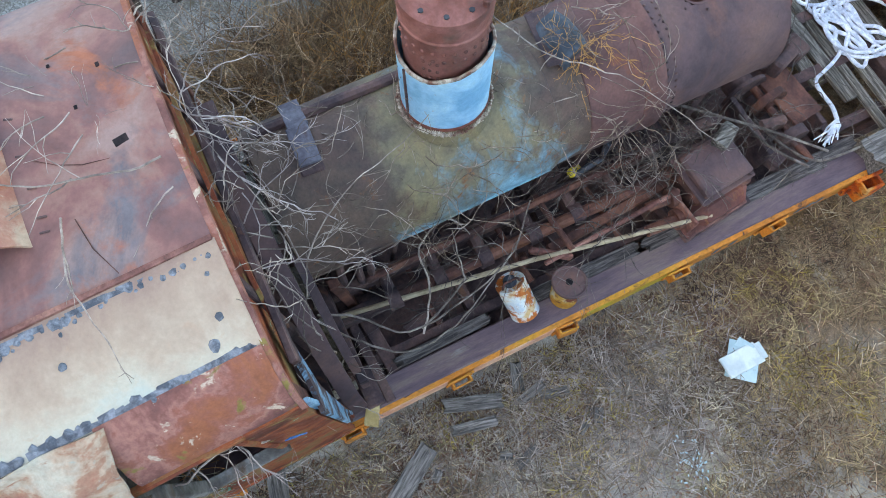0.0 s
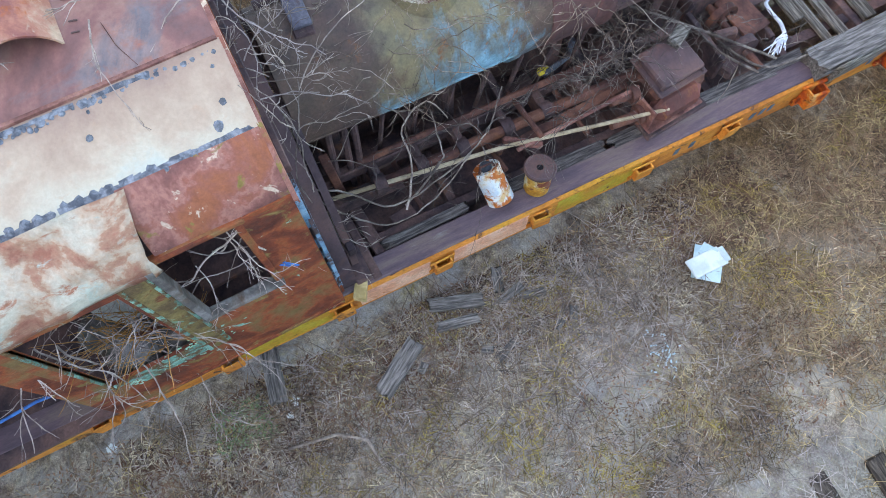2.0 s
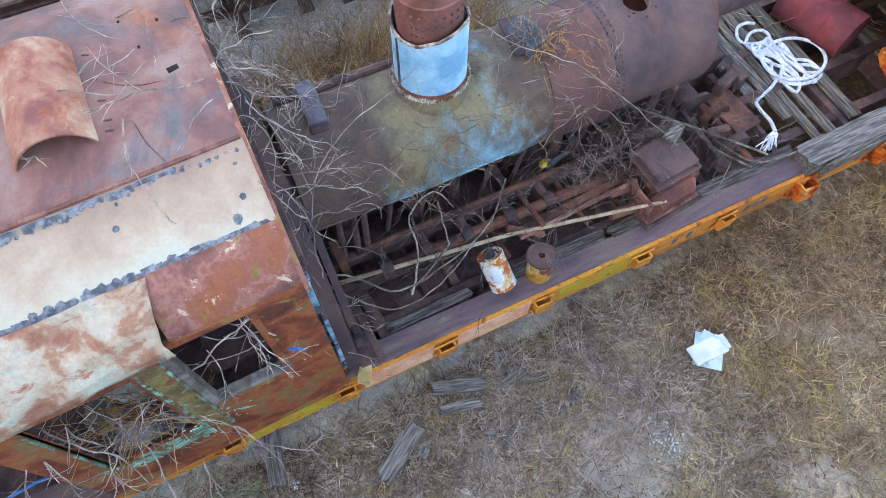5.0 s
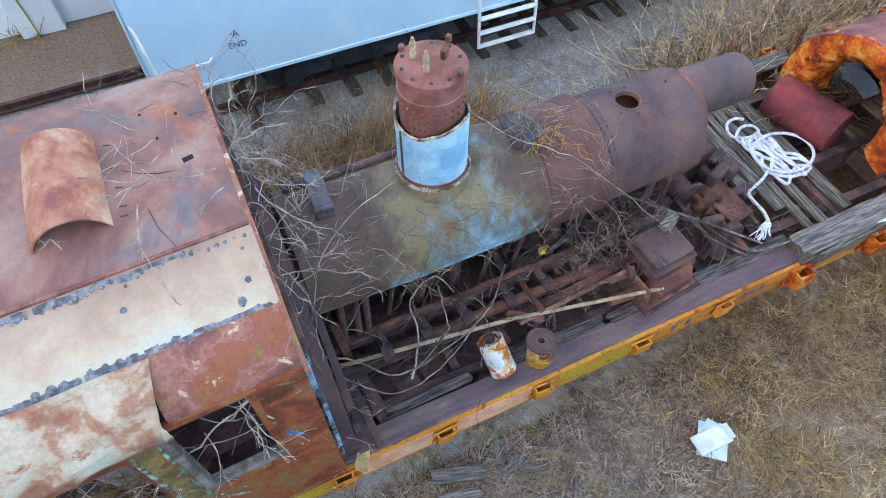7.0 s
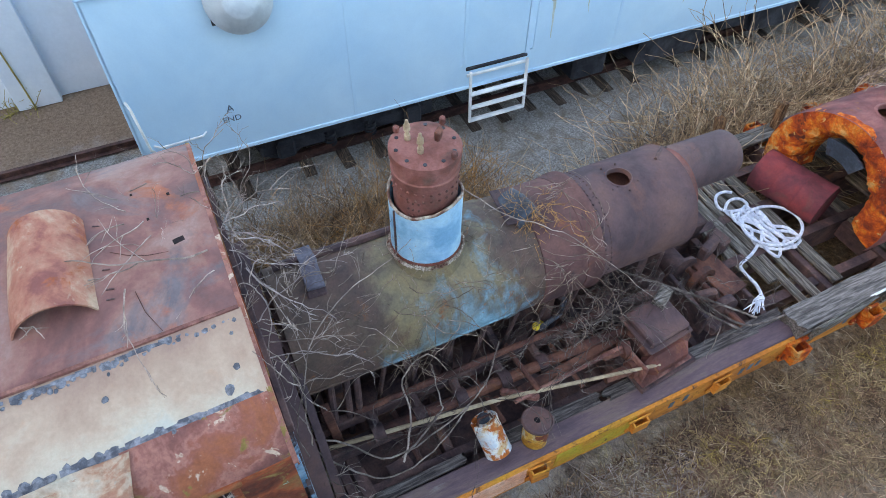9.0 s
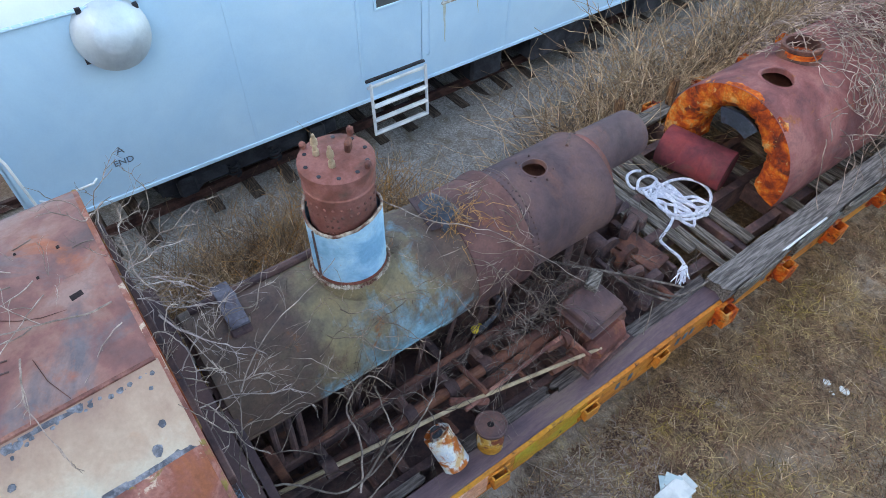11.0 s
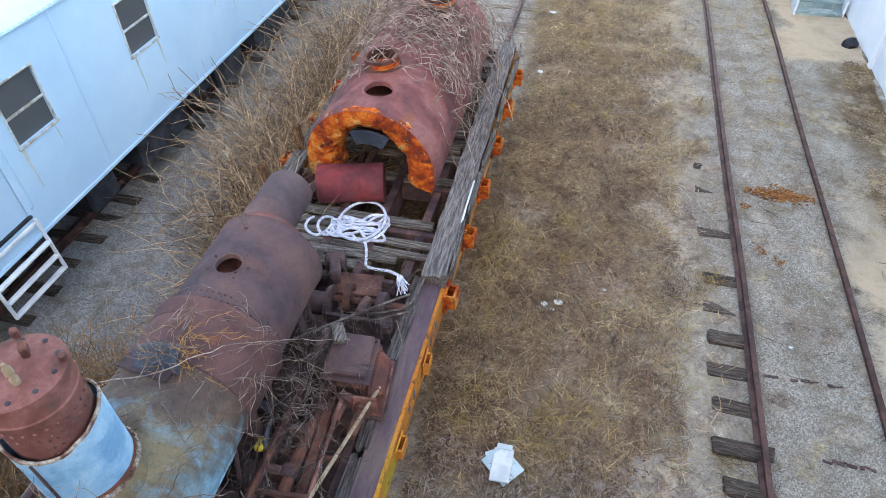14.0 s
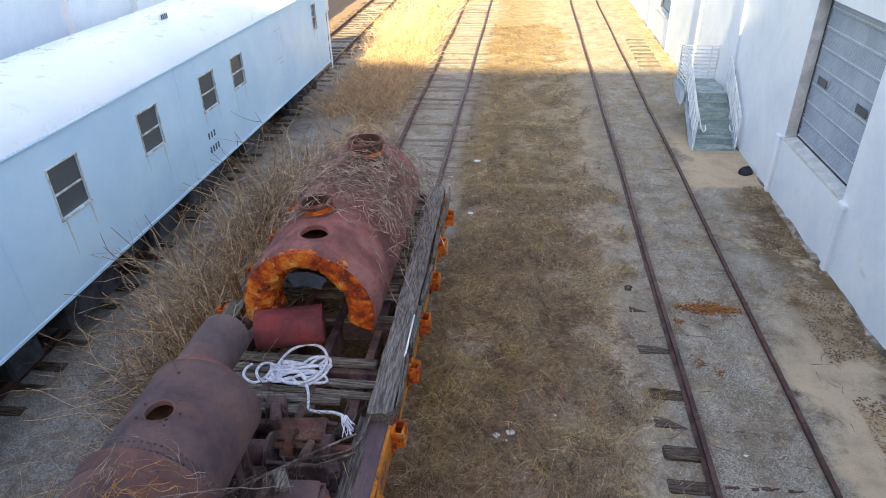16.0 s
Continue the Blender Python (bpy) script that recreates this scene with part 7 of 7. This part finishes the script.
mb = MB()
for p, d, L, rad in (((1.4, -6.05, 3.4), (0.25, 0.55, -0.9), 1.3, 0.011), ((1.4, -6.1, 3.45), (0.3, 0.2, -0.8), 0.6, 0.008), ((1.42, -6.05, 3.4), (0.25, -1.0, -0.25), 1.5, 0.01), ((1.42, -6.15, 3.3), (0.3, -0.5, -0.8), 0.9, 0.008),
                     ((1.42, -6.25, 3.3), (0.35, 0.5, -0.5), 0.8, 0.008), ((1.42, -6.4, 3.2), (0.3, 0.35, -0.9), 0.8, 0.007), ((1.42, -6.1, 3.2), (0.5, 0.3, 0.3), 0.5, 0.007), ((1.42, -6.2, 3.5), (0.3, 0.5, 0.4), 0.5, 0.007),
                     ((1.4, -7.5, 2.9), (0.25, 0.15, -0.9), 1.5, 0.011), ((1.4, -7.6, 3.0), (0.4, 0.3, -0.7), 0.9, 0.011), ((1.42, -7.2, 2.3), (0.6, 0.5, -0.5), 1.5, 0.011), ((1.42, -7.1, 2.4), (0.5, 0.7, -0.35), 1.4, 0.009),
                     ((1.42, -7.3, 2.2), (0.6, 0.1, -0.7), 1.2, 0.01), ((1.42, -7.0, 2.3), (0.4, 1.0, -0.2), 1.3, 0.009), ((1.45, -7.75, 2.9), (0.5, -0.4, -0.6), 0.7, 0.009), ((1.45, -7.72, 2.9), (0.6, -0.1, -0.6), 0.6, 0.009)):
    branch(mb, r1, p, d, L, rad, 2, 0.16, 0.02, 3)
for k in range(60):
    p = (r1.uniform(1.1, 1.42), r1.uniform(-7.7, -6.9), r1.uniform(1.9, 3.0))
    branch(mb, r1, p, (r1.uniform(-0.2, 0.5), r1.uniform(-1, 1), r1.uniform(-0.4, 0.6)), r1.uniform(0.3, 0.7), 0.005, 1, 0.2, 0.03, 2)
solo("window_brushwood", mb, PALETWIG, "bare pale forked twigs poking out of the cab windows", "twigs", kind="stuff", smooth=60)
mb = MB()
for k in range(34):
    p = (r1.uniform(1.1, 1.35), r1.gauss(-7.15, 0.12), r1.uniform(1.9, 2.3))
    branch(mb, r1, p, (r1.uniform(-0.1, 0.6), r1.uniform(-0.7, 0.6), r1.uniform(0.3, 1.0)), r1.uniform(0.4, 0.8), 0.008, 1, 0.12, 0.0, 2)
solo("dry_stalks", mb, ORANGEVINE, "bundle of dry brown stalks growing inside the cab window", "stalks", kind="stuff", smooth=60)

mb = MB()
for k in range(42):
    a = r1.uniform(-0.1, 0.7)
    p = (BX + math.sin(a) * 0.66, r1.uniform(-3.05, -2.6), BZ + math.cos(a) * 0.66)
    branch(mb, r1, p, (r1.uniform(-1, 1), r1.uniform(-1, 1), r1.uniform(0, 0.4)), r1.uniform(0.15, 0.35), 0.004, 1, 0.35, 0.06, 3)
solo("orange_creeper", mb, ORANGEVINE, "orange-brown dry creeper clump on the boiler", "creeper", kind="stuff", smooth=60)

# long pale stems on barrel and yard side
mb = MB()
for pts in (((-0.6, -3.4, 3.25), (-0.1, -3.2, 3.25), (0.2, -2.75, 3.1), (0.5, -2.2, 2.6), (0.8, -1.6, 1.95)), ((1.2, -1.2, 1.9), (1.25, -1.15, 1.2), (1.6, -1.2, 0.5))):
    mb.tube([p + Vector((r1.uniform(-1, 1), r1.uniform(-1, 1), r1.uniform(-1, 1))) * 0.012 for p in smooth([Vector(p) for p in pts], 6)], 0.006, 5, True, 0.003)
solo("stem_tangle", mb, TWIG, "long pale bare stems draped over the barrel", "stem", kind="stuff", smooth=60)

# vines hugging the arched shell
mb = MB()
for k in range(185):
    a, y = min(1.45, r1.gauss(0.3, 0.6)), min(5.9, max(2.9, r1.gauss(4.4, 0.7)))
    pts = []
    th, turn = r1.uniform(0, 6.28), r1.uniform(-0.25, 0.25)
    lift = r1.uniform(0.02, 0.3)
    for i in range(r1.randint(10, 34)):
        pts.append(Vector((AX + math.sin(a) * (AR + lift), y, AZ + math.cos(a) * (AR + lift))))
        turn = max(-0.45, min(0.45, turn + r1.uniform(-0.18, 0.18)))
        th += turn
        a += 0.06 * math.cos(th)
        y += 0.06 * math.sin(th)
        lift = max(0.015, min(0.38, lift + r1.uniform(-0.035, 0.035)))
    mb.tube(pts, r1.uniform(0.004, 0.0075), 4, False)
for k in range(48):
    a, y, th = r1.uniform(-0.9, 0.9), r1.uniform(2.7, 5.6), r1.uniform(0, 6.28)
    span, top = r1.uniform(0.5, 1.3), r1.uniform(0.15, 0.5)
    pts = []
    for i in range(15):
        f = i / 14
        b_ = a + span * (f - 0.5) * math.cos(th)
        lift = 0.02 + top * math.sin(math.pi * f) + r1.uniform(-0.015, 0.015)
        pts.append(Vector((AX + math.sin(b_) * (AR + lift), y + span * (f - 0.5) * math.sin(th) + r1.uniform(-0.02, 0.02), AZ + math.cos(b_) * (AR + lift))))
    mb.tube(pts, r1.uniform(0.005, 0.0085), 4, False, 0.003)
for k in range(46):
    y = r1.uniform(2.4, 6.2)
    pts = wander(r1, (0.9 + r1.uniform(-0.1, 0.1), y, r1.uniform(1.7, 2.4)), (r1.uniform(0.4, 1.0), r1.uniform(-0.6, 0.6), r1.uniform(-0.4, 0.5)), r1.uniform(0.5, 1.3), 14, 0.3, 0.16)
    mb.tube(pts, r1.uniform(0.004, 0.007), 4, False)
solo("vine_mat", mb, VINE, "mat of bare greyish vines over the firebox shell", "vines", kind="stuff", smooth=60)


def canes(seed, count, x0, x1, y0, y1, h0, h1, lean, mat, name, label, rad=0.005, clump=0.0):
    r = random.Random(seed)
    m = MB()
    for _ in range(count):
        x, y = r.uniform(x0, x1), r.uniform(y0, y1)
        if clump and noise.noise((x * 0.9, y * 0.9, 2.0)) < clump - 0.5:
            continue
        h = r.uniform(h0, h1)
        d = Vector((r.gauss(lean[0], 0.5), r.gauss(lean[1], 0.6), 1))
        pts = wander(r, (x, y, -0.02), d, h, 10, 0.3, 0.06)
        m.tube(pts, rad * r.uniform(0.7, 1.3), 4, False, rad * 0.55)
        for _ in range(r.randint(0, 3)):
            i = r.randint(3, 9)
            m.tube(wander(r, pts[i], (r.uniform(-1, 1), r.uniform(-1, 1), r.uniform(-0.3, 1)), h * r.uniform(0.15, 0.45), 5, 0.35), rad * 0.65, 3, False, rad * 0.4)
    return solo(name, m, mat, label, "brush", kind="stuff", smooth=0)


canes(41, 1500, -2.85, -1.75, 1.2, 9.8, 1.0, 2.8, (0.12, -0.1), CANE_BROWN, "dry_brush", "tall dry brown canes between the flatcar and the coach", 0.009, 0.42)
canes(39, 90, -2.5, -1.75, 1.2, 9.5, 1.4, 2.8, (0.25, -0.1), CANE_BROWN, "dry_brush", "long arching dry canes beside the flatcar", 0.0105)
canes(38, 900, -2.8, -1.75, 0.5, 9.8, 0.5, 1.6, (0.1, -0.1), TWIG_DARK, "dry_brush", "dark bare stems inside the dry brush", 0.006)
solo("creeper_stem", MB().tube([(-8.52, -8.02, 0.0), (-8.56, -8.05, 0.55), (-8.56, -8.09, 1.25), (-8.57, -8.13, 2.2), (-8.57, -8.16, 3.4)], 0.014, 6), MOSSY, "thin yellow-green creeper stem climbing the shed wall", "creeper", kind="stuff")
canes(37, 34, -8.74, -8.5, -8.5, -8.0, 0.2, 0.6, (0.2, 0.0), MOSSY, "dry_brush", "small yellow-green weed at the shed wall", 0.008)
canes(40, 1100, -3.0, -1.8, 0.8, 10, 0.3, 1.1, (0.0, 0.0), WEED, "dry_brush", "low brown weeds under the dry canes", 0.006)
canes(48, 330, -2.3, -1.75, 0.3, 4.0, 0.9, 2.4, (0.12, -0.1), CANE, "dry_brush", "tall dry canes leaning on the flatcar", 0.0075)
canes(42, 70, -2.4, -1.7, -2.0, 0.5, 0.5, 1.3, (-0.1, 0.0), CANE, "dry_brush", "sparse dry canes beside the flatcar", 0.006)
canes(43, 3600, -3.3, -1.75, -5.6, -2.0, 0.5, 1.6, (0.0, 0.1), WEED, "dry_brush", "brown matted dry weeds beside the boiler", 0.0055)
canes(49, 600, -2.9, -1.75, -6.8, -1.6, 0.5, 1.7, (0.0, 0.1), CANE, "dry_brush", "pale dry stalks among brown weeds", 0.004)
canes(50, 350, -2.9, -1.7, -4.6, -1.8, 0.8, 1.9, (0.0, 0.0), ORANGEVINE, "dry_brush", "rusty brown dry stalks beside the barrel", 0.0055)
canes(47, 160, -2.5, -1.75, -3.4, -2.3, 0.4, 1.0, (0.0, 0.0), ORANGEVINE, "dry_brush", "orange-brown dry weeds behind the stack", 0.006)
canes(44, 2200, -3.9, -1.1, 14.5, 27, 0.6, 1.9, (0.0, 0.0), CANE, "dry_brush", "golden dry brush in the sun along the track", 0.007)
canes(45, 600, -2.9, -0.9, 7.5, 14, 0.3, 1.0, (0.0, 0.0), CANE, "dry_brush", "low dry weeds at the end of the flatcar", 0.005)
canes(46, 1500, -5.0, -1.0, 27, 60, 0.5, 1.6, (0.0, 0.0), CANE, "dry_brush", "distant golden brush in the sun", 0.012)

# dead grass, mostly lying flat


def blades(seed, n, x0, x1, y0, y1, l0, l1, flat_, width, mat, name, label, keep=None):
    r = np.random.RandomState(seed)
    x, y = r.uniform(x0, x1, n), r.uniform(y0, y1, n)
    if keep is not None:
        ok = np.array([keep(a, c) for a, c in zip(x, y)])
        x, y = x[ok], y[ok]
        n = len(x)
    z = np.array([ground_z(a, c) for a, c in zip(x, y)])
    az, ln = r.uniform(0, 2 * np.pi, n), r.uniform(l0, l1, n)
    el = np.abs(r.normal(0, flat_, n)).clip(0, 1.4)
    dx, dy, dz = np.cos(az) * np.cos(el), np.sin(az) * np.cos(el), np.sin(el)
    px, py = -np.sin(az) * width, np.cos(az) * width
    base = np.stack([x, y, z + 0.012], 1)
    off = np.stack([px, py, 0 * px], 1)
    mid = base + np.stack([dx, dy, dz + 0.12], 1) * ln[:, None] * 0.55
    tip = base + np.stack([dx, dy, dz * 0.7], 1) * ln[:, None]
    v = np.stack([base - off, base + off, mid + off, mid - off, tip], 1).reshape(-1, 3)
    m = MB()
    m.v = v.tolist()
    i = np.arange(n) * 5
    m.f = np.stack([i, i + 1, i + 2, i + 3], 1).tolist() + np.stack([i + 3, i + 2, i + 4], 1).tolist()
    me = m.mesh(name, mat, 0)
    return tagged(new(name, me), label, "grass", kind="stuff")


def off_tracks(a, c):
    k = noise.noise((a * 0.8, c * 0.8, 9.0))
    if abs(a - 6.35) < 1.6:
        return k > 0.18
    return k > -0.35


blades(51, 21000, 1.5, 5.4, -9.5, -1.9, 0.05, 0.2, 0.3, 0.0035, STRAW, "dead_grass", "matted dead grey-brown grass", off_tracks)
blades(63, 34000, 1.5, 5.4, -2.8, 10, 0.05, 0.2, 0.3, 0.0035, STRAW_WARM, "dead_grass", "matted dead yellow-brown grass", off_tracks)
blades(52, 30000, 1.2, 5.2, 10, 30, 0.08, 0.26, 0.3, 0.004, STRAW_WARM, "dead_grass", "matted dead yellow-brown grass", off_tracks)
blades(53, 9000, 5.0, 8.8, -6, 24, 0.05, 0.2, 0.4, 0.003, STRAW, "dead_grass", "sparse dead grass by the buried track", lambda a, c: off_tracks(a, c) and not (c > 9.6 and a > 7.3))
blades(54, 10000, -3.0, -1.6, -8, 12, 0.08, 0.3, 0.5, 0.003, WEED, "dead_grass", "dry weeds beside the flatcar", lambda a, c: noise.noise((a, c, 4.0)) > -0.05 or a > -2.4)
blades(56, 26000, 1.45, 5.3, -9.5, 14, 0.04, 0.16, 0.4, 0.003, WEED, "dead_grass", "brown dead grass", off_tracks)
blades(57, 4800, 1.5, 5.3, -9.5, -1.5, 0.1, 0.4, 0.16, 0.0032, PALETWIG, "dead_grass", "bleached straws on the grass")
blades(64, 3200, 1.5, 5.3, -1.5, 12, 0.1, 0.4, 0.16, 0.0032, CANE, "dead_grass", "dry yellow straws on the grass")
blades(61, 9000, 1.5, 4.4, -3, 9, 0.04, 0.12, 0.3, 0.0045, LEAFDARK, "dead_leaves", "dark brown leaf litter on the grass", lambda a, c: noise.noise((a * 0.8, c * 0.8, 5.0)) > -0.15)
blades(62, 700, 1.6, 3.0, -4.6, -2.3, 0.2, 0.6, 0.14, 0.004, TWIG, "dead_stalks", "heap of grey dry stalks on the grass")
blades(58, 15000, 1.4, 4.6, -9.5, 12, 0.025, 0.06, 0.25, 0.008, LEAF, "dead_leaves", "brown curled dead leaves on the grass", lambda a, c: noise.noise((a * 0.7, c * 0.7, 3.0)) > -0.12)
blades(59, 9000, -3.8, -1.7, -7, -1.5, 0.05, 0.2, 0.4, 0.006, WEED, "dead_leaves", "brown leaf litter among the weeds")
blades(60, 7000, 8.1, 9.02, -2, 10, 0.02, 0.06, 0.25, 0.012, WEED, "dead_leaves", "dark leaf litter along the warehouse wall", lambda a, c: noise.noise((a * 0.9, c * 0.6, 6.0)) > -0.05)
blades(65, 9000, 1.47, 2.5, -8.5, -0.5, 0.03, 0.1, 0.3, 0.006, LEAFDARK, "dead_leaves", "dark red-brown leaf litter beside the flatcar", lambda a, c: noise.noise((a * 1.1, c * 1.1, 8.0)) > -0.2 - 0.3 * (2.0 - a))
blades(66, 900, 1.5, 3.2, -8.0, -2.0, 0.3, 0.8, 0.1, 0.0035, TWIG_BROWN, "dead_stalks", "long brown stalks lying on the grass")
blades(67, 420, 1.6, 2.1, -7.5, -6.9, 0.05, 0.14, 0.7, 0.004, GREENWEED, "green_weed", "small green weeds beside the flatcar")
blades(55, 5000, 1.45, 4.5, -9, 8, 0.15, 0.5, 0.16, 0.0028, WEED, "dead_stalks", "loose dry stalks lying on the grass")

# ---- small things on the ground ----


def on_ground(x, y, h):
    return ground_z(x, y) + h


for i, (c, s, rz) in enumerate((((1.66, -4.52, 0.06), (0.15, 0.62, 0.12), -20), ((1.88, -4.6, 0.05), (0.11, 0.5, 0.1), -12), ((2.05, -5.42, 0.07), (0.2, 0.66, 0.13), 32), ((1.5, -6.7, 0.06), (0.18, 0.62, 0.12), 80))):
    weathered_beam("wood_scrap", (c[0], c[1], on_ground(c[0], c[1], c[2])), s, (0, 0, rz), "short split grey timber scrap lying in dead grass", "timber scrap", seed=60 + i, cuts=5)
weathered_beam("wood_scrap", (2.4, -4.25, 0.03), (0.09, 0.3, 0.06), (0, 0, 20), "small weathered wood scrap", "timber scrap", seed=70, cuts=4)

for i, (x, y, L, w, rz) in enumerate(((1.84, -3.9, 0.34, 0.1, 12), (1.95, -3.66, 0.3, 0.09, -14), (2.36, -3.36, 0.16, 0.1, 60), (2.41, -3.57, 0.14, 0.07, 30), (1.62, -3.95, 0.3, 0.12, 70), (2.3, -4.44, 0.13, 0.08, -30), (2.16, -5.18, 0.12, 0.09, 40))):
    weathered_beam("wood_scrap", (x, y, on_ground(x, y, 0.035)), (w, L, 0.05), (rr.uniform(-6, 6), 0, rz), "small broken pale wood chip lying in dead grass", "timber scrap", seed=140 + i, cuts=4)
weathered_beam("end_block", (1.4, -5.44, 1.25), (0.12, 0.24, 0.09), (0, 0, 60), "", "", CUTWOOD, parent=flat, seed=44, cuts=4)
pap = thing("paper_box", "unfolded white paper box lying on dead grass", "paper box", (2.55, -1.64, 0.05))
z0 = on_ground(2.55, -1.64, 0.05)
part("panel", MB().box((2.55, -1.64, z0 + 0.02), (0.34, 0.42, 0.012), (4, -3, 50), bevel=0.003), PAPER_BLUE, pap, "bluish underside")
part("panel", MB().box((2.54, -1.66, z0 + 0.055), (0.46, 0.24, 0.03), (-4, 4, 90), bevel=0.006), PAPER, pap)
part("flap", MB().box((2.54, -1.41, z0 + 0.05), (0.1, 0.19, 0.01), (0, 22, 90), bevel=0.003), PAPER, pap)
part("flap", MB().box((2.42, -1.54, z0 + 0.04), (0.19, 0.12, 0.01), (16, 0, 30), bevel=0.003), PAPER_BLUE, pap)


def crumpled(x, y, size, seed, label, mat=None):
    m = MB().lathe((0, 0, 0), (0, 0, 1), [(0, 0.0), (0, 0.7), (0.25, 1.0), (0.5, 0.8), (0.6, 0.2), (0.6, 0)], 9)
    r = random.Random(seed)
    m.v = [(x + p[0] * size * r.uniform(0.6, 1.4), y + p[1] * size * r.uniform(0.5, 1.1), on_ground(x, y, 0.005) + p[2] * size * r.uniform(0.4, 0.9)) for p in m.v]
    return solo("litter", m, mat or PAPER, label, "litter", "scraps of litter", smooth=0)


for i, (x, y, s) in enumerate(((2.72, 1.12, 0.055), (2.93, 1.2, 0.07), (2.86, 1.05, 0.035), (1.72, 11.4, 0.1), (1.78, 8.2, 0.07), (1.85, -6.6, 0.06), (1.98, -6.7, 0.05), (1.72, -6.9, 0.045), (3.6, 1.6, 0.03), (6.2, 1.0, 0.03), (1.45, -8.55, 0.06))):
    crumpled(x, y, s, 80 + i, "scrap of white crumpled litter on dead grass")
m = MB()
rr = random.Random(9)
for k in range(420):
    x = min(7.05, max(5.9, rr.gauss(6.5, 0.28)))
    y = 4.52 + rr.gauss(0, 0.09) * (1.2 - abs(x - 6.45))
    s = rr.uniform(0.4, 1.0)
    m.box((x, y, ground_z(x, y) + rr.uniform(0.005, 0.03)), (0.05 * s, 0.03 * s, 0.012), (rr.uniform(-20, 20), rr.uniform(-20, 20), rr.uniform(0, 180)))
for cx, cy in ((6.0, 2.95), (6.27, 2.72), (5.85, 4.1)):
    for k in range(26):
        x, y, f = rr.gauss(cx, 0.05), rr.gauss(cy, 0.05), rr.uniform(0.3, 0.7)
        m.box((x, y, ground_z(x, y) + 0.01), (0.05 * f, 0.03 * f, 0.012), (rr.uniform(-20, 20), rr.uniform(-20, 20), rr.uniform(0, 180)))
tagged(part("rust_flakes", m, RUSTFLAKE, None, smooth=0, fix=False), "heap of orange rust flakes between the rails", "rust flakes", kind="stuff")
m = MB()
for k in range(60):
    x, y, s = rr.gauss(3.23, 0.12), rr.gauss(-2.68, 0.09), rr.uniform(0.006, 0.02)
    m.box((x, y, ground_z(x, y) + 0.02), (s * 2, s, 0.008), (rr.uniform(-20, 20), rr.uniform(-20, 20), rr.uniform(0, 180)))
tagged(part("scattered_scraps", m, PAPER_BLUE, None, smooth=0, fix=False), "scattered bluish white scraps on dead grass", "litter", kind="stuff")
# loose stones of the ballast
m = MB()
for k in range(9000):
    if rr.random() < 0.55:
        x, y = rr.uniform(-4.75, -2.6), rr.uniform(-6, 12)
    else:
        x, y = rr.uniform(4.9, 7.4), rr.uniform(-5, 14)
    s = rr.uniform(0.012, 0.03)
    q = [(x + rr.uniform(-s, s), y + rr.uniform(-s, s), ground_z(x, y) + rr.uniform(0, 0.01)) for _ in range(3)]
    m.add(q + [(x, y, ground_z(x, y) + s)], [(0, 1, 3), (1, 2, 3), (2, 0, 3)])
STONE = surface("ballast_stone", [(0.3, C("77756f")), (0.5, C("94928c")), (0.7, C("b6b5b1"))], 14.0, fine=0.2, bump=0)
tagged(part("ballast_stones", m, STONE, None, smooth=0, fix=False), "loose pale ballast stones", "stones", kind="stuff")
mb = MB().tube([(3.0, -6.0, 0.03), (2.6, -6.05, 0.06), (2.4, -6.3, 0.06), (2.3, -6.85, 0.03)], 0.018, 6)
solo("fallen_branch", mb, TWIG, "thin pale fallen branch on dead grass", "branch")

m = MB()
rt = random.Random(31)
for k in range(90):
    x, y = rt.uniform(4.9, 8.7), rt.uniform(-1, 12.5)
    if y > 10 and x > 7.3:
        continue
    pts = wander(rt, (x, y, 0), (rt.uniform(-1, 1), rt.uniform(-1, 1), 0), rt.uniform(0.12, 0.6), 7, 0.3)
    m.tube([(p[0], p[1], ground_z(p[0], p[1]) + 0.02 + 0.02 * rt.random()) for p in pts], rt.uniform(0.003, 0.006), 4, False, 0.002)
tagged(part("fallen_twigs", m, TWIG_DARK, None, smooth=0, fix=False), "loose dark twigs lying on gravel and sand", "twigs", kind="stuff")

# plank crossing half sunk beside the far rail
cross = thing("plank_crossing", "short weathered plank crossing half sunk beside the rail", "crossing", (8.05, 24, 0.05))
for i in range(8):
    o = part("plank", MB().box((8.05 + 0.02 * (i % 2), 21.5 + 0.66 * i, 0.075), (0.85, 0.32, 0.09), (0, 0, 2 * (-1) ** i), bevel=0.015), WOODX, cross)

# edges of sunk ties between the rails
r = random.Random(77)
for y, xa, xb in ((0.44, 5.78, 6.77), (-0.72, 6.28, 6.89)):
    m = MB()
    x = xa
    while x < xb:
        L = r.uniform(0.03, 0.12)
        if r.random() < 0.8:
            m.box((x + L / 2, y + r.uniform(-0.02, 0.02), ground_z(x, y) + 0.006), (L, r.uniform(0.02, 0.05), 0.02), (0, r.uniform(-5, 5), r.uniform(-12, 12)), bevel=0.004)
        x += L
    tagged(part("sunk_tie_edge", m, RUST_DARK, None, smooth=0), "dark splintered edge of a tie sunk in gravel", "tie", "sunk ties", "structure")
